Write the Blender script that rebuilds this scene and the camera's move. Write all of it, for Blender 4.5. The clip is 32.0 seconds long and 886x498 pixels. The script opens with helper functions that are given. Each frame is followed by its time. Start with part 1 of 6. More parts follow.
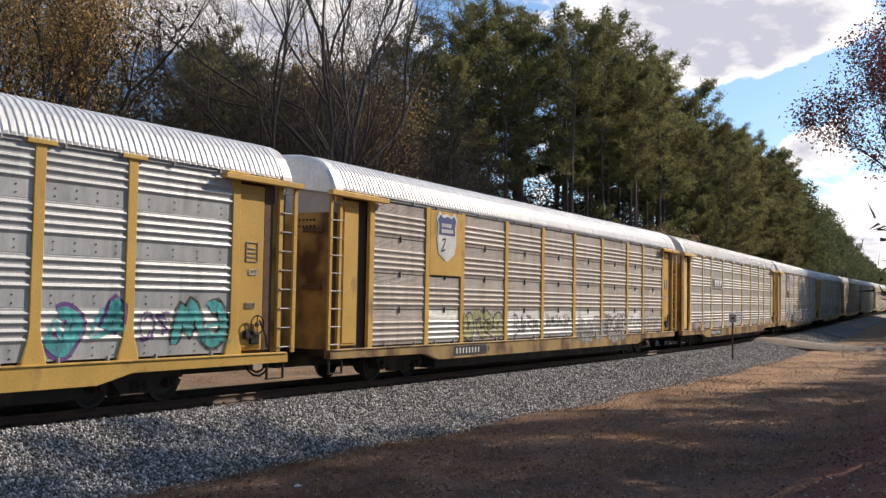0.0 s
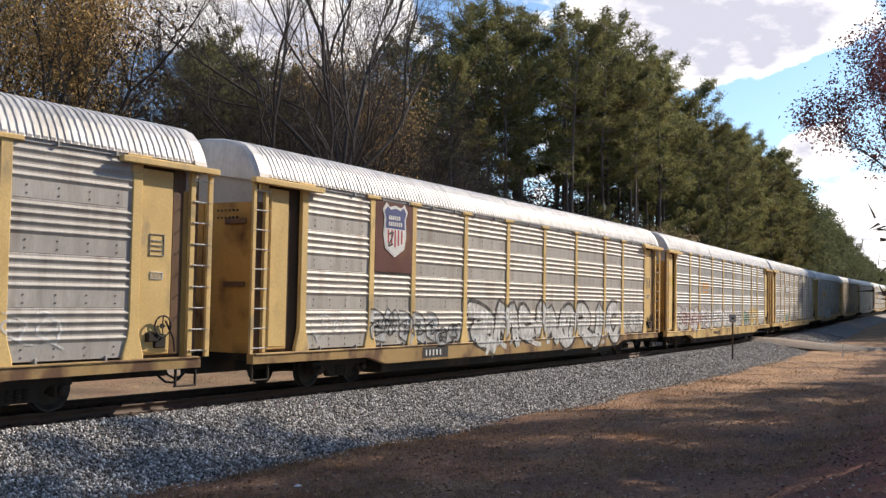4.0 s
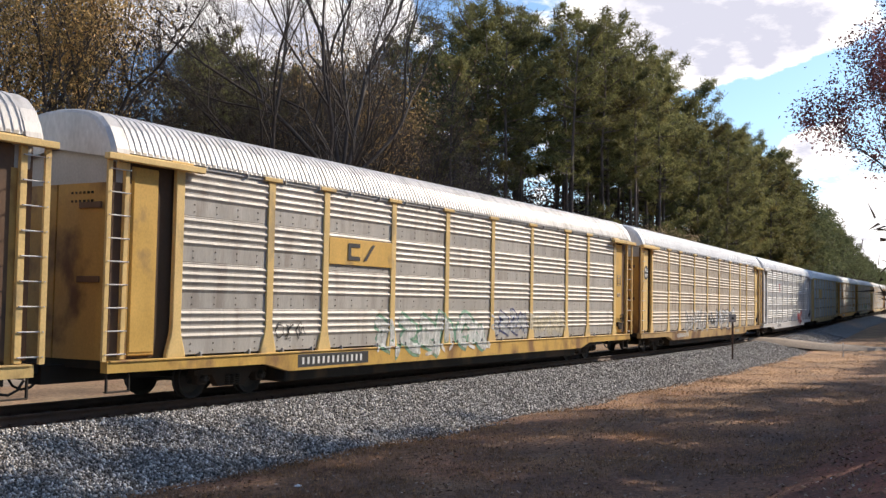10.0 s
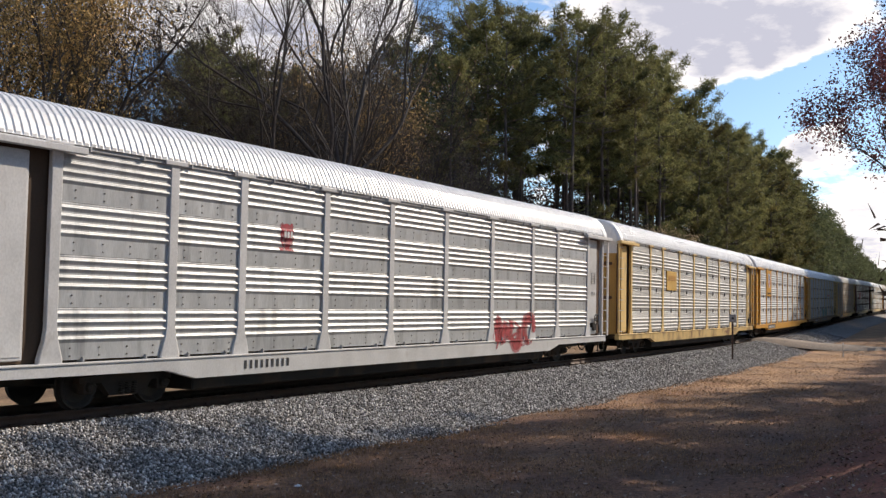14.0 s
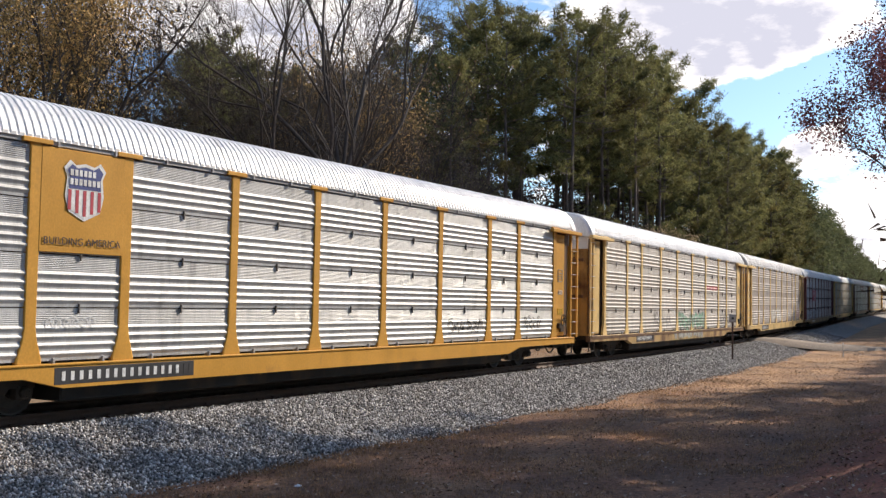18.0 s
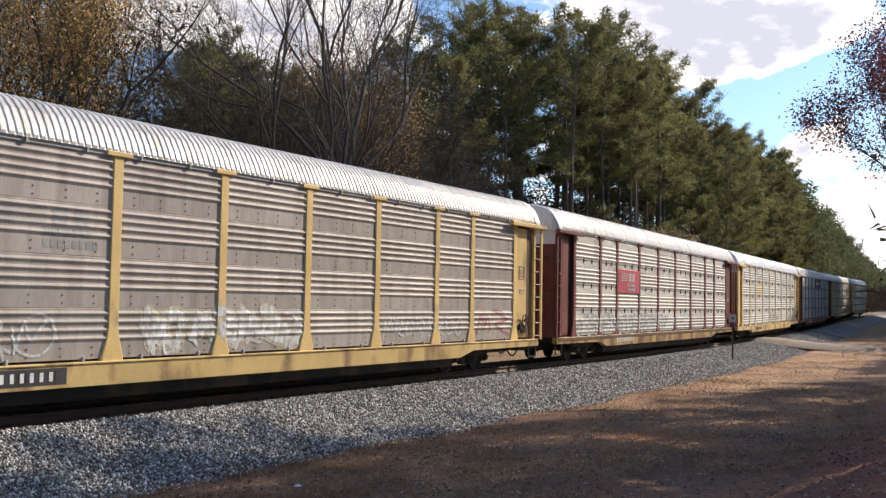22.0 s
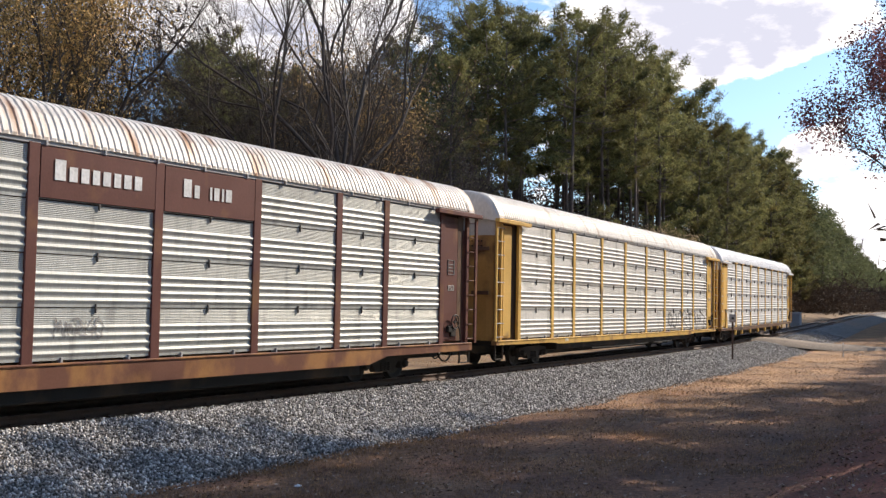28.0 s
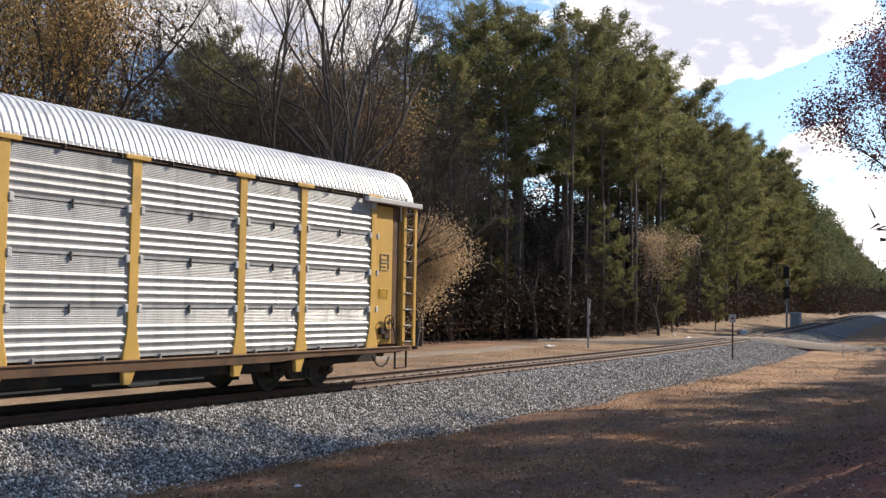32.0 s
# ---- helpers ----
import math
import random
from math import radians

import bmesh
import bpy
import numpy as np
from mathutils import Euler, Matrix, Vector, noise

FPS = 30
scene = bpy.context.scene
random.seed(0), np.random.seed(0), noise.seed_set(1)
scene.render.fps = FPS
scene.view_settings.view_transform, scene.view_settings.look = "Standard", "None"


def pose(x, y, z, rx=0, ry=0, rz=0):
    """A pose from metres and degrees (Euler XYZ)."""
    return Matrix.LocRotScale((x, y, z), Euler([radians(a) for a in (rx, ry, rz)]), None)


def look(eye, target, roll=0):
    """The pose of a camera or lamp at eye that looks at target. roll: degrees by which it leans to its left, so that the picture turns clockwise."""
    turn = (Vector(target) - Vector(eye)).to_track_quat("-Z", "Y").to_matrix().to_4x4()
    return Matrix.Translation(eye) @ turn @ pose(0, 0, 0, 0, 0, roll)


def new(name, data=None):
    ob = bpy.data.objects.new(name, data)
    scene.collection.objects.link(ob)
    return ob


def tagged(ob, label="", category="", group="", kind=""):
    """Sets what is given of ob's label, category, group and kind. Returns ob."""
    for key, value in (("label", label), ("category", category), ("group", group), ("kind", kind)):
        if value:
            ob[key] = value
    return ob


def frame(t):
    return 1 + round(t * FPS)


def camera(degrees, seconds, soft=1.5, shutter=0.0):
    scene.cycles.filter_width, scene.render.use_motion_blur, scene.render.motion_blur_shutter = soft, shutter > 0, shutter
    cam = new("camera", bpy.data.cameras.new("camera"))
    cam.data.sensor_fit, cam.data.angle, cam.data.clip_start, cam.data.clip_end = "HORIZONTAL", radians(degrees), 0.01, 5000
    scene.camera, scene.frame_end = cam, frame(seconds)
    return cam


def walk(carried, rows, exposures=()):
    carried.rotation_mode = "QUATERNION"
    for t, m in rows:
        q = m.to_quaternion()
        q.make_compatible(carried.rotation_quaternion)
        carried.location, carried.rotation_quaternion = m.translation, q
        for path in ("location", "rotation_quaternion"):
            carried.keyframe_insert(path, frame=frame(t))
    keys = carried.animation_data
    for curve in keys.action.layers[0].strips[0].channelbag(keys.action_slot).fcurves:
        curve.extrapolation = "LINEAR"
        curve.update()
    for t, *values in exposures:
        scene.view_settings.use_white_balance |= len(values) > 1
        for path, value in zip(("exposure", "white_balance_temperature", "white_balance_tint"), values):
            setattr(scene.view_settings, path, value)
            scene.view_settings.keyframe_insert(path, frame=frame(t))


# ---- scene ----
cam = camera(47.816, 32.0, soft=1.4)
EYE = Vector((0.0, -16.45, 2.133))
walk(cam, [(0.0, look(EYE, EYE + Vector((0.84122, 0.53861, 0.04732)), 0.868)),
           (32.0, look(EYE, EYE + Vector((0.84122, 0.53861, 0.04732)), 0.868))],
     exposures=[(0.0, 0.00, 7000, 13), (2.0, 0.18, 7000, 13), (6.0, 0.24, 7000, 13), (10.0, 0.28, 7000, 13), (13.0, 0.19, 7000, 13), (14.0, -0.02, 7000, 13),
                (16.5, 0.18, 7000, 13), (20.0, 0.26, 7000, 13), (25.0, 0.34, 7000, 13), (32.0, 0.34, 7000, 13)])

# ---------------------------------------------------------------- light
SUN = Vector((0.78, -0.32, 0.54)).normalized()      # towards the sun
sun_data = bpy.data.lights.new("sun", "SUN")
sun_data.energy, sun_data.angle, sun_data.color = 4.6, radians(0.5), (1.0, 0.92, 0.80)
sun = new("sun", sun_data)
sun.matrix_world = look((0, 0, 60), Vector((0, 0, 60)) - SUN)


def cam_dir(u, v):
    """A direction of the sky by its place in the camera's view (u to the right, v up, in tangents)."""
    f = Vector((0.84122, 0.53861, 0.04732)).normalized()
    r = f.cross(Vector((0, 0, 1))).normalized()
    return (f + r * u + r.cross(f) * v).normalized()


def make_world():
    w = bpy.data.worlds.new("world")
    scene.world = w
    w.use_nodes = True
    nt = w.node_tree
    nt.nodes.clear()
    N, K = nt.nodes.new, nt.links.new
    out, bg = N("ShaderNodeOutputWorld"), N("ShaderNodeBackground")
    bg2, mix = N("ShaderNodeBackground"), N("ShaderNodeMixShader")
    sky = N("ShaderNodeTexSky")
    sky.sky_type, sky.sun_disc = "NISHITA", False
    sky.sun_elevation = math.asin(SUN.z)
    sky.sun_rotation = math.atan2(SUN.x, SUN.y)
    sky.air_density, sky.dust_density, sky.ozone_density = 1.0, 0.6, 1.6
    bg.inputs[1].default_value = 0.125
    blue = N("ShaderNodeVectorMath")
    blue.operation = "MULTIPLY"
    blue.inputs[1].default_value = (0.80, 1.02, 1.24)
    K(sky.outputs[0], blue.inputs[0])
    K(blue.outputs[0], bg.inputs[0])
    tc, sep = N("ShaderNodeTexCoord"), N("ShaderNodeSeparateXYZ")
    K(tc.outputs["Generated"], sep.inputs[0])
    addz = N("ShaderNodeMath")
    addz.operation, addz.inputs[1].default_value = "ADD", 0.22
    K(sep.outputs[2], addz.inputs[0])
    flat = N("ShaderNodeVectorMath")
    flat.operation = "DIVIDE"
    comb = N("ShaderNodeCombineXYZ")
    for i in range(3):
        K(addz.outputs[0], comb.inputs[i])
    K(tc.outputs["Generated"], flat.inputs[0])
    K(comb.outputs[0], flat.inputs[1])
    no = N("ShaderNodeTexNoise")
    no.inputs["Scale"].default_value, no.inputs["Detail"].default_value, no.inputs["Roughness"].default_value = 5.5, 10, 0.60
    K(flat.outputs[0], no.inputs["Vector"])
    # billows at two sizes
    no2 = N("ShaderNodeTexNoise")
    no2.inputs["Scale"].default_value, no2.inputs["Detail"].default_value, no2.inputs["Roughness"].default_value = 19.0, 8, 0.62
    K(flat.outputs[0], no2.inputs["Vector"])
    mixn = N("ShaderNodeMath")
    mixn.operation, mixn.inputs[1].default_value = "MULTIPLY_ADD", 0.42
    K(no2.outputs[0], mixn.inputs[0])
    K(no.outputs[0], mixn.inputs[2])
    lowered = N("ShaderNodeMath")
    lowered.operation, lowered.inputs[1].default_value = "SUBTRACT", 0.30
    K(mixn.outputs[0], lowered.inputs[0])
    total = lowered.outputs[0]
    # openings and heaps of cloud: direction, size, weight
    for u, v, size, weight in CLOUDS:
        dn = N("ShaderNodeVectorMath")
        dn.operation = "DISTANCE"
        K(tc.outputs["Generated"], dn.inputs[0])
        dn.inputs[1].default_value = cam_dir(u, v)
        mr = N("ShaderNodeMapRange")
        mr.interpolation_type = "SMOOTHSTEP"
        mr.inputs["From Min"].default_value, mr.inputs["From Max"].default_value = size, 0.0
        mr.inputs["To Min"].default_value, mr.inputs["To Max"].default_value = 0.0, weight
        K(dn.outputs["Value"], mr.inputs["Value"])
        ad = N("ShaderNodeMath")
        ad.operation = "ADD"
        K(total, ad.inputs[0])
        K(mr.outputs[0], ad.inputs[1])
        total = ad.outputs[0]
    cover = N("ShaderNodeMapRange")
    cover.interpolation_type = "SMOOTHSTEP"
    cover.inputs["From Min"].default_value, cover.inputs["From Max"].default_value = 0.47, 0.64
    K(total, cover.inputs["Value"])
    shade = N("ShaderNodeValToRGB")
    shade.color_ramp.elements[0].position, shade.color_ramp.elements[0].color = 0.55, (1.0, 1.0, 1.0, 1)
    shade.color_ramp.elements[1].position, shade.color_ramp.elements[1].color = 1.0, (0.50, 0.53, 0.65, 1)
    e = shade.color_ramp.elements.new(0.76)
    e.color = (0.86, 0.87, 0.92, 1)
    K(total, shade.inputs[0])
    K(shade.outputs[0], bg2.inputs[0])
    bg2.inputs[1].default_value = 1.2
    K(cover.outputs[0], mix.inputs[0])
    K(bg.outputs[0], mix.inputs[1])
    K(bg2.outputs[0], mix.inputs[2])
    K(mix.outputs[0], out.inputs[0])


CLOUDS = [(0.262, 0.128, 0.055, -0.60), (0.305, 0.143, 0.06, -0.70), (0.350, 0.160, 0.05, -0.70), (0.378, 0.185, 0.035, -0.60), (0.245, 0.108, 0.04, -0.5), (-0.30, 0.155, 0.055, -0.45), (0.00, 0.245, 0.045, -0.55),
          (0.20, 0.235, 0.10, 0.55), (0.30, 0.225, 0.11, 0.55), (0.38, 0.24, 0.06, 0.4), (0.27, 0.178, 0.035, 0.30), (0.32, 0.193, 0.035, 0.35), (0.36, 0.205, 0.03, 0.25), (0.375, 0.112, 0.05, 0.45), (0.345, 0.108, 0.035, 0.35), (0.42, 0.02, 0.08, 0.34),
          (-0.06, 0.235, 0.06, 0.40), (-0.31, 0.235, 0.07, 0.46), (-0.17, 0.21, 0.13, 0.50), (0.05, 0.10, 0.2, 0.12)]
make_world()

# ---------------------------------------------------------------- the track's line
K_S = (-400, -120, -30, 10, 40, 75, 130, 250, 420)
K_V = (0.0, 0.0, 1.058, 1.169, 1.968, 0.54, -0.354, -0.263, 0.0)
Z_S = (-50, 0, 30, 60, 100, 180, 400)
Z_V = (0.0, 0.0, -0.174, -0.374, -0.375, 0.12, 0.222)
S_AX = np.arange(-760.0, 2600.0, 1.0)
_k = np.interp(S_AX, K_S, K_V) / 1000
_h = np.concatenate([[0], np.cumsum((_k[1:] + _k[:-1]) / 2)])
_h -= np.interp(0, S_AX, _h)
_m = (_h[1:] + _h[:-1]) / 2
_x = np.concatenate([[0], np.cumsum(np.cos(_m))])
_y = np.concatenate([[0], np.cumsum(np.sin(_m))])
_x -= np.interp(0, S_AX, _x)
_y -= np.interp(0, S_AX, _y)
_z = np.interp(S_AX, Z_S, Z_V)


def tr_h(s):
    return float(np.interp(s, S_AX, _h))


def tr_z(s):
    return float(np.interp(s, S_AX, _z))


def tr(s, off=0.0, z=0.0):
    """A point beside the track: s metres along it, off metres to its far side, z above the rail top."""
    h = tr_h(s)
    return Vector((float(np.interp(s, S_AX, _x)) - off * math.sin(h), float(np.interp(s, S_AX, _y)) + off * math.cos(h), tr_z(s) + z))


PROFILE_O = (-500, -60, -22, -16.0, -14.6, -12.6, -11.0, -8.0, -4.6, -3.6, 3.0, 4.0, 14.0, 25.0, 60, 500)
PROFILE_Z = (2.0, 1.2, 0.75, 0.50, 0.10, -0.62, -0.80, -0.80, -0.82, -1.0, -0.9, -0.62, -0.55, -0.45, -0.3, 0.5)


def ground_z(s, off):
    z = float(np.interp(off, PROFILE_O, PROFILE_Z))
    if off < -11:
        z = -0.80 + (z + 0.80) * float(np.interp(s, (28, 62), (1.0, 0.12)))
    if off > 4:
        z += 0.75 * float(np.interp(s, (72, 98, 160, 260), (0, 1, 1, 0.4))) * float(np.interp(off, (4, 9), (0, 1)))
    if not -4.4 < off < 4.0:
        p = tr(s, off)
        z += 0.07 * noise.noise((p.x * 0.35, p.y * 0.35, 0)) + 0.025 * noise.noise((p.x * 1.3, p.y * 1.3, 4))
    return z


def on_ground(s, off, lift=0.0):
    return tr(s, off, ground_z(s, off) + lift)


# ---------------------------------------------------------------- materials
def material(name, base, rough=0.7, metal=0.0, var=0.25, scale=3.0, fine=40.0, fine_var=0.15, bump=0.15, bump_scale=None,
             stain=None, stain_at=(0.5, 0.62), stain_scale=1.2, per_object=0.0, stretch=(1, 1, 1), dist=0.02, rough_var=0.1,
             spec=0.5, translucent=0.0, island=0.0):
    m = bpy.data.materials.new(name)
    m.use_nodes = True
    nt = m.node_tree
    N, K = nt.nodes.new, nt.links.new
    bs = nt.nodes["Principled BSDF"]
    bs.inputs["Metallic"].default_value = metal
    bs.inputs["Specular IOR Level"].default_value = spec
    tc, oi = N("ShaderNodeTexCoord"), N("ShaderNodeObjectInfo")
    mp = N("ShaderNodeMapping")
    mp.inputs["Scale"].default_value = stretch
    mul = N("ShaderNodeMath")
    mul.operation, mul.inputs[1].default_value = "MULTIPLY", 57.0
    K(oi.outputs["Random"], mul.inputs[0])
    K(tc.outputs["Object"], mp.inputs["Vector"])
    K(mul.outputs[0], mp.inputs["Location"])
    v = mp.outputs[0]

    def noise_node(sc, detail=4):
        n = N("ShaderNodeTexNoise")
        n.inputs["Scale"].default_value, n.inputs["Detail"].default_value = sc, detail
        K(v, n.inputs["Vector"])
        return n.outputs[0]

    def ranged(sock, lo, hi, a=0.3, b=0.7):
        r = N("ShaderNodeMapRange")
        r.inputs[1].default_value, r.inputs[2].default_value = a, b
        r.inputs[3].default_value, r.inputs[4].default_value = lo, hi
        K(sock, r.inputs[0])
        return r.outputs[0]

    def times(a, b):
        n = N("ShaderNodeMath")
        n.operation = "MULTIPLY"
        K(a, n.inputs[0])
        K(b, n.inputs[1])
        return n.outputs[0]

    n1, n2 = noise_node(scale, 5), noise_node(fine, 3)
    f = times(ranged(n1, 1 - var, 1 + var), ranged(n2, 1 - fine_var, 1 + fine_var))
    if per_object:
        f = times(f, ranged(oi.outputs["Random"], 1 - per_object, 1 + per_object, 0, 1))
    if island:
        f = times(f, ranged(N("ShaderNodeNewGeometry").outputs["Random Per Island"], 1 - island, 1 + island, 0, 1))
    col = N("ShaderNodeMix")
    col.data_type = "RGBA"
    col.inputs["A"].default_value = (*base, 1)
    col.inputs["B"].default_value = (*base, 1)
    if stain:
        col.inputs["B"].default_value = (*stain, 1)
        sn = noise_node(stain_scale, 6)
        K(ranged(sn, 0, 1, *stain_at), col.inputs["Factor"])
    sc_ = N("ShaderNodeVectorMath")
    sc_.operation = "SCALE"
    K(col.outputs["Result"], sc_.inputs[0])
    K(f, sc_.inputs["Scale"])
    K(sc_.outputs[0], bs.inputs["Base Color"])
    K(ranged(n1, max(0.05, rough - rough_var), min(1, rough + rough_var)), bs.inputs["Roughness"])
    if bump:
        b = N("ShaderNodeBump")
        b.inputs["Strength"].default_value, b.inputs["Distance"].default_value = bump, dist
        K(noise_node(bump_scale, 4) if bump_scale else n2, b.inputs["Height"])
        K(b.outputs[0], bs.inputs["Normal"])
    if translucent:
        tr_, mx = N("ShaderNodeBsdfTranslucent"), N("ShaderNodeMixShader")
        K(sc_.outputs[0], tr_.inputs[0])
        mx.inputs[0].default_value = translucent
        K(bs.outputs[0], mx.inputs[1])
        K(tr_.outputs[0], mx.inputs[2])
        K(mx.outputs[0], nt.nodes["Material Output"].inputs[0])
    return m


M = {}
M["ground"] = material("dead_grass_soil", (0.245, 0.118, 0.066), 0.95, var=0.35, scale=0.5, fine=9, fine_var=0.4, bump=0.6, bump_scale=25, dist=0.05,
                       stain=(0.145, 0.070, 0.043), stain_scale=0.3, stain_at=(0.45, 0.6))
def dry_ground():
    """Bare dark soil that turns to straw or sand where the ground is dry (attribute "dry": straw, also brightening the
    sunlit patch, "sand": sand).
    """
    m = M["ground"]
    nt = m.node_tree
    N, K = nt.nodes.new, nt.links.new
    col = next(n for n in nt.nodes if n.bl_idname == "ShaderNodeMix")
    scale = next(n for n in nt.nodes if n.bl_idname == "ShaderNodeVectorMath")
    last = col.outputs["Result"]
    for name, c in (("dry", (0.36, 0.21, 0.105)), ("sand", (0.27, 0.185, 0.11)), ("clay", (0.185, 0.058, 0.036))):
        at, mx = N("ShaderNodeAttribute"), N("ShaderNodeMix")
        at.attribute_name, mx.data_type = name, "RGBA"
        mx.inputs["B"].default_value = (*c, 1)
        K(at.outputs["Fac"], mx.inputs["Factor"])
        K(last, mx.inputs["A"])
        last = mx.outputs["Result"]
    K(last, scale.inputs[0])


dry_ground()
M["gravel_bed"] = material("gravel_bed", (0.24, 0.215, 0.195), 0.9, var=0.2, scale=0.8, fine=18, fine_var=0.7, bump=1.0, bump_scale=18, dist=0.06)
M["stone"] = material("ballast_stone", (0.40, 0.39, 0.38), 0.85, var=0.5, scale=7, fine=30, fine_var=0.15, bump=0.2)
M["road"] = material("gravel_road", (0.27, 0.215, 0.165), 0.95, var=0.2, scale=0.6, fine=12, fine_var=0.3, bump=0.4, dist=0.02)
M["rail_rust"] = material("rusty_rail", (0.085, 0.050, 0.036), 0.7, 0.2, var=0.3, scale=4, bump=0.3)
M["rail_head"] = material("worn_rail_head", (0.42, 0.36, 0.32), 0.35, 0.8, var=0.2, scale=3)
M["tie"] = material("weathered_tie", (0.16, 0.105, 0.075), 0.9, var=0.35, scale=2.5, fine=30, fine_var=0.3, bump=0.5, per_object=0.3, stretch=(6, 1, 6))
M["bark"] = material("pine_bark", (0.125, 0.096, 0.080), 0.95, var=0.4, scale=3, fine=14, fine_var=0.4, bump=0.8, per_object=0.3, stretch=(1, 1, 0.25), dist=0.04)
M["bark_grey"] = material("grey_bark", (0.075, 0.062, 0.054), 0.95, var=0.3, scale=2, fine=14, fine_var=0.3, bump=0.5, per_object=0.3, stretch=(1, 1, 0.3))
M["needles"] = material("pine_needles", (0.185, 0.183, 0.075), 0.6, island=0.5, spec=0.2, var=0.4, scale=0.6, fine=3.0, fine_var=0.3, bump=0, per_object=0.35, translucent=0.5,
                        stain=(0.12, 0.092, 0.034), stain_at=(0.5, 0.7), stain_scale=0.3)
M["needles_far"] = material("far_needles", (0.135, 0.148, 0.072), 0.7, island=0.4, spec=0.12, var=0.4, scale=0.15, fine=1.2, fine_var=0.3, bump=0, per_object=0.3, translucent=0.35)
M["leaf_brown"] = material("brown_oak_leaves", (0.58, 0.38, 0.155), 0.7, island=0.4, spec=0.12, var=0.4, scale=0.7, fine=5, fine_var=0.4, bump=0, per_object=0.25, translucent=0.45,
                           stain=(0.15, 0.115, 0.05), stain_at=(0.45, 0.6), stain_scale=0.5)
M["leaf_dull"] = material("dull_brown_leaves", (0.28, 0.19, 0.115), 0.75, island=0.4, spec=0.12, var=0.45, scale=0.5, fine=4, fine_var=0.4, bump=0, per_object=0.35, translucent=0.3,
                          stain=(0.10, 0.09, 0.045), stain_at=(0.45, 0.6), stain_scale=0.3)
M["leaf_tan"] = material("tan_beech_leaves", (0.62, 0.47, 0.30), 0.7, spec=0.12, var=0.3, scale=1, fine=6, fine_var=0.4, bump=0, translucent=0.3, per_object=0.2)
M["leaf_red"] = material("dark_red_leaves", (0.44, 0.18, 0.16), 0.55, island=0.5, spec=0.12, var=0.45, scale=1.2, fine=7, fine_var=0.4, bump=0, translucent=0.65,
                         stain=(0.09, 0.06, 0.04), stain_at=(0.5, 0.65), stain_scale=0.4)
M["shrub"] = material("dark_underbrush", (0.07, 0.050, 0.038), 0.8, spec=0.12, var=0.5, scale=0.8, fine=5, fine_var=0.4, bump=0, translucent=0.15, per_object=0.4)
M["blade"] = material("dry_grass_blade", (0.36, 0.22, 0.12), 0.8, island=0.4, spec=0.12, var=0.45, scale=0.9, fine=8, fine_var=0.4, bump=0, translucent=0.5)
M["litter"] = material("leaf_litter", (0.19, 0.10, 0.05), 0.85, var=0.5, scale=3, fine=9, fine_var=0.5, bump=0)


def paint(name, base, rough=0.55, rust=(0.16, 0.085, 0.045), amount=0.66, var=0.09, per_object=0.06):
    return material(name, base, rough, 0.0, var=var, scale=1.6, fine=24, fine_var=0.08, bump=0.08, spec=0.28, stain=rust, stain_at=(amount, amount + 0.16),
                    stain_scale=1.1, per_object=per_object, stretch=(1.2, 1, 0.8))


def galv(name, base, metal=0.08, rough=0.62, dirt=None, amount=0.56):
    return material(name, base, rough, metal, var=0.10, scale=1.4, fine=16, fine_var=0.10, bump=0.06, spec=0.25, stain=dirt or tuple(c * 0.55 for c in base),
                    stain_at=(amount, amount + 0.2), stain_scale=0.9, per_object=0.10, stretch=(3.2, 1, 0.45))


M["yellow"] = paint("yellow_paint", (0.66, 0.405, 0.11), rust=(0.26, 0.17, 0.09), amount=0.60)
M["yellow_pale"] = paint("faded_yellow_paint", (0.73, 0.51, 0.215), rust=(0.34, 0.26, 0.16), amount=0.57)
# car ends: grime, plus a darker yellow for the shade between cars
M["end_yellow"] = paint("shaded_grimy_yellow_paint", (0.46, 0.275, 0.085), rust=(0.15, 0.075, 0.035), amount=0.5)
M["yellow_rust"] = paint("rusted_yellow_paint", (0.43, 0.285, 0.125), rust=(0.16, 0.088, 0.052), amount=0.44)
M["sill_yellow"] = paint("grimy_yellow_sill", (0.60, 0.37, 0.10), rust=(0.25, 0.135, 0.06), amount=0.50)
M["sill_pale"] = paint("grimy_pale_sill", (0.64, 0.45, 0.19), rust=(0.27, 0.165, 0.085), amount=0.48)
M["sill_rust"] = paint("rusting_red_sill", (0.17, 0.07, 0.045), rust=(0.36, 0.17, 0.065), amount=0.46)
M["amber"] = paint("amber_paint", (0.60, 0.30, 0.05))
M["maroon"] = paint("maroon_paint", (0.175, 0.055, 0.05), rust=(0.10, 0.045, 0.035))
M["brown_red"] = paint("brown_red_paint", (0.135, 0.05, 0.04), rust=(0.22, 0.10, 0.045), amount=0.55)
M["white_paint"] = paint("white_paint", (0.62, 0.61, 0.60), rust=(0.35, 0.30, 0.26))
M["grey_paint"] = paint("grey_paint", (0.42, 0.41, 0.40), rust=(0.28, 0.22, 0.18))
M["black_steel"] = paint("black_steel", (0.022, 0.020, 0.019), rough=0.7, rust=(0.07, 0.045, 0.03), amount=0.5)
M["truck_steel"] = paint("rusty_truck_steel", (0.045, 0.036, 0.031), rough=0.8, rust=(0.07, 0.045, 0.032), amount=0.5)
# steel coloured dark so that gaps and slots in the sides read as shade
M["dark_gap"] = paint("shade_dark_steel", (0.085, 0.055, 0.036), rough=0.8)
M["hose"] = paint("black_rubber", (0.02, 0.02, 0.02), rough=0.6)
M["galv"] = galv("galvanized_sheet", (0.43, 0.425, 0.41), metal=0.18, rough=0.52)
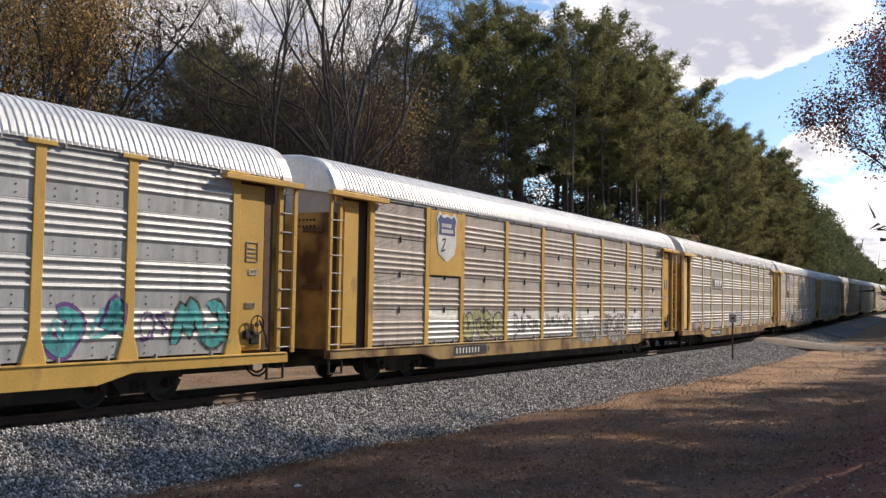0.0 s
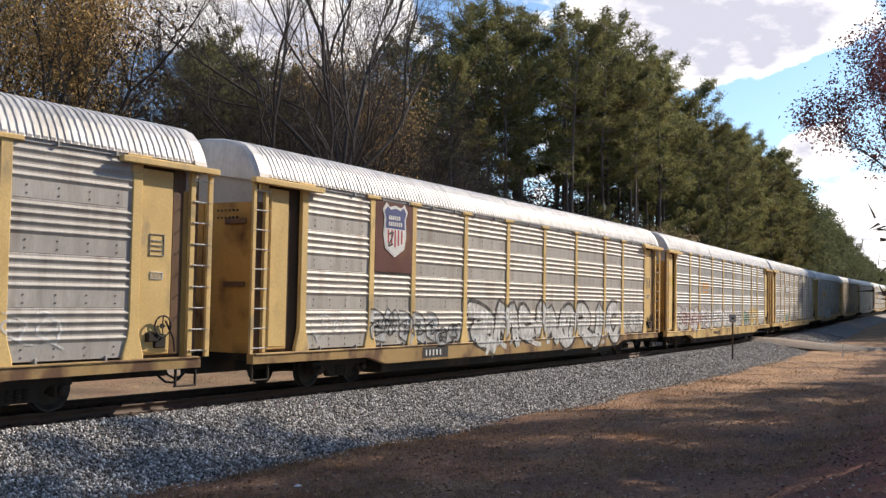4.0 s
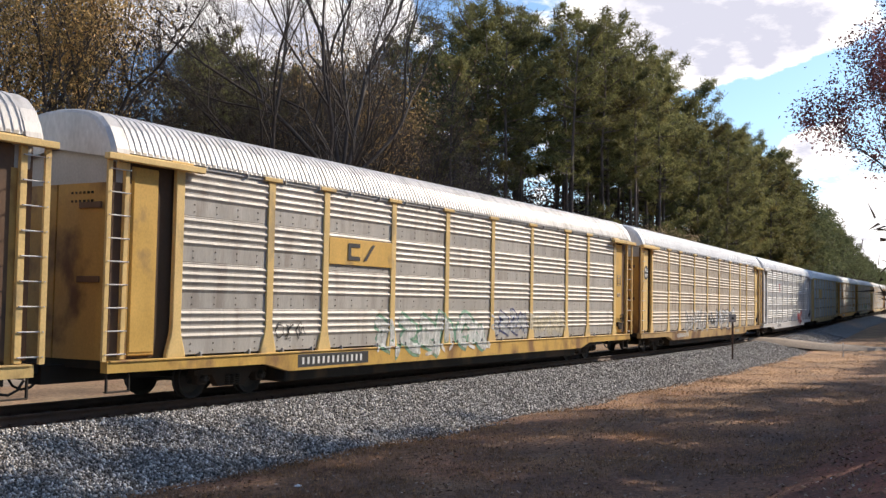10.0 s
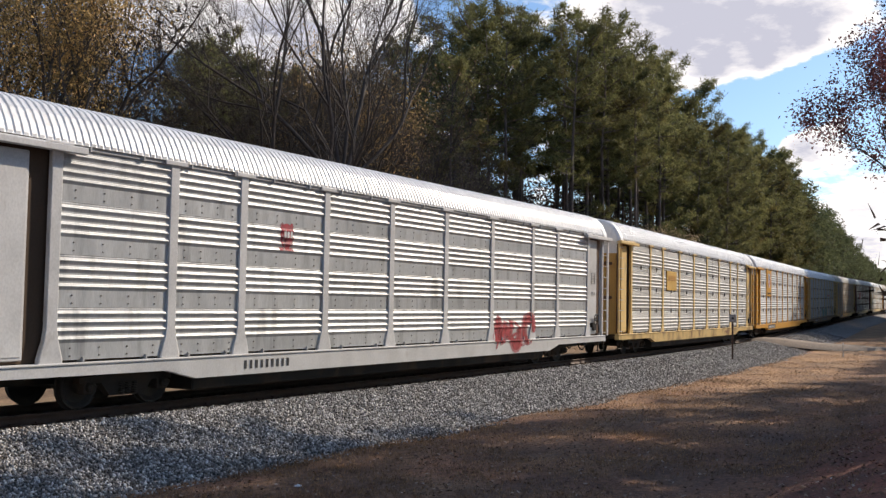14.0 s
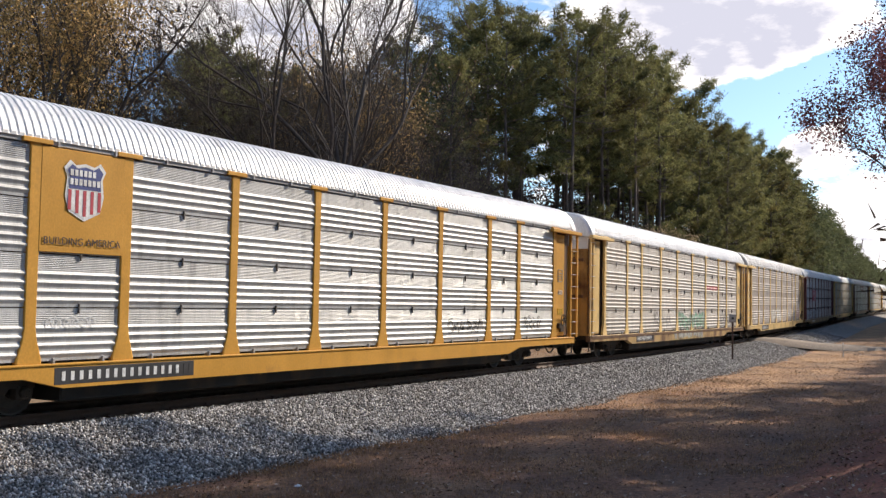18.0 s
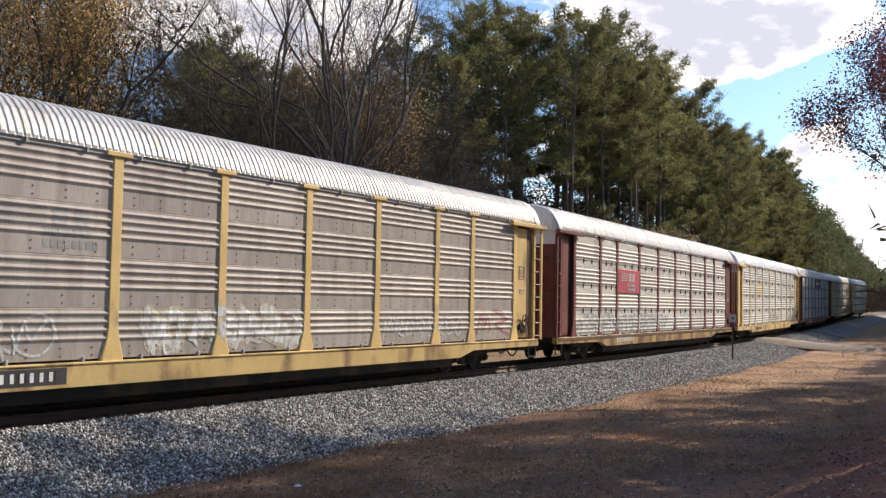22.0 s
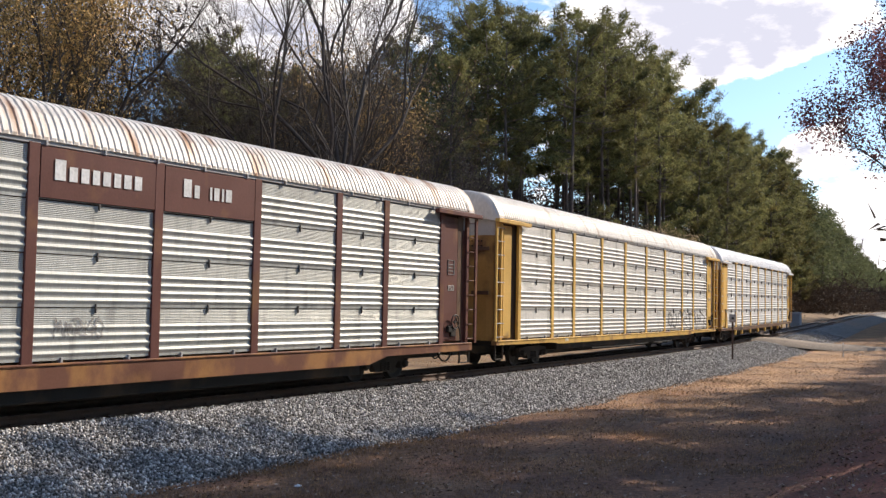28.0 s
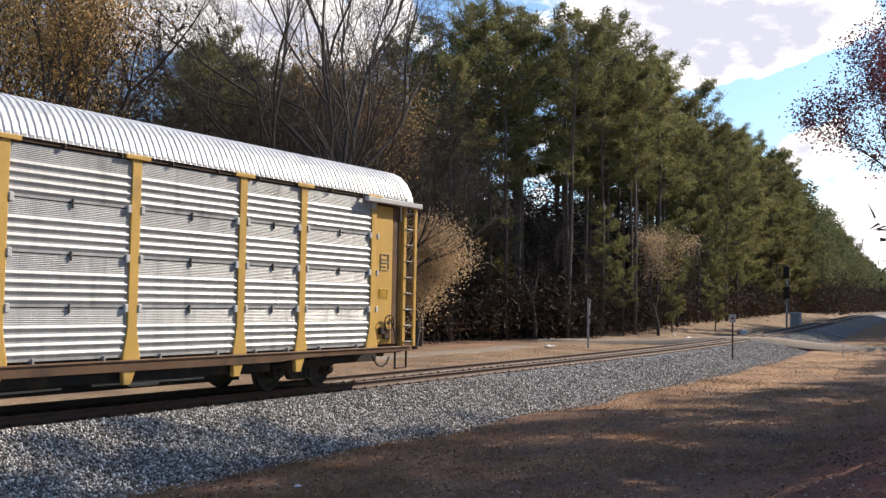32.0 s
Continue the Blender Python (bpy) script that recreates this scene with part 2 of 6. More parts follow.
M["galv_white"] = galv("bright_galvanized_sheet", (0.46, 0.466, 0.47), metal=0.28, rough=0.48)
M["galv_dirty"] = galv("weathered_galvanized_sheet", (0.45, 0.425, 0.395), rough=0.55, metal=0.12, dirt=(0.34, 0.305, 0.275), amount=0.50)
M["galv_brown"] = galv("grimy_galvanized_sheet", (0.47, 0.41, 0.34), rough=0.6, metal=0.08, dirt=(0.35, 0.285, 0.225), amount=0.46)
M["galv_dark"] = galv("dark_galvanized_sheet", (0.40, 0.355, 0.325), rough=0.6, metal=0.08, dirt=(0.32, 0.28, 0.25), amount=0.46)
M["galv_green"] = galv("greenish_galvanized_sheet", (0.43, 0.44, 0.42), rough=0.5, metal=0.22)
M["roof_white"] = galv("white_roof_sheet", (0.72, 0.72, 0.72), metal=0.1, rough=0.45, dirt=(0.6, 0.58, 0.55), amount=0.6)
M["roof_grey"] = galv("grey_roof_sheet", (0.60, 0.58, 0.56), metal=0.15, rough=0.5, dirt=(0.42, 0.40, 0.37), amount=0.5)
M["roof_rust"] = galv("rusting_roof_sheet", (0.66, 0.62, 0.57), metal=0.1, rough=0.55, dirt=(0.34, 0.19, 0.11), amount=0.5)


M["roof_rust2"] = galv("cream_roof_sheet", (0.74, 0.70, 0.64), metal=0.1, rough=0.5, dirt=(0.45, 0.30, 0.19), amount=0.58)
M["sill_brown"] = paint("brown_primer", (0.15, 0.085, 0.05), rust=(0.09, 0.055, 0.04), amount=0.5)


def plain(name, base, rough=0.6, var=0.15, fine=20):
    return material(name, base, rough, var=var, scale=2.5, fine=fine, fine_var=0.12, bump=0)


def worn(name, base):
    """Old spray paint, thin and streaky, that lets the sheet below show through."""
    m = plain(name, base, 0.75, 0.2)
    nt = m.node_tree
    N, K = nt.nodes.new, nt.links.new
    tc, mp, no, mr = N("ShaderNodeTexCoord"), N("ShaderNodeMapping"), N("ShaderNodeTexNoise"), N("ShaderNodeMapRange")
    mp.inputs["Scale"].default_value = (1.0, 1.0, 0.45)
    no.inputs["Scale"].default_value, no.inputs["Detail"].default_value, no.inputs["Roughness"].default_value = 6.0, 8, 0.7
    mr.inputs["From Min"].default_value, mr.inputs["From Max"].default_value = 0.38, 0.62
    mr.inputs["To Min"].default_value, mr.inputs["To Max"].default_value = 0.42, 0.97
    clear, mx = N("ShaderNodeBsdfTransparent"), N("ShaderNodeMixShader")
    K(tc.outputs["Object"], mp.inputs[0])
    K(mp.outputs[0], no.inputs["Vector"])
    K(no.outputs[0], mr.inputs[0])
    K(mr.outputs[0], mx.inputs[0])
    K(nt.nodes["Principled BSDF"].outputs[0], mx.inputs[2])
    K(clear.outputs[0], mx.inputs[1])
    K(mx.outputs[0], nt.nodes["Material Output"].inputs[0])
    return m


for nm, c in (("white", (0.72, 0.72, 0.71)), ("black", (0.03, 0.03, 0.035)), ("teal", (0.08, 0.46, 0.46)), ("purple", (0.16, 0.06, 0.26)), ("red", (0.42, 0.05, 0.06)),
              ("pink", (0.46, 0.17, 0.18)), ("silver", (0.58, 0.60, 0.62)), ("cream", (0.66, 0.60, 0.46)), ("green", (0.20, 0.42, 0.30)), ("lime", (0.47, 0.46, 0.22)),
              ("grey", (0.30, 0.29, 0.28)), ("blue", (0.05, 0.07, 0.22)), ("maroon", (0.20, 0.06, 0.06)), ("pale", (0.44, 0.43, 0.41)), ("gold", (0.62, 0.42, 0.10)),
              ("sticker", (0.75, 0.55, 0.06)), ("crimson", (0.45, 0.05, 0.07)), ("orange", (0.55, 0.27, 0.06))):
    M["ink_" + nm] = plain("sprayed_" + nm, c)
    M["worn_" + nm] = worn("worn_" + nm, c)


# ---------------------------------------------------------------- mesh helpers
class Geo:
    """Collects vertices and faces for one mesh."""

    def __init__(self):
        self.v, self.f = [], []

    def add(self, verts, faces):
        b = len(self.v)
        self.v.extend(tuple(p) for p in verts)
        self.f.extend(tuple(b + i for i in q) for q in faces)

    def box(self, x0, x1, y0, y1, z0, z1, bev=0.0):
        """A block; bev chamfers its edges along x and z as seen from the side."""
        if bev <= 0:
            self.add([(x, y, z) for x in (x0, x1) for y in (y0, y1) for z in (z0, z1)],
                     [(0, 1, 3, 2), (4, 6, 7, 5), (0, 4, 5, 1), (2, 3, 7, 6), (0, 2, 6, 4), (1, 5, 7, 3)])
            return
        b = min(bev, (x1 - x0) / 2.2, (y1 - y0) / 2.2, (z1 - z0) / 2.2)
        ring = lambda x, i: [(x, y0 + i, z0), (x, y1 - i, z0), (x, y1, z0 + i), (x, y1, z1 - i), (x, y1 - i, z1), (x, y0 + i, z1), (x, y0, z1 - i), (x, y0, z0 + i)]
        mid = lambda x: ring(x, b)
        small = lambda x: [(p[0], min(max(p[1], y0 + b), y1 - b), min(max(p[2], z0 + b), z1 - b)) for p in ring(x, b)]
        vs = small(x0) + mid(x0 + b) + mid(x1 - b) + small(x1)
        fs = [(r * 8 + i, r * 8 + (i + 1) % 8, r * 8 + 8 + (i + 1) % 8, r * 8 + 8 + i) for r in range(3) for i in range(8)]
        fs += [tuple(range(7, -1, -1)), tuple(range(24, 32))]
        self.add(vs, fs)

    def tube(self, path, radii, sides=6, cap=True):
        path = [Vector(p) for p in path]
        vs = []
        for i, p in enumerate(path):
            d = (path[min(i + 1, len(path) - 1)] - path[max(i - 1, 0)]).normalized()
            a = d.orthogonal().normalized()
            if i and a.dot(last) < 0.99:
                a = (last - d * last.dot(d)).normalized()
            last = a
            b = d.cross(a)
            r = radii[i] if hasattr(radii, "__len__") else radii
            for k in range(sides):
                t = 2 * math.pi * k / sides
                vs.append(p + (a * math.cos(t) + b * math.sin(t)) * r)
        fs = [(i * sides + k, i * sides + (k + 1) % sides, (i + 1) * sides + (k + 1) % sides, (i + 1) * sides + k) for i in range(len(path) - 1) for k in range(sides)]
        if cap:
            fs += [tuple(range(sides - 1, -1, -1)), tuple((len(path) - 1) * sides + k for k in range(sides))]
        self.add(vs, fs)

    def lathe(self, profile, sides=16, axis="y"):
        """Turns (radius, along) pairs round an axis through the origin."""
        vs = []
        for r, a in profile:
            for k in range(sides):
                t = 2 * math.pi * k / sides
                vs.append((r * math.cos(t), a, r * math.sin(t)) if axis == "y" else (r * math.cos(t), r * math.sin(t), a))
        n = len(profile)
        fs = [(i * sides + k, i * sides + (k + 1) % sides, (i + 1) * sides + (k + 1) % sides, (i + 1) * sides + k) for i in range(n - 1) for k in range(sides)]
        self.add(vs, fs)

    def mesh(self, name, smooth=False):
        me = bpy.data.meshes.new(name)
        me.from_pydata(self.v, [], self.f)
        if smooth:
            me.polygons.foreach_set("use_smooth", [True] * len(me.polygons))
        me.materials.append(None)
        me.update()
        return me


def put(name, me, mat, parent=None, at=None, label="", cls=None):
    """One mesh object with its own material; meshes are shared between alike pieces."""
    ob = new(name, me)
    if parent:
        ob.parent = parent
    if at is not None:
        ob.matrix_basis = at if isinstance(at, Matrix) else Matrix.Translation(at)
    ob.material_slots[0].link = "OBJECT"
    ob.material_slots[0].material = mat
    if label:
        ob["label"] = label
    return ob


CACHE = {}


def shared(key, build, smooth=False):
    if key not in CACHE:
        g = Geo()
        build(g)
        CACHE[key] = g.mesh(key, smooth)
    return CACHE[key]


def big_mesh(name, v, f, mat):
    """A mesh from arrays of vertices and equal-sided faces."""
    v, f = np.asarray(v, np.float32), np.asarray(f, np.int32)
    me = bpy.data.meshes.new(name)
    n, k = f.shape
    me.vertices.add(len(v))
    me.vertices.foreach_set("co", v.ravel())
    me.loops.add(n * k)
    me.loops.foreach_set("vertex_index", f.ravel())
    me.polygons.add(n)
    me.polygons.foreach_set("loop_start", np.arange(0, n * k, k, dtype=np.int32))
    me.update(calc_edges=True)
    me.validate()
    me.materials.append(mat)
    return me


# ---------------------------------------------------------------- ground, ballast, track, road
def stations(*spans):
    out = []
    for a, b, step in spans:
        out += list(np.arange(a, b, step))
    return out


def patchy(s, o, x):
    return min(1.0, max(0.0, x + 0.55 * noise.noise((s * 0.5, o * 0.8, 2.0)) + 0.3 * noise.noise((s * 1.7, o * 1.7, 7.0))))


# straw cover; its bright colour also paints the sunlit patch beside the ballast
def dry_and_sunlit(s, o):
    if not -16 < o < -3.5:
        return 0.0
    return patchy(s, o, float(np.interp(s, (10, 22, 34, 44), (0.1, 0.3, 0.55, 0.9))) * float(np.interp(o, (-13, -9.5, -8, -4), (0.15, 0.4, 0.9, 1.0))))


def sandiness(s, o):
    return patchy(s, o, float(np.interp(o, (3.2, 4.5, 12, 16), (0.3, 0.9, 0.75, 0.0)))) if 3 < o < 18 else 0.0


def clayness(s, o):
    return patchy(s, o, float(np.interp(o, (-18, -15.5, -13.2, -12), (0.4, 0.9, 0.8, 0.0)))) if -19 < o < -11.5 and s < 60 else 0.0


def make_ground():
    ss = stations((-740, -60, 40), (-60, 0, 6), (0, 60, 0.8), (60, 160, 2.5), (160, 500, 12), (500, 2561, 80))
    oo = [-500, -300, -160, -90, -60, -40, -30, -24, -20, -18] + list(np.arange(-17, -4.4, 0.5)) + [-4.4, -3.8, -2, 0, 2, 3.2] \
        + list(np.arange(3.8, 16, 0.8)) + [17, 19, 22, 26, 31, 38, 48, 60, 90, 160, 300, 500]
    v = [on_ground(s, o) for s in ss for o in oo]
    n = len(oo)
    f = [(i * n + j, (i + 1) * n + j, (i + 1) * n + j + 1, i * n + j + 1) for i in range(len(ss) - 1) for j in range(n - 1)]
    ob = new("ground", big_mesh("ground", [tuple(p) for p in v], f, M["ground"]))
    me = ob.data
    me.polygons.foreach_set("use_smooth", [True] * len(me.polygons))
    so = [(s, o) for s in ss for o in oo]
    for name, rule in (("dry", dry_and_sunlit), ("sand", sandiness), ("clay", clayness)):
        me.attributes.new(name, "FLOAT", "POINT").data.foreach_set("value", np.array([rule(s, o) for s, o in so], np.float32))
    tagged(ob, "dormant brown grass and red soil beside a railway", "ground", kind="structure")


BED_O = (-4.3, -3.9, -3.2, -2.4, -1.8, -1.3, 0, 1.3, 1.8, 2.4, 3.2)
BED_Z = (-0.86, -0.74, -0.58, -0.36, -0.21, -0.17, -0.17, -0.17, -0.21, -0.36, -0.66)


def make_ballast():
    ss = stations((-740, -20, 10), (-20, 120, 1.0), (120, 400, 5), (400, 1500, 20))
    n = len(BED_O)
    v = [tuple(tr(s, o, z - 0.02)) for s in ss for o, z in zip(BED_O, BED_Z)]
    f = [(i * n + j, (i + 1) * n + j, (i + 1) * n + j + 1, i * n + j + 1) for i in range(len(ss) - 1) for j in range(n - 1)]
    bed = new("ballast_bed", big_mesh("ballast_bed", v, f, M["gravel_bed"]))
    tagged(bed, "grey crushed stone track bed", "ballast", kind="structure")
    # loose stones where the camera sees them singly
    rng = np.random.default_rng(5)
    unit = np.array([(1, 0, 0), (-1, 0, 0), (0, 1, 0), (0, -1, 0), (0, 0, 1), (0, 0, -1)], float)
    tri = np.array([(0, 2, 4), (2, 1, 4), (1, 3, 4), (3, 0, 4), (2, 0, 5), (1, 2, 5), (3, 1, 5), (0, 3, 5)])
    spots = []
    for s0, s1, dens in ((4, 14, 780), (14, 24, 700), (24, 36, 520), (36, 52, 330), (52, 72, 200), (72, 100, 90)):
        cnt = int((s1 - s0) * 3.4 * dens)
        ps = rng.uniform(s0, s1, cnt)
        po = rng.uniform(-4.75, -1.25, cnt)
        keep = (po > -4.25) | (rng.random(cnt) < 0.25)
        spots.append(np.stack([ps[keep], po[keep]], 1))
        cnt = int((s1 - s0) * 2.3 * dens * 0.3)
        spots.append(np.stack([rng.uniform(s0 + 15, s1 + 15, cnt), rng.uniform(0.9, 3.2, cnt)], 1))
    sp = np.concatenate(spots)
    h = np.interp(sp[:, 0], S_AX, _h)
    z = np.interp(sp[:, 0], S_AX, _z) + np.interp(sp[:, 1], (-4.8, *BED_O), (-0.84, *BED_Z))
    px = np.interp(sp[:, 0], S_AX, _x) - sp[:, 1] * np.sin(h)
    py = np.interp(sp[:, 0], S_AX, _y) + sp[:, 1] * np.cos(h)
    n = len(sp)
    size = rng.uniform(0.019, 0.038, (n, 1, 1)) * rng.uniform(0.65, 1.25, (n, 1, 3))
    vv = unit[None] * size * rng.uniform(0.7, 1.15, (n, 6, 1))
    a, b = rng.uniform(0, 6.28, n), rng.uniform(-0.9, 0.9, n)
    ca, sa, cb, sb = np.cos(a), np.sin(a), np.cos(b), np.sin(b)
    x1, y1, z1 = vv[..., 0], vv[..., 1] * cb[:, None] - vv[..., 2] * sb[:, None], vv[..., 1] * sb[:, None] + vv[..., 2] * cb[:, None]
    vv = np.stack([x1 * ca[:, None] - y1 * sa[:, None], x1 * sa[:, None] + y1 * ca[:, None], z1], -1)
    vv += np.stack([px, py, z + rng.uniform(-0.015, 0.028, n)], 1)[:, None]
    ff = (np.arange(n)[:, None, None] * 6 + tri[None]).reshape(-1, 3)
    m = M["stone"]
    nt = m.node_tree
    # every stone its own grey
    bs = nt.nodes["Principled BSDF"]
    geo, ramp = nt.nodes.new("ShaderNodeNewGeometry"), nt.nodes.new("ShaderNodeValToRGB")
    ramp.color_ramp.elements[0].color, ramp.color_ramp.elements[1].color = (0.06, 0.055, 0.05, 1), (0.86, 0.84, 0.81, 1)
    e = ramp.color_ramp.elements.new(0.6)
    e.color = (0.29, 0.275, 0.26, 1)
    nt.links.new(geo.outputs["Random Per Island"], ramp.inputs[0])
    nt.links.new(ramp.outputs[0], bs.inputs["Base Color"])
    st = new("ballast_stones", big_mesh("ballast_stones", vv.reshape(-1, 3), ff, m))
    tagged(st, "loose grey crushed ballast stones on the track shoulder", "gravel", kind="stuff")


RAIL_PROFILE = ((-0.075, -0.172), (0.075, -0.172), (0.075, -0.16), (0.012, -0.14), (0.012, -0.045), (0.036, -0.035), (0.036, -0.005), (0.028, 0.0), (-0.028, 0.0),
                (-0.036, -0.005), (-0.036, -0.035), (-0.012, -0.045), (-0.012, -0.14), (-0.075, -0.16))


def make_track():
    ss = stations((-740, -40, 5), (-40, 200, 2), (200, 1500, 8))
    n = len(RAIL_PROFILE)
    track = new("track")
    tagged(track, "rusty steel rails on weathered wooden ties", "railway track", kind="structure")
    for off in (-0.755, 0.755):
        v = [tuple(tr(s, off + a, b)) for s in ss for a, b in RAIL_PROFILE]
        f = [(i * n + j, i * n + (j + 1) % n, (i + 1) * n + (j + 1) % n, (i + 1) * n + j) for i in range(len(ss) - 1) for j in range(n)]
        me = big_mesh("rail", v, f, M["rail_rust"])
        me.materials.append(M["rail_head"])
        me.polygons.foreach_set("material_index", np.array([1 if i % n in (7,) else 0 for i in range(len(f))], np.int32))
        rail = new("rail", me)
        rail.parent = track
    g = Geo()
    g.box(-0.115, 0.115, -1.32, 1.32, -0.09, 0.09, 0.012)
    tie, gp = g.mesh("tie"), Geo()
    gp.box(-0.09, 0.09, -0.19, 0.19, 0, 0.02, 0.006)
    gp.box(-0.07, -0.03, -0.12, -0.09, 0.02, 0.055)
    gp.box(0.03, 0.07, 0.09, 0.12, 0.02, 0.055)
    plate = gp.mesh("tie_plate")
    rnd = random.Random(3)
    rest = Geo()
    for i, s in enumerate(np.arange(-60, 260, 0.52)):
        m = Matrix.Translation(tr(s, rnd.uniform(-0.04, 0.04), -0.172 - 0.11 + rnd.uniform(-0.005, 0.02))) @ pose(0, 0, 0, 0, 0, math.degrees(tr_h(s)) + rnd.uniform(-1, 1))
        if 5 < s < 80:
            t = put("tie", tie, M["tie"], track, m)
            for o in (-0.755, 0.755):
                put("tie_plate", plate, M["rail_rust"], t, (0, o, 0.09))
        else:
            rest.add([m @ Vector((x, y, z)) for x in (-0.115, 0.115) for y in (-1.32, 1.32) for z in (-0.09, 0.09)],
                     [(0, 1, 3, 2), (4, 6, 7, 5), (0, 4, 5, 1), (2, 3, 7, 6), (0, 2, 6, 4), (1, 5, 7, 3)])
    tagged(put("ties", rest.mesh("ties"), M["tie"], track), kind="stuff")


def make_road():
    """The gravel crossing: it climbs to the rails and falls off on both sides, then follows the woods."""
    path = [(66.5, 30 - 16.5), (67.0, 11.5), (67.8, 8), (68.6, 4.5), (69.2, 2.0), (69.6, 0.9), (69.9, -0.9), (70.5, -2.0), (72.5, -4.5), (76, -8), (82, -14), (92, -24), (104, -45)]
    hz = (-0.45, -0.44, -0.40, -0.25, -0.02, 0.0, 0.0, -0.03, -0.34, -0.66, -0.70, -0.60, -0.5)
    v, f = [], []
    for i, ((s, o), z) in enumerate(zip(path, hz)):
        for k, w in enumerate((-2.1, -1.6, -0.7, 0.7, 1.6, 2.1)):
            drop = -0.35 if k in (0, 5) else 0.0
            v.append(tuple(tr(s + w, o, z + drop - 0.004)))
    for i in range(len(path) - 1):
        for k in range(5):
            a = i * 6 + k
            f.append((a, a + 6, a + 7, a + 1))
    ob = new("road", big_mesh("road", v, f, M["road"]))
    tagged(ob, "pale gravel road crossing the railway at grade", "road", kind="structure")
    # the service track that leaves the crossing along the woods
    v, f = [], []
    ss = list(np.arange(-30, 58, 3.0))
    for s in ss:
        for w in (9.4, 10.0, 11.4, 12.0):
            v.append(tuple(on_ground(s, w, 0.03 if w in (10.0, 11.4) else -0.04)))
    for i in range(len(ss) - 1):
        for k in range(3):
            a = i * 4 + k
            f.append((a, a + 4, a + 5, a + 1))
    ob = new("service_road", big_mesh("service_road", v, f, M["road"]))
    tagged(ob, "sandy gravel service track beside the woods", "road", kind="structure")


def make_grass():
    rng = np.random.default_rng(11)
    pts = []
    for s0, s1, o0, o1, dens in ((6, 14, -14.5, -4.5, 900), (14, 22, -14.5, -4.4, 620), (22, 40, -14.5, -4.3, 300), (40, 66, -14, -4.0, 110), (20, 66, 3.4, 9.3, 150), (66, 100, -9, -4.4, 30), (50, 140, 4, 12, 14)):
        cnt = int((s1 - s0) * (o1 - o0) * dens)
        pts.append(np.stack([rng.uniform(s0, s1, cnt), rng.uniform(o0, o1, cnt)], 1))
    p = np.concatenate(pts)
    dens = np.array([noise.noise((a * 0.35, b * 0.5, 9.0)) + 0.35 * noise.noise((a * 1.7, b * 2.1, 5.0)) for a, b in p])
    p = p[dens + rng.uniform(-0.45, 0.45, len(p)) > -0.12]
    p = p[np.array([clayness(a, b) for a, b in p]) < rng.uniform(0.2, 0.9, len(p))]
    n = len(p)
    base = np.array([on_ground(s, o, -0.01) for s, o in p])
    ang, lean, hh, ww = rng.uniform(0, 6.28, n), rng.uniform(0.2, 1.4, n), rng.uniform(0.03, 0.11, n) * (1 + 0.6 * np.array([noise.noise((a * 0.6, b * 0.8, 3.0)) for a, b in p])), rng.uniform(0.003, 0.009, n)
    tall = rng.random(n) < 0.012 + 0.10 * np.clip(np.array([noise.noise((a * 0.9, b * 1.2, 12.0)) for a, b in p]) - 0.2, 0, 1)
    hh[tall] *= 2.4
    d = np.stack([np.cos(ang), np.sin(ang), np.zeros(n)], 1)
    side = np.stack([-d[:, 1], d[:, 0], np.zeros(n)], 1)
    tip = base + d * (hh * np.sin(lean))[:, None] + np.array([0, 0, 1.0]) * (hh * np.cos(lean))[:, None]
    tip[:, 2] = np.maximum(tip[:, 2], base[:, 2] + 0.015)
    v = np.stack([base - side * ww[:, None], base + side * ww[:, None], tip], 1).reshape(-1, 3)
    ob = new("grass", big_mesh("grass", v, np.arange(3 * n).reshape(-1, 3), M["blade"]))
    tagged(ob, "short dry straw-coloured dormant grass", "grass", kind="stuff")
    # fallen leaves
    cnt = 26000
    s, o = 6 + 50 * rng.random(cnt) ** 1.6, rng.uniform(-16, -4.4, cnt)
    c = np.array([on_ground(a, b, 0.02) for a, b in zip(s, o)])
    a1 = rng.uniform(0, 6.28, cnt)
    r = rng.uniform(0.012, 0.048, cnt)[:, None]
    u = np.stack([np.cos(a1), np.sin(a1), rng.uniform(-0.5, 0.5, cnt)], 1) * r
    w = np.stack([-np.sin(a1), np.cos(a1), rng.uniform(-0.5, 0.5, cnt)], 1) * r * 0.6
    v = np.stack([c - u, c - w, c + u, c + w], 1).reshape(-1, 3)
    nt = M["litter"].node_tree
    geo, ramp = nt.nodes.new("ShaderNodeNewGeometry"), nt.nodes.new("ShaderNodeValToRGB")
    ramp.color_ramp.elements[0].color, ramp.color_ramp.elements[1].color = (0.12, 0.058, 0.034, 1), (0.50, 0.38, 0.29, 1)
    ramp.color_ramp.elements.new(0.8).color = (0.17, 0.088, 0.05, 1)
    nt.links.new(geo.outputs["Random Per Island"], ramp.inputs[0])
    nt.links.new(ramp.outputs[0], nt.nodes["Principled BSDF"].inputs["Base Color"])
    ob = new("fallen_leaves", big_mesh("fallen_leaves", v, np.arange(4 * cnt).reshape(-1, 4), M["litter"]))
    tagged(ob, "scattered brown fallen leaves on the grass", "leaves", kind="stuff")


make_ground()
make_ballast()
make_track()
make_road()
make_grass()


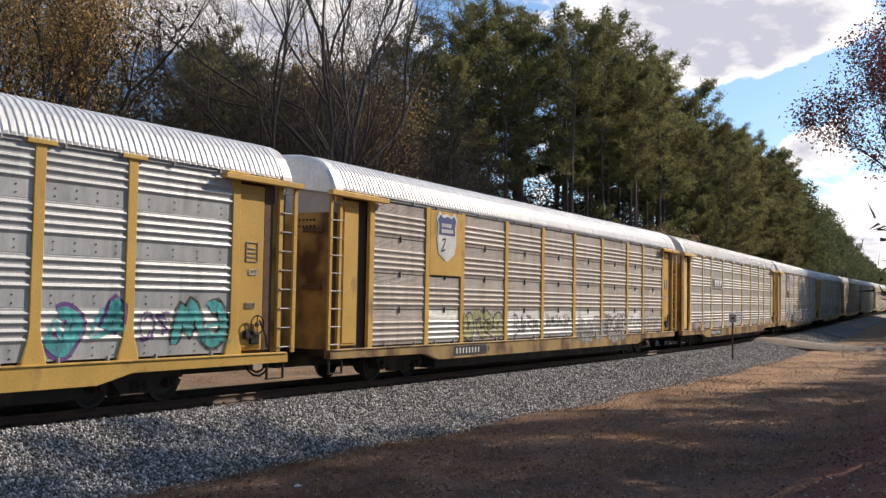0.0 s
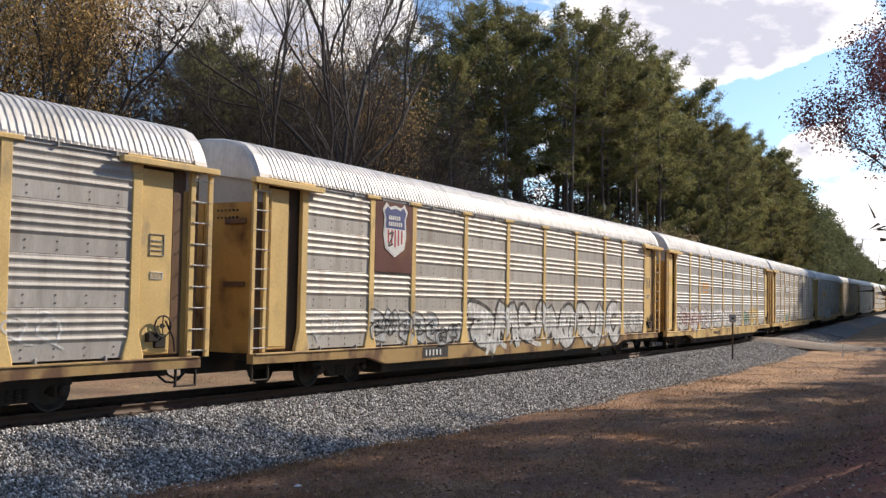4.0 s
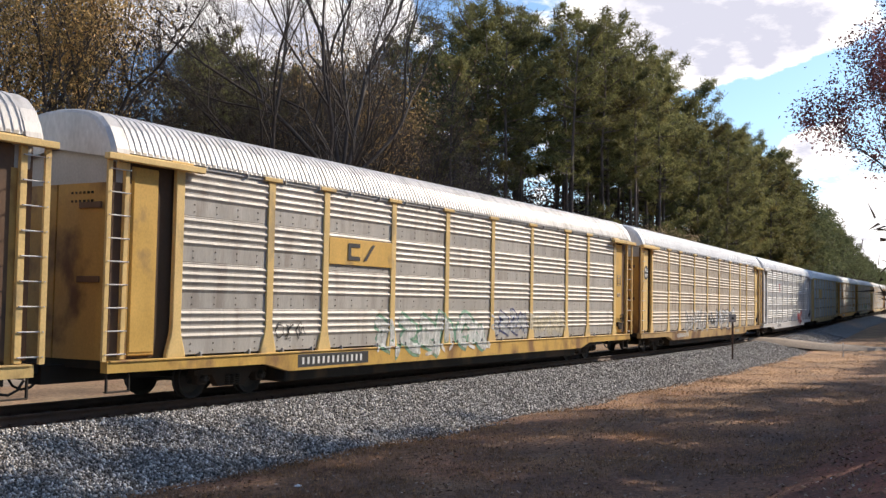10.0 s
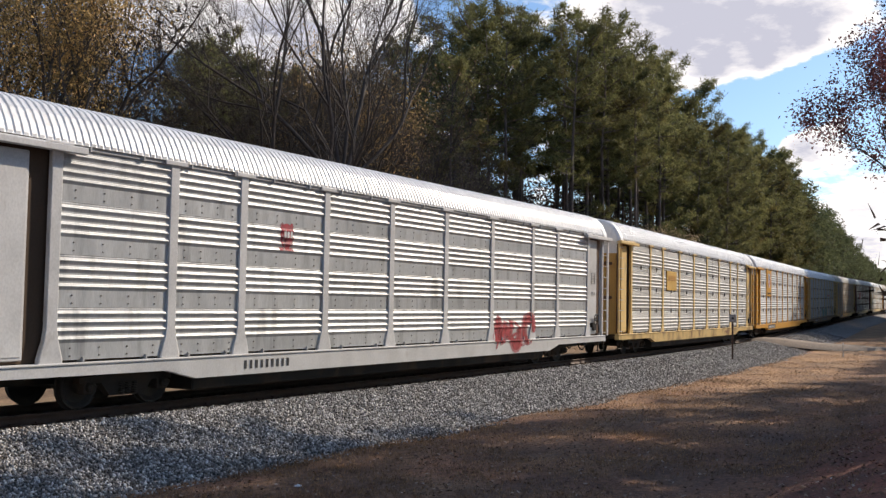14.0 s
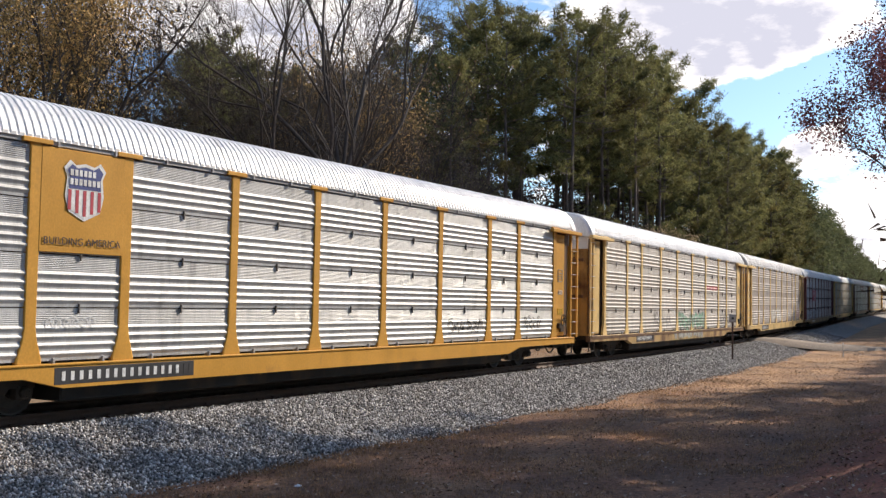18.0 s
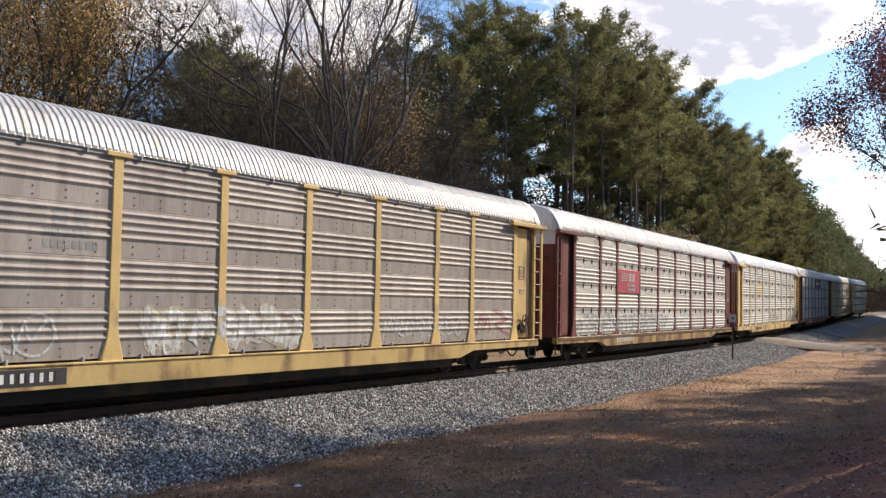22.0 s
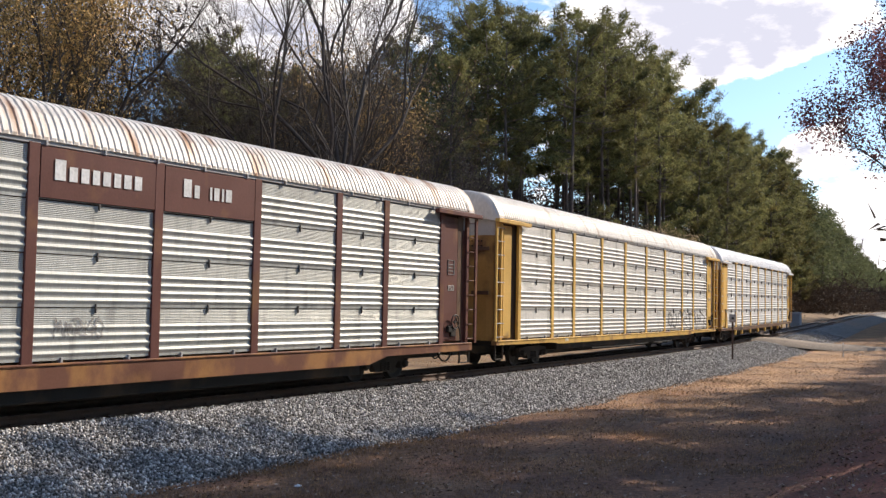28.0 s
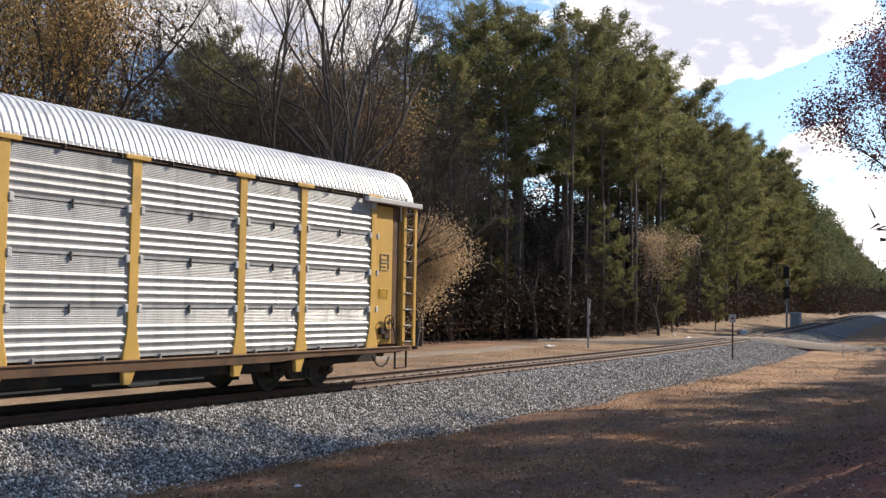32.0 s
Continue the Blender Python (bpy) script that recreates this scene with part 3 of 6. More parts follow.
# ---------------------------------------------------------------- trees
def tufts(rng, centres, radius, per, length, width, up=0.25, jitter=1.0):
    """Sprays of narrow blades round the given centres: arrays of triangles."""
    c = np.repeat(np.asarray(centres, float), per, 0)
    n = len(c)
    c = c + rng.normal(0, 1, (n, 3)) * radius * jitter
    d = rng.normal(0, 1, (n, 3))
    d[:, 2] = d[:, 2] * 0.8 + up
    d /= np.linalg.norm(d, axis=1)[:, None]
    q = np.cross(d, rng.normal(0, 1, (n, 3)))
    q /= np.linalg.norm(q, axis=1)[:, None] + 1e-9
    ln = (length * rng.uniform(0.6, 1.3, n))[:, None]
    wd = (width * rng.uniform(0.6, 1.3, n))[:, None]
    return np.stack([c - q * wd, c + q * wd, c + d * ln], 1).reshape(-1, 3)


def leaves(rng, centres, radius, per, size):
    """Small leaf quads scattered round the given centres."""
    c = np.repeat(np.asarray(centres, float), per, 0)
    n = len(c)
    c = c + rng.normal(0, 1, (n, 3)) * radius
    a = rng.normal(0, 1, (n, 3))
    a /= np.linalg.norm(a, axis=1)[:, None]
    b = np.cross(a, rng.normal(0, 1, (n, 3)))
    b /= np.linalg.norm(b, axis=1)[:, None] + 1e-9
    s = (size * rng.uniform(0.6, 1.3, n))[:, None]
    return np.stack([c - a * s, c - b * s * 0.55, c + a * s, c + b * s * 0.55], 1).reshape(-1, 3)


def soft_mesh(name, v, k):
    return big_mesh(name, v, np.arange(len(v)).reshape(-1, k), None)


def pine_meshes(seed, h, clear, spread, dense=1.0, far=False):
    """A pine: bare trunk to `clear` of its height, limbs with sprays of needles above."""
    rnd, rng = random.Random(seed), np.random.default_rng(seed)
    g = Geo()
    bend = [Vector((rnd.uniform(-0.25, 0.25), rnd.uniform(-0.25, 0.25), 0)) for _ in range(6)]
    r0 = 0.0058 * h + 0.03
    path = [Vector((0, 0, -0.4))] + [Vector((0, 0, h * t)) + bend[i] * t for i, t in enumerate((0.12, 0.35, 0.6, 0.82, 0.98))]
    g.tube(path, [r0 * 1.15, r0, r0 * 0.85, r0 * 0.62, r0 * 0.35, 0.03], 7)

    def stem(t):
        z = h * t
        for a, b in zip(path, path[1:]):
            if a.z <= z <= b.z:
                return a.lerp(b, (z - a.z) / (b.z - a.z))
        return path[-1]

    clumps = []
    n = int((10 if far else 24) * (1 - clear) * 2.0 * dense)
    for i in range(n):
        t = clear + (0.985 - clear) * (i + rnd.random()) / n
        k = (t - clear) / (1 - clear)
        reach = spread * math.sin(math.pi * (0.20 + 0.70 * k)) ** 0.7 * rnd.uniform(0.45, 1.15)
        ang, rise = rnd.uniform(0, 6.28), rnd.uniform(-0.2, 0.3) + 0.5 * k
        a = stem(t)
        d = Vector((math.cos(ang), math.sin(ang), rise))
        mid, end = a + d * reach * 0.55 + Vector((0, 0, -0.15)), a + d * reach + Vector((0, 0, 0.12 * reach))
        g.tube([a, mid, end], [0.06 * (1.3 - k), 0.04, 0.012], 4, cap=False)
        side = Vector((-math.sin(ang), math.cos(ang), 0))
        for q in ((0.45, 0.75, 1.0) if far else (0.38, 0.55, 0.68, 0.8, 0.9, 1.0)):
            for w in ((0,) if far else (-1, 1)):
                out = side * w * rnd.uniform(0.1, 0.45) * reach * (1.15 - q) + Vector((0, 0, rnd.uniform(-0.1, 0.35)))
                c = mid.lerp(end, (q - 0.55) / 0.45) if q > 0.55 else a.lerp(mid, q / 0.55)
                clumps.append(c + out)
                if not far and abs(w) and rnd.random() < 0.5:
                    g.tube([c, c + out], [0.018, 0.008], 3, cap=False)
    for i in range(int(4 + clear * 22)):
        t = rnd.uniform(0.22, max(0.3, clear))
        a, ang = stem(t), rnd.uniform(0, 6.28)
        g.tube([a, a + Vector((math.cos(ang), math.sin(ang), rnd.uniform(-0.2, 0.3))) * rnd.uniform(0.5, 1.8)], [0.025, 0.008], 3, cap=False)
    clumps += [stem(0.98), stem(0.96)]
    if far:
        v = tufts(rng, clumps, 0.5, 26, 0.6, 0.13)
    else:
        v = tufts(rng, clumps, np.array([0.19, 0.19, 0.12]), 30, 0.34, 0.032, up=0.55)
    return g.mesh("pine_trunk", True), soft_mesh("pine_crown", v, 3), h


def branchy(seed, h, fork, spread, levels=4, twigs=1.0, lean=0.0, limbs=0, taper=0.42, thin=(0.6, 0.8)):
    """A broad-leaved tree without its leaves: the mesh and the places of its twig ends."""
    rnd = random.Random(seed)
    g, fine, ends = Geo(), Geo(), []

    def grow(p, d, length, r, level):
        n = (6 if level == 1 and isinstance(limbs, tuple) else 3) if level < levels else 2
        pts, rad = [p], [r]
        for i in range(n):
            d = (d + Vector((rnd.uniform(-1, 1), rnd.uniform(-1, 1), rnd.uniform(-0.5, 0.9))) * 0.22).normalized()
            p = p + d * length / n
            pts.append(p)
            rad.append(r * (1 - taper * (i + 1) / n))
        (g if level < 2 else fine).tube(pts, rad, 7 if level == 0 else (5 if level < 3 else 3), cap=False)
        if level >= levels:
            ends.append(p)
            return
        if level == 0 and isinstance(limbs, tuple):
            for k, (a, b, reach, thick) in enumerate(limbs):
                grow(pts[-1 - k % 2], Vector((a, b, 1.0)).normalized(), h * reach, r * thick, 1)
            return
        if limbs and level == 0:
            for i in range(limbs):
                a, w = i * 2.4, rnd.uniform(0.25, 1.1) * spread
                nd = Vector((math.cos(a) * w, math.sin(a) * w, 1.0)).normalized()
                grow(pts[-1 - i % 2], nd, length * rnd.uniform(1.5, 2.2), r * rnd.uniform(0.36, 0.55), 1)
            return
        kids = rnd.choice((2, 3, 3)) if level else rnd.choice((3, 4))
        for i in range(kids):
            w = rnd.uniform(0.35, 0.85) * spread
            a = rnd.uniform(0, 6.28)
            side = d.orthogonal().normalized()
            side.rotate(Matrix.Rotation(a, 3, d))
            nd = (d + side * w + Vector((0, 0, 0.18))).normalized()
            grow(p if i < 2 else pts[-2], nd, length * rnd.uniform(0.62, 0.85), rad[-1] * rnd.uniform(*thin), level + 1)
        for q in pts[1:]:
            if level >= 1 and rnd.random() < 0.9 * twigs:
                a = rnd.uniform(0, 6.28)
                nd = (d + Vector((math.cos(a), math.sin(a), 0.4)) * 0.9).normalized()
                grow(q, nd, length * 0.45, r * 0.28, levels)

    grow(Vector((0, 0, -0.4)), Vector((lean, 0, 1)).normalized(), h * fork, 0.011 * h + 0.04, 0)
    return (g.mesh("tree_trunk", True), fine.mesh("tree_branchwork", True)), ends


def top_of(me):
    return max(v.co.z for v in (me[1] if isinstance(me, tuple) else me).vertices)


def tree_thing(name, label, category, group, trunk, crown, bark, leaf, m, crown_name="crown"):
    e = new(name)
    e.matrix_basis = m
    if isinstance(trunk, tuple):
        put("trunk", trunk[0], bark, e)
        put("branchwork", trunk[1], bark, e)
    else:
        put("trunk", trunk, bark, e)
    if crown is not None:
        put(crown_name, crown, leaf, e)
    return tagged(e, label, category, group)


def stand(s, off, turn=0.0, size=1.0, lean=0.0):
    return Matrix.Translation(on_ground(s, off)) @ pose(0, 0, 0, lean, 0, turn) @ Matrix.Scale(size, 4)


def sight(px, dist):
    """A spot on the ground dist metres from the eye, on the bearing of a column of the view; as (s, off)."""
    u = (px - 784.0) / 1768.5
    f = Vector((0.84122, 0.53861, 0)).normalized()
    p = EYE + (f + Vector((f.y, -f.x, 0)) * u).normalized() * dist
    i = int(np.argmin((_x - p.x) ** 2 + (_y - p.y) ** 2))
    return float(S_AX[i]), float(-(p.x - _x[i]) * math.sin(_h[i]) + (p.y - _y[i]) * math.cos(_h[i]))


def column(s, o):
    """The column of the view in which a spot beside the track stands."""
    d = tr(s, o) - EYE
    f = Vector((0.84122, 0.53861, 0)).normalized()
    return 784.0 + 1768.5 * (d.x * f.y - d.y * f.x) / (d.x * f.x + d.y * f.y)


CAM_INV = look(EYE, EYE + Vector((0.84122, 0.53861, 0.04732)), 0.868).inverted()
SKY_X = (150, 270, 300, 345, 380, 430, 470, 560, 607, 660, 695, 730, 752, 775, 800, 850, 890, 930, 990, 1030, 1045, 1106, 1150, 1190, 1215, 1245, 1262, 1345, 1390, 1437, 1480, 1537, 1568, 1700)
SKY_Y = (60, 150, 90, 55, 45, 60, 95, 105, 85, 85, 48, 40, 68, 40, 25, 16, 4, -6, 4, 34, 56, 66, 92, 112, 148, 175, 234, 250, 288, 328, 388, 458, 482, 500)


def crest(s, o):
    """How tall a tree at this spot must be to reach the woods' skyline."""
    b = on_ground(s, o)

    def row(h):
        q = CAM_INV @ (b + Vector((0, 0, h)))
        return 441.0 + 1768.5 * q.y / q.z
    lo, hi = row(4.0), row(26.0)
    x = column(s, o)
    half = 1768.5 * 1.3 / (tr(s, o) - EYE).length
    y = max(float(np.interp(x + q, SKY_X, SKY_Y)) for q in (-half, 0.0, half))
    return 4.0 + 22.0 * (y - lo) / (hi - lo)


PINES = [pine_meshes(20 + i, h, c, w) for i, (h, c, w) in enumerate(((22, 0.50, 3.0), (24, 0.47, 3.3), (20, 0.46, 3.1), (23, 0.57, 2.8)))]
EDGE_PINES = [pine_meshes(40 + i, h, c, w) for i, (h, c, w) in enumerate(((20, 0.20, 3.3), (21, 0.28, 3.6), (17, 0.12, 3.0)))]
FAR_PINES = [pine_meshes(60 + i, h, c, w, far=True) for i, (h, c, w) in enumerate(((21, 0.15, 3.6), (19, 0.2, 3.4)))]


def make_woods():
    rnd = random.Random(77)
    lab = "tall loblolly pine with a bare trunk in the woods"

    def pine(kind, s, o, size=1.0, mat="needles", label=lab):
        t, c, _h0 = kind
        tree_thing("pine_tree", label, "tree", "pines along the railway", t, c, M["bark"], M[mat], stand(s, o, rnd.uniform(0, 360), size, rnd.uniform(-2, 2)))

    # the front of the woods, rank behind rank; its edge draws near the track beyond the crossing
    def edge(s):
        return float(np.interp(s, (40, 56, 64, 70, 86, 200), (21, 18, 16, 12.5, 10.5, 10.5)))

    for row, (o, step, kinds) in enumerate(((0, 5.0, "edge"), (3.5, 4.4, "mix"), (8, 4.6, "tall"), (13, 5, "tall"), (19, 6, "tall"), (26, 7, "tall"))):
        s = 50.0 + row * 3.0
        while s < 190 - row * 12:
            so, oo = s + rnd.uniform(-1.3, 1.3), edge(s) + o + rnd.uniform(-1.4, 1.4)
            if column(so, oo) < (765, 765, 775, 800, 1010, 1040)[row]:
                s += step * rnd.uniform(0.75, 1.3)
                continue
            if kinds == "edge":
                k = rnd.choice(EDGE_PINES) if s > 94 else rnd.choice(PINES)
            elif kinds == "mix":
                k = rnd.choice(PINES + EDGE_PINES) if s > 90 else rnd.choice(PINES)
            else:
                k = rnd.choice(PINES)
            tall = crest(so, oo) * (1.02 if rnd.random() < 0.45 else rnd.uniform(0.80, 0.97))
            pine(k, so, oo, min(28.0, max(13.0, tall)) / k[2])
            s += step * rnd.uniform(0.75, 1.3)
    # the woods farther down the line, too far to tell the trees apart
    tv, cv = [], []
    for o in (11, 14, 18, 24):
        s = 188.0
        while s < 640:
            oo = o + rnd.uniform(-1.5, 1.5)
            tall = min(26.0, crest(s, oo)) * rnd.uniform(0.82, 1.03)
            if tall < 5:
                s += 8
                continue
            m = stand(s, oo, rnd.uniform(0, 360), tall / 20.0)
            crown = FAR_PINES[rnd.randrange(2)][1]
            co = np.empty(len(crown.vertices) * 3, np.float32)
            crown.vertices.foreach_get("co", co)
            mm = np.array(m)
            cv.append(co.reshape(-1, 3) @ mm[:3, :3].T + mm[:3, 3])
            b = m.translation
            for k in range(3):
                a = k * 2.094
                tv += [(b.x + 0.2 * math.cos(a), b.y + 0.2 * math.sin(a), b.z - 0.3), (b.x + 0.2 * math.cos(a + 2.094), b.y + 0.2 * math.sin(a + 2.094), b.z - 0.3), (b.x, b.y, b.z + tall * 0.8)]
            s += rnd.uniform(5, 8)
    cv = np.concatenate(cv)
    n = len(cv) // 3
    me = big_mesh("far_woods", np.concatenate([cv, np.array(tv)]), np.arange(len(cv) + len(tv)).reshape(-1, 3), M["needles_far"])
    me.materials.append(M["bark"])
    me.polygons.foreach_set("material_index", np.array([0] * n + [1] * (len(tv) // 3), np.int32))
    tagged(new("far_woods", me), "distant green pine woods along the railway", "trees", kind="stuff")
    # dark pines behind the bare trees
    for px, d, size in ((345, 66, 0.80), (392, 60, 0.80), (432, 63, 0.84), (455, 70, 0.80), (370, 57, 0.76), (412, 66, 0.88), (330, 72, 0.9), (350, 84, 0.9), (380, 92, 0.9), (310, 88, 0.8), (722, 84, 1.0), (700, 92, 1.0), (745, 98, 1.0), (690, 104, 1.0), (785, 90, 1.0), (800, 80, 1.05), (840, 76, 1.02), (150, 70, 0.9), (500, 104, 0.8), (560, 108, 0.8), (620, 104, 0.8)):
        s, o = sight(px, d)
        k = rnd.choice(PINES[1:3] + EDGE_PINES[:2])
        pine(k, s, o, min(26.0, crest(s, o)) * rnd.uniform(0.9, 1.02) / k[2])
    # young pines under the tall ones
    for px, d, h in ((885, 76, 10.5), (1066, 80, 10.5), (1105, 82, 8), (1190, 88, 9), (1265, 96, 7)):
        s, o = sight(px, d)
        pine(EDGE_PINES[px % 3], s, o, h / EDGE_PINES[px % 3][2], label="young pine with bright needles under tall pines")


def make_broadleaf():
    rnd, rng = random.Random(9), np.random.default_rng(9)
    bare = []
    for i, (h, fork, sp) in enumerate(((21, 0.20, 1.0), (19, 0.26, 0.85), (17, 0.24, 0.95))):
        g, ends = branchy(100 + i, h, fork, sp, 5)
        bare.append((g, soft_mesh("twigs", tufts(rng, ends, 0.25, 9, 0.75, 0.006, up=0.5), 3)))
    g, ends = branchy(204, 20, 0.14, 1.0, 5, 0.9, limbs=8, taper=0.26, thin=(0.66, 0.88))
    big = g
    big_twigs = soft_mesh("twigs", tufts(rng, ends, 0.3, 9, 0.9, 0.007, up=0.5), 3)
    # the wide old tree: limbs by their lean along and across the view, their length and thickness
    old, ends = branchy(231, 21, 0.42, 0.85, 5, 1.0, taper=0.2, thin=(0.6, 0.85), limbs=(
        (-0.80, 0.2, 0.30, 0.44), (-0.42, -0.3, 0.30, 0.48), (-0.14, 0.3, 0.32, 0.5), (0.10, -0.3, 0.32, 0.42), (0.42, 0.3, 0.32, 0.46), (0.85, -0.1, 0.30, 0.42), (1.15, 0.4, 0.26, 0.36), (-1.2, -0.4, 0.22, 0.32), (-0.6, 0.8, 0.28, 0.34), (0.6, -0.8, 0.28, 0.34)))
    s, o = sight(508, 46)
    tree_thing("bare_tree", "wide old leafless hardwood tree with heavy limbs", "tree", "bare trees at the edge of the woods", old, soft_mesh("twigs", tufts(rng, ends, 0.3, 14, 0.8, 0.007, up=0.5), 3), M["bark_grey"], M["bark_grey"], stand(s, o, -57.4, 1.0))
    for px, d, size, turn in ((655, 54, 17.0, 200), (415, 58, 14.5, 300), (585, 58, 16.0, 250)):
        s, o = sight(px, d)
        tree_thing("bare_tree", "wide-spreading leafless grey hardwood tree", "tree", "bare trees at the edge of the woods", big, big_twigs, M["bark_grey"], M["bark_grey"], stand(s, o, turn, size / top_of(big)))
    for px, d, k, size, turn in ((455, 58, 1, 1.1, 10), (480, 55, 0, 1.2, 140), (545, 53, 1, 1.25, 75), (395, 52, 2, 1.2, 310), (262, 60, 2, 1.0, 20), (180, 50, 2, 1.4, 50), (60, 46, 1, 1.4, 5), (320, 54, 0, 0.85, 300), (232, 52, 2, 1.1, 190),
                                (745, 60, 2, 1.0, 66), (800, 68, 1, 0.8, 100), (850, 72, 2, 0.75, 210), (950, 74, 0, 0.7, 35), (1070, 84, 1, 0.6, 140), (1200, 96, 0, 0.65, 250)):
        s, o = sight(px, d)
        tree_thing("bare_tree", "leafless grey hardwood tree with many fine twigs", "tree", "bare trees at the edge of the woods", *bare[k], M["bark_grey"], M["bark_grey"], stand(s, o, turn, size))
    # oaks still holding brown leaves
    oaks = []
    for i, (h, fork, sp, per) in enumerate(((17, 0.2, 0.95, 84), (15, 0.22, 1.0, 76))):
        g, ends = branchy(130 + i, h, fork, sp, 4)
        v = leaves(rng, ends, 0.46, per, 0.034)
        oaks.append((g, soft_mesh("oak_leaves", v, 4)))
    for i, (h, fork, sp) in enumerate(((17, 0.2, 0.95), (15, 0.22, 1.0))):
        g, ends = branchy(140 + i, h, fork, sp, 4)
        oaks.append((g, soft_mesh("oak_leaves", leaves(rng, ends, 0.5, 44, 0.038), 4)))
    for px, d, k, size, turn in ((30, 42, 0, 1.75, 0), (110, 44, 1, 1.75, 90), (165, 50, 0, 1.55, 200), (-40, 46, 1, 1.9, 30), (80, 52, 0, 2.0, 140), (150, 58, 1, 2.0, 10), (0, 56, 0, 2.1, 260),
                                (580, 66, 1, 1.3, 60), (640, 62, 0, 1.25, 240), (540, 72, 0, 1.2, 310), (610, 76, 0, 1.5, 15), (470, 74, 1, 1.35, 290), 
                                (565, 80, 1, 1.7, 130), (650, 84, 0, 1.8, 220), 
                                (600, 71, 0, 1.5, 33), (560, 88, 1, 1.5, 155), 
                                *((480 + 60 * k, 90 + 7 * (k % 3), k % 2, 1.75, 47 * k) for k in range(5))):
        s, o = sight(px, d)
        deep = px > 250
        if deep:
            k += 2
            size = min(30.0, crest(s, o)) * rnd.uniform(0.95, 1.15) * (0.72 if px > 720 else 1.0) / top_of(oaks[k][1])
        tree_thing("oak_tree", "oak tree holding dry brown autumn leaves", "tree", "oaks with brown leaves", *oaks[k], M["bark_grey"], M["leaf_dull" if deep and d % 3 else "leaf_brown"], stand(s, o, turn, size))
    # small beeches with tan leaves at the wood's edge
    g, ends = branchy(150, 7, 0.2, 0.62, 4)
    beech = (g, soft_mesh("beech_leaves", leaves(rng, ends, 0.34, 150, 0.040), 4))
    for px, d, size in ((736, 56, 6.8 / top_of(g)),):
        s, o = sight(px, d)
        tree_thing("young_beech", "young beech keeping its pale tan leaves", "tree", "", *beech, M["bark_grey"], M["leaf_tan"], stand(s, o, rnd.uniform(0, 360), size))
    g, ends = branchy(153, 10, 0.36, 0.85, 4)
    s, o = sight(1165, 83)
    tree_thing("young_beech", "slender beech with drooping pale tan leaves", "tree", "", g, soft_mesh("beech_leaves", leaves(rng, [e for e in ends if e.z < 8.5], 0.40, 80, 0.05), 4), M["bark_grey"], M["leaf_tan"], stand(s, o, 60, 1.0))


def make_underbrush():
    rng, rnd = np.random.default_rng(31), random.Random(31)
    kinds = []
    for i in range(3):
        c = rng.normal(0, 1, (60, 3)) * np.array([1.6, 1.6, 0.9]) + np.array([0, 0, 1.5])
        c[:, 2] = np.abs(c[:, 2])
        kinds.append(soft_mesh("bush_leaves", tufts(rng, c, 0.5, 22, 0.60, 0.05), 3))
    leafy = []
    for i in range(2):
        c = rng.normal(0, 1, (60, 3)) * np.array([1.6, 1.6, 0.9]) + np.array([0, 0, 1.5])
        c[:, 2] = np.abs(c[:, 2])
        leafy.append(soft_mesh("bush_leaves", tufts(rng, c, 0.5, 100, 0.15, 0.030), 3))
    far = []
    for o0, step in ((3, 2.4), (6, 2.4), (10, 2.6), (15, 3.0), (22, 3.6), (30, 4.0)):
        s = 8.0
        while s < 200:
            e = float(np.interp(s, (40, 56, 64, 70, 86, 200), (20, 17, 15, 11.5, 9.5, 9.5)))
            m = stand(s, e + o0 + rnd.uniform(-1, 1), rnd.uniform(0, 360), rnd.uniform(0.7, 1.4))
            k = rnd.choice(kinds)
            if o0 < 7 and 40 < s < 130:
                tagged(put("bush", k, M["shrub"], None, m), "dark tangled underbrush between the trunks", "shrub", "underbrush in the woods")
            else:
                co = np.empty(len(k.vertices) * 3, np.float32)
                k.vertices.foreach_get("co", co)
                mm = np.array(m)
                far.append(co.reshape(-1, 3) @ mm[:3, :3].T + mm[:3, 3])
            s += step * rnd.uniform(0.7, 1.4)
    # added tall rows: a dark backdrop in place of the woods' shaded depth
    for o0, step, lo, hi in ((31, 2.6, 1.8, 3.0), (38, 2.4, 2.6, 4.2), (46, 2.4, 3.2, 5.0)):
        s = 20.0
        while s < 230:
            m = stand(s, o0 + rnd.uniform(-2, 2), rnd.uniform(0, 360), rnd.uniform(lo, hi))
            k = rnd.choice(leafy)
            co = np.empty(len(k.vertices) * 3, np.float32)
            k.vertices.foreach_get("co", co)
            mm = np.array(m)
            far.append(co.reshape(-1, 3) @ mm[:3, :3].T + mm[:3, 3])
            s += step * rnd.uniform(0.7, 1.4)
    # the foot of the far woods, and the thicket on the near side beyond the crossing
    for s0, s1, o0, o1, step, size in ((190, 640, 9.5, 13, 2.4, 1.5), (84, 200, -28, -21, 0.3, 2.2)):
        s = s0
        while s < s1:
            m = stand(s, rnd.uniform(o0, o1), rnd.uniform(0, 360), size * rnd.uniform(0.8, 1.3))
            k = rnd.choice(kinds)
            co = np.empty(len(k.vertices) * 3, np.float32)
            k.vertices.foreach_get("co", co)
            mm = np.array(m)
            far.append(co.reshape(-1, 3) @ mm[:3, :3].T + mm[:3, 3])
            s += step * rnd.uniform(0.7, 1.4)
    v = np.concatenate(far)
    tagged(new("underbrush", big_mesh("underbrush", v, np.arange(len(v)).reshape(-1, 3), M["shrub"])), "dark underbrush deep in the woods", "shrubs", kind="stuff")


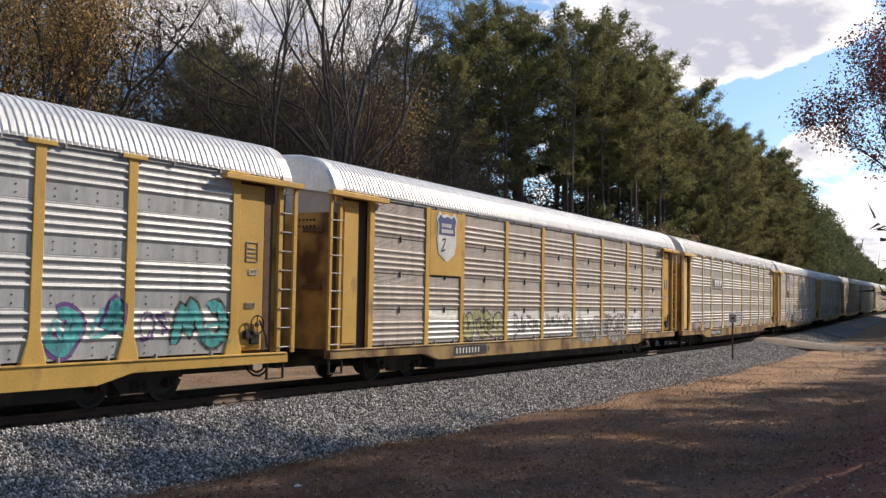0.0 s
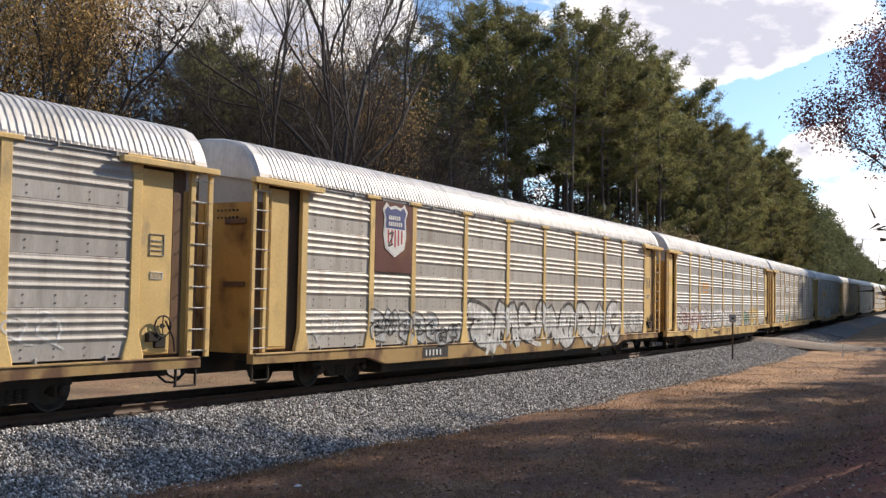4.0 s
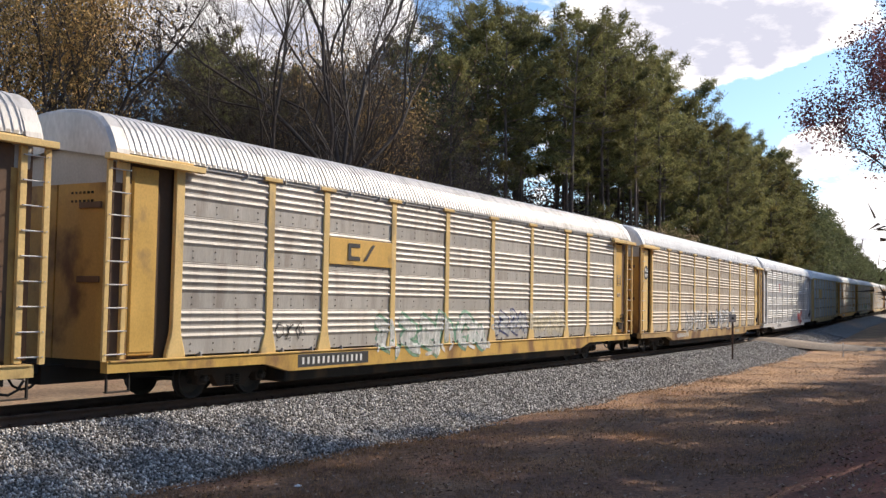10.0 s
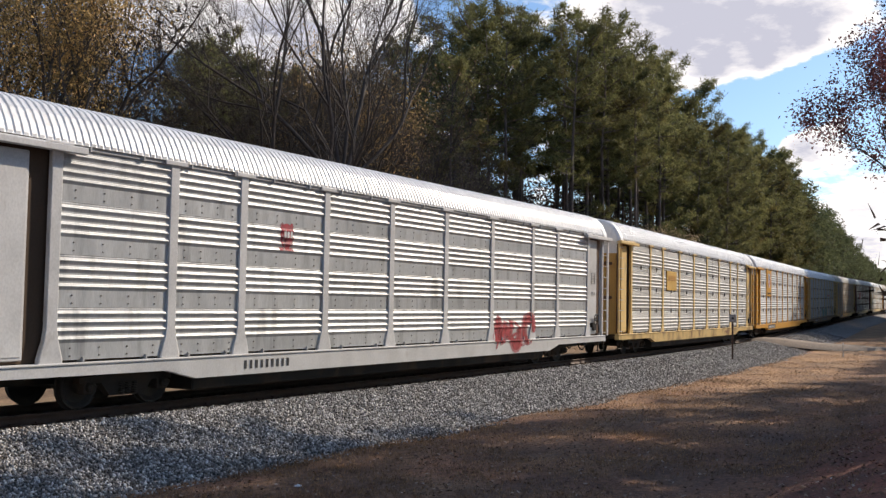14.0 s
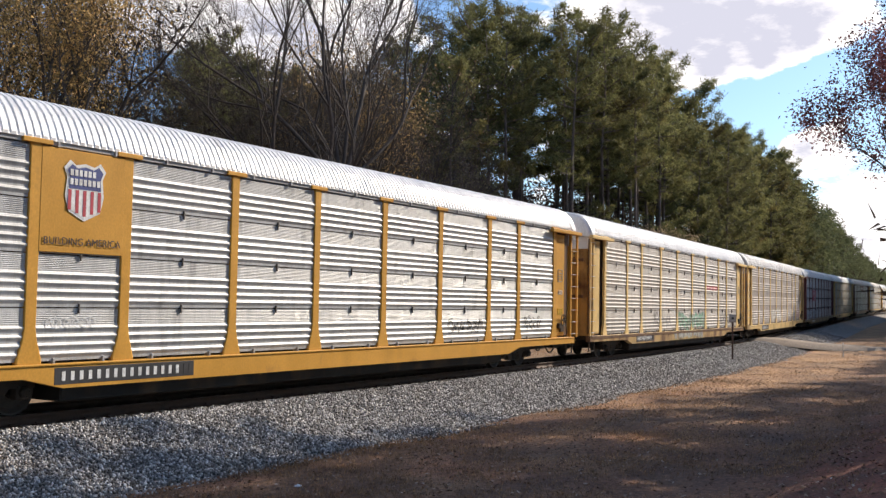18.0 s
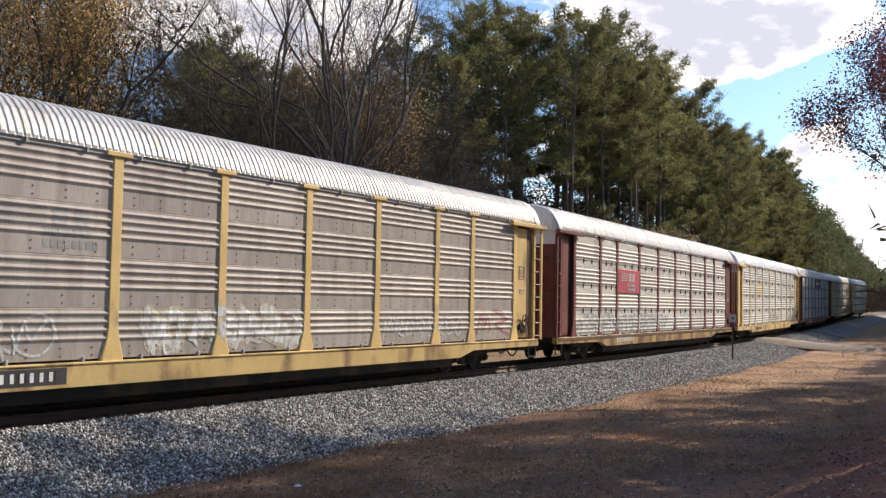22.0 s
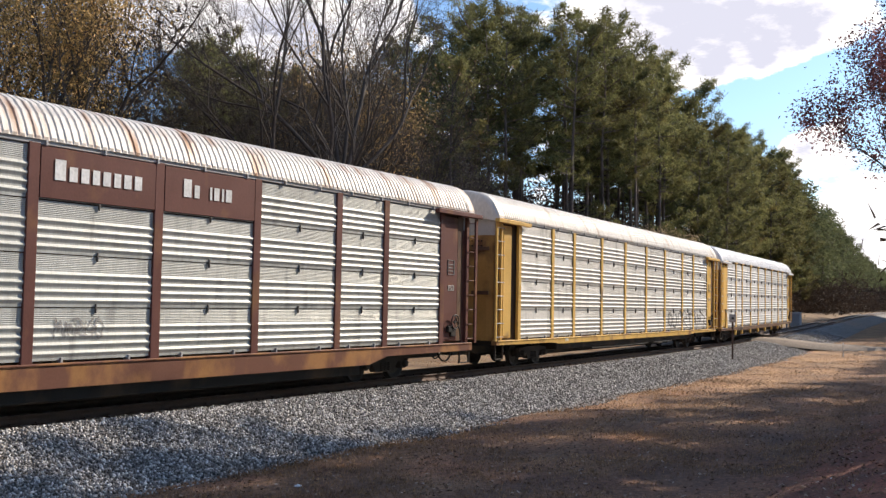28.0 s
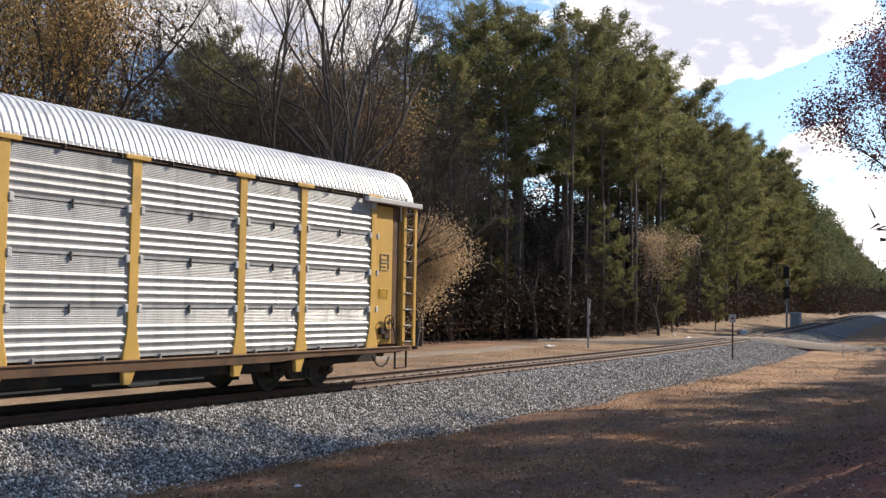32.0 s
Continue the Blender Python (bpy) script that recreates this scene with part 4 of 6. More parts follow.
def make_near_trees():
    """Trees on the camera's side: they shade the grass, the farther cars and frame the sky."""
    rnd, rng = random.Random(15), np.random.default_rng(15)
    g, ends = branchy(171, 13, 0.12, 0.8, 5, 1.0)
    red = (g, soft_mesh("red_leaves", leaves(rng, ends, 0.10, 150, 0.019), 4))
    s, o = sight(1706, 16)
    tree_thing("red_leaved_tree", "tree with dark red autumn leaves beside the railway", "tree", "", *red, M["bark"], M["leaf_red"], stand(s, o, 20, 1.3))
    s, o = sight(1765, 19)
    tree_thing("red_leaved_tree", "tree with dark red autumn leaves beside the railway", "tree", "", *red, M["bark"], M["leaf_red"], stand(s, o, 200, 1.5))
    shade = [pine_meshes(90 + i, 20, c, 3.6, dense=1.3) for i, c in enumerate((0.08, 0.2))]
    for s, o, h in shade_places():
        k, size = rnd.choice(shade), h / 20.0
        tree_thing("pine_tree", "tall pine on the near side of the railway", "tree", "pines behind the camera", *k[:2], M["bark"], M["needles"], stand(s, o, rnd.uniform(0, 360), size))


def shade_places():
    """A rank behind the camera, whose shadow ends on the ballast's foot, and a thick one beside the farther cars: places and heights."""
    out = []
    for s, o, gap in ((16, -21, -1.0), (20, -24, -1.5), (24, -20.5, -2.2), (27, -25, -1.2), (30, -22, -1.0), (37, -21, 0.3), (45, -22, 2.4), (53, -23, 4.0), 
                      (61, -24, 4.8), (65, -26, 4.8), (69, -24, 5.0), (74, -26, 5.0), (52, -30, 4.4), (22, -18.6, 2.4), (26, -18.9, 3.0), (14.5, -18.8, 4.5), (17.5, -20, 3.0), (12, -25, 1), (80, -25, 5.2)):
        h = (-4.6 - o) / 1.09 - 1.6 - gap
        tip_s, tip_o = s - 1.17 * h, o + 1.09 * h
        for grow in (1.2, 1.4, 1.6, 1.8):
            tall = h * grow
            at = tip_s + tall * SUN.x / SUN.z, tip_o + tall * SUN.y / SUN.z
            if column(*at) - 1768.5 * 0.2 * tall / (tr(*at) - EYE).length > 1660:
                break
        out.append((*at, tall))
    out += [(119 + 3.0 * k, -12.5 - 1.5 * (k % 3), 17 if 12 <= k <= 15 else 24) for k in range(30)]
    return out + [(122 + 5 * k, -18.5, 18 if 7 <= k <= 9 else 27) for k in range(18)]


def make_side_woods():
    """Woods past the view's left edge and behind the camera, which close the place."""
    rnd = random.Random(8)
    for k in range(26):
        s = -75 + 3.6 * k + rnd.uniform(-1, 1)
        for o, kinds in ((17 + 5 * (k % 3), PINES), (-21 - 4.5 * (k % 3), EDGE_PINES)):
            if o > 0 and column(s, o + 1) > -60 and s > -5:
                continue
            if o < 0 and s > 10:
                continue
            t, c, _h0 = rnd.choice(kinds)
            tree_thing("pine_tree", "tall pine in the woods around the railway", "tree", "pines along the railway", t, c, M["bark"], M["needles"], stand(s, o, rnd.uniform(0, 360), rnd.uniform(0.85, 1.05)))


make_woods()
make_side_woods()
make_broadleaf()
make_underbrush()
make_near_trees()


# ---------------------------------------------------------------- things beside the line
def make_roadside():
    steel = M["galv_dirty"]
    # small square sign on a post, on the ballast's foot
    e = new("track_sign")
    e.matrix_basis = Matrix.Translation(tr(51.0, -3.15, -0.60)) @ pose(0, 0, 0, 0, 0, -72)
    put("post", simple("sign_post", (-0.045, 0.045, -0.04, 0.04, -0.2, 2.25, 0.01)), M["sign_post"], e)
    b = put("board", simple("sign_board", (-0.17, 0.17, -0.07, -0.05, 1.95, 2.35, 0.006)), M["grey_paint"], e)
    put("mark", simple("sign_mark", (-0.055, 0.055, -0.078, -0.07, 2.09, 2.21)), M["ink_black"], b)
    tagged(e, "small grey square sign with a dark mark on a rusty post", "sign")
    # crossbuck seen from its edge
    e = new("crossing_sign")
    s, o = sight(1043, 64.0)
    e.matrix_basis = Matrix.Translation(on_ground(s, o)) @ pose(0, 0, 0, 0, 1.5, 30)
    put("post", simple("crossing_post", (-0.06, 0.06, -0.06, 0.06, -0.3, 3.15, 0.01)), M["grey_paint"], e)
    for k in (-1, 1):
        bl = put("blade", simple("crossing_blade", (-0.60, 0.60, -0.02, 0.0, -0.11, 0.11, 0.005)), M["ink_white"], e, Matrix.Translation((0, -0.07 - 0.025 * (k > 0), 2.55)) @ pose(0, 0, 0, 0, 45 * k, 0))
    put("track_count_board", simple("count_board", (-0.3, 0.3, -0.095, -0.07, 1.5, 1.85, 0.006)), M["ink_white"], e)
    tagged(e, "weathered white crossing sign seen edge-on beside the service road", "sign")
    # signal mast with two heads, and the equipment cabinet beside it
    e = new("signal_mast")
    s, o = sight(1394, 116)
    e.matrix_basis = Matrix.Translation(on_ground(s, o)) @ pose(0, 0, 0, 0, 0, 0)

    def mast(g):
        g.tube([(0, 0, -0.3), (0, 0, 7.3)], [0.10, 0.075], 10)
        g.box(-0.35, 0.35, -0.35, 0.35, -0.2, 0.18, 0.03)
    put("mast", shared("signal_mast_pole", mast, False), M["grey_paint"], e)
    for z in (4.3, 6.5):
        hd = put("signal_head", simple("signal_head", (-0.14, 0.14, -0.32, 0.32, -0.65, 0.65, 0.05)), M["black_steel"], e, (-0.2, 0, z))
        for q in (-0.38, 0.0, 0.38):
            def hood(g):
                g.tube([(-0.14, 0, 0), (-0.34, 0, 0.02)], [0.12, 0.13], 10)
            put("hood", shared("signal_hood", hood), M["black_steel"], hd, (0, 0, q))

    def ladder_side(g):
        for y in (-0.18, 0.18):
            g.tube([(0.35, y, 0), (0.25, y, 7.2)], 0.02, 4)
        for k in range(20):
            g.tube([(0.35 - 0.1 * k / 20, -0.18, 0.4 + 0.34 * k), (0.35 - 0.1 * k / 20, 0.18, 0.4 + 0.34 * k)], 0.012, 4)
    put("ladder", shared("mast_ladder", ladder_side), M["grey_paint"], e)
    tagged(e, "railway signal mast with dark signal heads and a ladder", "signal")
    e = new("equipment_cabinet")
    s, o = sight(1408, 118)
    e.matrix_basis = Matrix.Translation(on_ground(s, o)) @ pose(0, 0, 0, 0, 0, 5)
    put("body", simple("cabinet_body", (-0.5, 0.5, -0.55, 0.55, 0.15, 2.05, 0.03)), M["white_paint"], e)
    put("roof", simple("cabinet_roof", (-0.58, 0.58, -0.62, 0.62, 2.05, 2.15, 0.02)), M["white_paint"], e)
    put("door", simple("cabinet_door", (-0.52, -0.50, -0.45, 0.45, 0.25, 1.95, 0.004)), M["grey_paint"], e)
    put("base", simple("cabinet_base", (-0.55, 0.55, -0.6, 0.6, -0.3, 0.15)), M["gravel_bed"], e)
    tagged(e, "white metal signal equipment cabinet beside the track", "cabinet")
    # heaps of dark gravel by the crossing
    rnd = random.Random(4)
    for px, d, r, h in ((1335, 90, 2.4, 0.9), (1372, 98, 2.2, 0.85)):
        s, o = sight(px, d)
        g = Geo()
        rings = 9
        v = [(0, 0, h)]
        f = []
        for i in range(1, rings):
            q = i / (rings - 1)
            for k in range(26):
                a = 2 * math.pi * k / 26
                rr = r * q * (1 + 0.16 * noise.noise((math.cos(a) * 1.5, math.sin(a) * 1.5, px)))
                v.append((rr * math.cos(a), rr * math.sin(a), h * (1 - q) ** 1.15 + 0.10 * noise.noise((rr * math.cos(a) * 2, rr * math.sin(a) * 2, 2.0)) * (1 - q) - 0.25 * q))
        f += [(0, 1 + k, 1 + (k + 1) % 26) for k in range(26)]
        for i in range(rings - 2):
            for k in range(26):
                a = 1 + i * 26
                f.append((a + k, a + 26 + k, a + 26 + (k + 1) % 26, a + (k + 1) % 26))
        g.add(v, f)
        b = put("gravel_heap", g.mesh("gravel_heap", True), M["asphalt_heap"], None, Matrix.Translation(on_ground(s, o)))
        tagged(b, "dark grey heap of dumped gravel by the crossing", "gravel heap", "gravel heaps")
    # a white drum lying by the woods
    s, o = sight(1315, 95)
    g = Geo()
    g.lathe([(0.0, -0.55), (0.26, -0.55), (0.29, -0.52), (0.29, -0.18), (0.31, -0.16), (0.31, -0.12), (0.29, -0.1), (0.29, 0.52), (0.26, 0.55), (0.0, 0.55)], 16)
    tagged(put("drum", g.mesh("drum", True), M["ink_white"], None, Matrix.Translation(on_ground(s, o, 0.31)) @ pose(0, 0, 0, 0, 0, -50)), "white drum lying on its side by the woods", "drum")
    # thin marker stake
    s, o = sight(1493, 66)
    e = new("marker_stake")
    e.matrix_basis = Matrix.Translation(on_ground(s, o))
    put("stake", simple("stake", (-0.035, 0.035, -0.02, 0.02, -0.2, 0.75, 0.006)), M["grey_paint"], e)
    put("cap", simple("stake_cap", (-0.05, 0.05, -0.03, 0.03, 0.75, 0.86, 0.01)), M["ink_white"], e)
    tagged(e, "thin grey marker stake in the grass", "stake")
    # pale litter and stones along the wood's edge
    for px, d, w in ((975, 63, 0.35), (985, 64, 0.2), (1222, 82, 0.4), (1195, 84, 0.25), (505, 15.6, 0.09), (1463, 15.2, 0.035)):
        s, o = sight(px, d)
        g = Geo()
        g.add([(w * a * random.uniform(0.7, 1.1), w * b * random.uniform(0.5, 0.8), w * c * 0.35 + w * 0.2) for a, b, c in ((1, 0, 0), (0.4, 1, 0.2), (-0.6, 0.8, 0), (-1, -0.2, 0.1), (-0.2, -1, 0), (0.7, -0.7, 0.1), (0.1, 0.1, 1), (0, 0, -1))],
              [(i, (i + 1) % 6, 6) for i in range(6)] + [((i + 1) % 6, i, 7) for i in range(6)])
        tagged(put("litter", g.mesh("litter"), M["ink_white"], None, Matrix.Translation(on_ground(s, o))), "scrap of pale litter lying on the ground", "litter", "bits of litter")


M["sign_post"] = paint("rusty_post", (0.10, 0.06, 0.05))
M["asphalt_heap"] = material("dark_gravel", (0.085, 0.085, 0.09), 0.95, var=0.3, scale=2, fine=14, fine_var=0.5, bump=1.0, bump_scale=10, dist=0.08)


# ---------------------------------------------------------------- autorack cars
POSTS = (-11.85, -9.1, -7.1, -4.2, -1.4, 1.4, 4.2, 7.1, 9.1, 11.85)
PITCH, BOGIE = 28.55, 9.75
Z0, ROW = 0.98, 0.93


def sheet_profile(h, ridges, start, pitch, depth):
    prof = [(0.0, 0.0)]
    for i in range(ridges):
        a = start + i * pitch
        prof += [(a, 0.0), (a + pitch * 0.20, -depth * 0.45), (a + pitch * 0.38, -depth * 0.95), (a + pitch * 0.48, -depth), (a + pitch * 0.56, -depth * 0.8), (a + pitch * 0.70, -depth * 0.2), (a + pitch * 0.78, 0.0)]
    # fine grooves in the flat part
    top = start + ridges * pitch
    z = top
    while z < h - 0.03:
        prof += [(z, 0.0), (z + 0.007, 0.005), (z + 0.013, 0.005), (z + 0.02, 0.0)]
        z += 0.032
    prof.append((h, 0.0))
    return prof


SHEETS = {True: (ROW, 4, 0.30, 0.150, 0.030), False: (ROW - 0.022, 4, 0.05, 0.150, 0.026)}


def sheet(g, w, *shape_of):
    """A corrugated side sheet: ridges run along it."""
    prof, h = sheet_profile(*shape_of), shape_of[0]
    v = [(x, y, z) for z, y in prof for x in (0, w)]
    n = len(prof)
    f = [(2 * i, 2 * i + 1, 2 * i + 3, 2 * i + 2) for i in range(n - 1)]
    v += [(x, 0.02, z) for z in (0, h) for x in (0, w)]
    b = 2 * n
    f += [(b, b + 2, b + 3, b + 1), (0, b, b + 1, 1), (2 * n - 2, 2 * n - 1, b + 3, b + 2), (0, 2 * n - 2, b + 2, b), (1, b + 1, b + 3, 2 * n - 1)]
    g.add(v, f)


def post_mesh(style):
    def build(g):
        w = 0.115
        zf = {"flare": 1.55, "plain": 1.0, "spike": 1.55}[style]
        outline = [(-w, 4.72), (w, 4.72)]
        if style == "plain":
            outline += [(w, 0.92), (-w, 0.92)]
        else:
            wide = 0.25 if style == "flare" else 0.21
            outline += [(w, 1.55), (0.145, 1.35), (wide, 1.0), (wide, 0.93)]
            if style == "spike":
                outline += [(0.0, 0.47), (-0.17, 0.47)]
            outline += [(-wide, 0.93), (-wide, 1.0), (-0.145, 1.35), (-w, 1.55)]
        n = len(outline)
        c = 0.018
        v = [(x, -1.45, z) for x, z in outline] + [(x, -1.530, z) for x, z in outline] + [(x * 0.88, -1.541, z) for x, z in outline]
        f = [(r * n + i, r * n + (i + 1) % n, (r + 1) * n + (i + 1) % n, (r + 1) * n + i) for r in range(2) for i in range(n)]
        f.append(tuple(2 * n + i for i in range(n)))
        g.add(v, f)
        if style != "plain":
            g.box(-0.30, 0.30, -1.58, -1.46, 4.70, 4.79, 0.012)
    return shared("post_" + style, build)


def roof_mesh(style):
    """A transversely ribbed, rounded roof."""
    prof = [(0, 5.665), (0.5, 5.635), (0.9, 5.56), (1.14, 5.45), (1.34, 5.25), (1.47, 5.02), (1.545, 4.83), (1.56, 4.78)]
    prof = [(-y, z) for y, z in prof[:0:-1]] + prof

    def build(g):
        pitch = 0.155
        xs = []
        x = -13.2
        while x < 13.2:
            xs += [(x, 0.0), (x + pitch * 0.12, 0.024), (x + pitch * 0.70, 0.024), (x + pitch * 0.84, 0.0)]
            x += pitch
        xs = [(-13.38, 0.0)] + xs + [(13.38, 0.0)]
        n = len(prof)
        v = []
        for x, d in xs:
            for i, (y, z) in enumerate(prof):
                k = d if 0 < i < n - 1 else 0
                v.append((x, y * (1 + k / 1.9), z + k * (0.9 if z > 5.2 else 0.3)))
        f = [(i * n + j, i * n + j + 1, (i + 1) * n + j + 1, (i + 1) * n + j) for i in range(len(xs) - 1) for j in range(n - 1)]
        g.add(v, f)
    return shared("roof", build)


def cap_mesh():
    """The smooth rounded hood at the end of a roof."""
    prof = [(0, 5.665), (0.5, 5.635), (0.9, 5.56), (1.14, 5.45), (1.34, 5.25), (1.47, 5.02), (1.545, 4.83), (1.56, 4.74)]
    prof = [(-y, z) for y, z in prof[:0:-1]] + prof

    def build(g):
        n = len(prof)
        rings = [(0, 1.022, 0.012), (0.30, 1.022, 0.012), (0.38, 0.985, -0.02), (0.40, 0.93, -0.07), (0.40, 0.0, -0.35)]
        v = [(x, y * k, z + d) if k else (x, 0, 4.9) for x, k, d in rings for y, z in prof]
        f = [(i * n + j, (i + 1) * n + j, (i + 1) * n + j + 1, i * n + j + 1) for i in range(len(rings) - 1) for j in range(n - 1)]
        g.add(v, f)
    return shared("roof_end_cap", build)


def end_mesh(z0, z1, key):
    """The end doors, rounded in plan; they close the car's end between two heights."""
    def build(g):
        plan = [(-0.45, -1.47), (-0.16, -1.45), (-0.05, -1.36), (0.0, -1.15), (0.03, -0.6), (0.03, -0.02), (0.0, -0.02), (0.0, 0.02), (0.03, 0.02), (0.03, 0.6), (0.0, 1.15), (-0.05, 1.36), (-0.16, 1.45), (-0.45, 1.47)]
        hs = [z0, z1]
        v = [(x, y, z) for z in hs for x, y in plan]
        n = len(plan)
        f = [(j, j + 1, n + j + 1, n + j) for j in range(n - 1)] + [tuple(range(n, 2 * n)), tuple(range(n - 1, -1, -1))]
        g.add(v, f)
    return shared(key, build)


def upper_mesh():
    """The end's upper panel: it fills the roof's arch above the doors."""
    prof = [(0, 5.63), (0.5, 5.60), (0.88, 5.525), (1.11, 5.415), (1.30, 5.22), (1.43, 4.99), (1.47, 4.80), (1.46, 4.22)]
    prof = [(-y, z) for y, z in prof[:0:-1]] + prof

    def build(g):
        n = len(prof)
        rings = [(-0.35, 1.0), (-0.05, 1.0), (0.0, 0.985), (0.03, 0.93)]
        v = [(x, y * k, 4.22 + (z - 4.22) * (k * 0.5 + 0.5)) for x, k in rings for y, z in prof]
        f = [(i * n + j, i * n + j + 1, (i + 1) * n + j + 1, (i + 1) * n + j) for i in range(len(rings) - 1) for j in range(n - 1)]
        f += [tuple(range((len(rings) - 1) * n, len(rings) * n)), tuple(range(n - 1, -1, -1))]
        f += [(0, n, 2 * n, 3 * n, 4 * n - 1, 3 * n - 1, 2 * n - 1, n - 1)]
        g.add(v, f)
    return shared("end_upper", build)


def corner_mesh(w, cut):
    """The painted panel beside the ladder, a thin sheet with a raised face; some have a stepped lower half."""
    def build(g):
        g.box(0.0, w, -1.47, -1.40, 1.0, 4.56, 0.02)
        if cut:
            g.box(0.03, w - 0.02, -1.545, -1.46, 2.0, 4.50, 0.012)
            g.box(0.03, w - 0.32, -1.50, -1.46, 1.04, 1.96, 0.012)
        else:
            g.box(0.02, w - 0.05, -1.49, -1.46, 1.06, 4.38, 0.012)
    return shared("corner_panel_%d_%d" % (round(w * 100), cut), build)


def simple(key, *boxes):
    def build(g):
        for b in boxes:
            g.box(*b)
    return shared(key, build)


def truck_parts(parent, x):
    t = put("truck", simple("truck_bolster", (-0.22, 0.22, -1.0, 1.0, 0.42, 0.66, 0.03), (-0.35, 0.35, -0.3, 0.3, 0.6, 0.72, 0.02)), M["black_steel"], parent, (x, 0, 0))

    def frame_build(g):
        for s in (-1, 1):
            g.box(s * 0.89 - 0.13, s * 0.89 + 0.13, -0.10, 0.10, 0.30, 0.56, 0.02)
        v = [(-1.12, 0.60), (-0.55, 0.66), (0.55, 0.66), (1.12, 0.60), (1.12, 0.50), (0.62, 0.50), (0.40, 0.24), (-0.40, 0.24), (-0.62, 0.50), (-1.12, 0.50)]
        n = len(v)
        g.add([(a, -0.09, z) for a, z in v] + [(a, 0.09, z) for a, z in v],
              [tuple(range(n)), tuple(range(2 * n - 1, n - 1, -1))] + [(i, n + i, n + (i + 1) % n, (i + 1) % n) for i in range(n)])
        for sx in (-0.16, 0.0, 0.16):
            for r in range(5):
                g.tube([(sx, -0.11, 0.28 + r * 0.045), (sx, -0.11, 0.30 + r * 0.045)], 0.06, 8)
    me = shared("truck_side_frame", frame_build)

    def cap_build(g):
        g.lathe([(0.0, -0.04), (0.07, -0.04), (0.095, -0.01), (0.10, 0.06)], 12)
        for k in range(3):
            a = k * 2.094 + 0.5
            g.box(0.055 * math.cos(a) - 0.018, 0.055 * math.cos(a) + 0.018, -0.06, -0.035, 0.055 * math.sin(a) - 0.018, 0.055 * math.sin(a) + 0.018)
    for xx in (-0.89, 0.89):
        put("bearing_cap", shared("bearing_cap", cap_build), M["wheel"], t, (xx, -1.17, 0.425))
    for y in (-1.0, 1.0):
        put("side_frame", me, M["truck_steel"], t, (0, y, 0))

    def wheel_build(g):
        for s in (-1, 1):
            prof = [(0.0, 0.80), (0.10, 0.80), (0.12, 0.74), (0.30, 0.735), (0.38, 0.79), (0.42, 0.80), (0.425, 0.70), (0.45, 0.69), (0.45, 0.665), (0.36, 0.665), (0.30, 0.69), (0.08, 0.69)]
            g.lathe([(r, s * a) for r, a in prof], 20)
            g.lathe([(0.0, s * 1.14), (0.085, s * 1.14), (0.10, s * 1.10), (0.10, s * 0.8)], 12)
            for k in range(3):
                a = k * 2.094
                g.box(0.05 * math.cos(a) - 0.016, 0.05 * math.cos(a) + 0.016, min(s * 1.14, s * 1.17), max(s * 1.14, s * 1.17), 0.05 * math.sin(a) - 0.016, 0.05 * math.sin(a) + 0.016)
        g.lathe([(0.08, -0.7), (0.08, 0.7)], 10)
    wm = shared("wheelset", wheel_build, False)
    ws = []
    for xx in (-0.89, 0.89):
        ws.append(put("wheelset", wm, M["wheel"], t, (xx, 0, 0.425)))
    return ws


M["rivet"] = paint("grimy_rivet", (0.12, 0.105, 0.095))
M["wheel"] = material("worn_wheel_steel", (0.05, 0.042, 0.037), 0.65, 0.4, var=0.3, scale=5)


def hose_build(g):
    pts = [(0, 0, 0), (0.15, 0.02, -0.16), (0.32, 0.03, -0.27), (0.52, 0.03, -0.30), (0.70, 0.02, -0.22), (0.8, 0, -0.05)]
    g.tube(pts, 0.026, 6)


def brake_build(g):
    g.tube([(0, -0.02, 0), (0, -0.06, 0)], 0.05, 8)
    ring = [(0.2 * math.cos(a), -0.06, 0.2 * math.sin(a)) for a in np.linspace(0, 6.2832, 17)]
    g.tube(ring, 0.017, 5)
    for a in (0, 1.57, 3.14, 4.71):
        g.tube([(0, -0.05, 0), (0.19 * math.cos(a), -0.06, 0.19 * math.sin(a))], 0.012, 4)
    g.box(-0.14, 0.14, -0.01, 0.16, -0.42, -0.16, 0.02)
    g.box(-0.34, -0.08, -0.05, 0.1, -0.30, -0.12, 0.02)
    g.tube([(0.1, -0.02, 0.1), (0.3, -0.03, -0.25), (0.34, -0.03, -0.5)], 0.02, 5)


def bars(g, x0, z0, count, cw, ch, gap, y):
    for i in range(count):
        a = x0 + i * (cw + gap)
        g.box(a, a + cw, y - 0.004, y, z0, z0 + ch)


SPRAY = 0


def ribbon(g, pts, width, y):
    """A flat stroke along points of the side (x, z)."""
    pts = [Vector((a, b)) for a, b in pts]
    v, n = [], len(pts)
    for i, p in enumerate(pts):
        d = (pts[min(i + 1, n - 1)] - pts[max(i - 1, 0)])
        d = d.normalized() if d.length > 1e-6 else Vector((1, 0))
        q = Vector((-d.y, d.x)) * (width / 2) * (0.55 if i in (0, n - 1) else 1.0)
        v += [(p.x + q.x, y, p.y + q.y), (p.x - q.x, y, p.y - q.y)]
    g.add(v, [(2 * i, 2 * i + 1, 2 * i + 3, 2 * i + 2) for i in range(n - 1)])


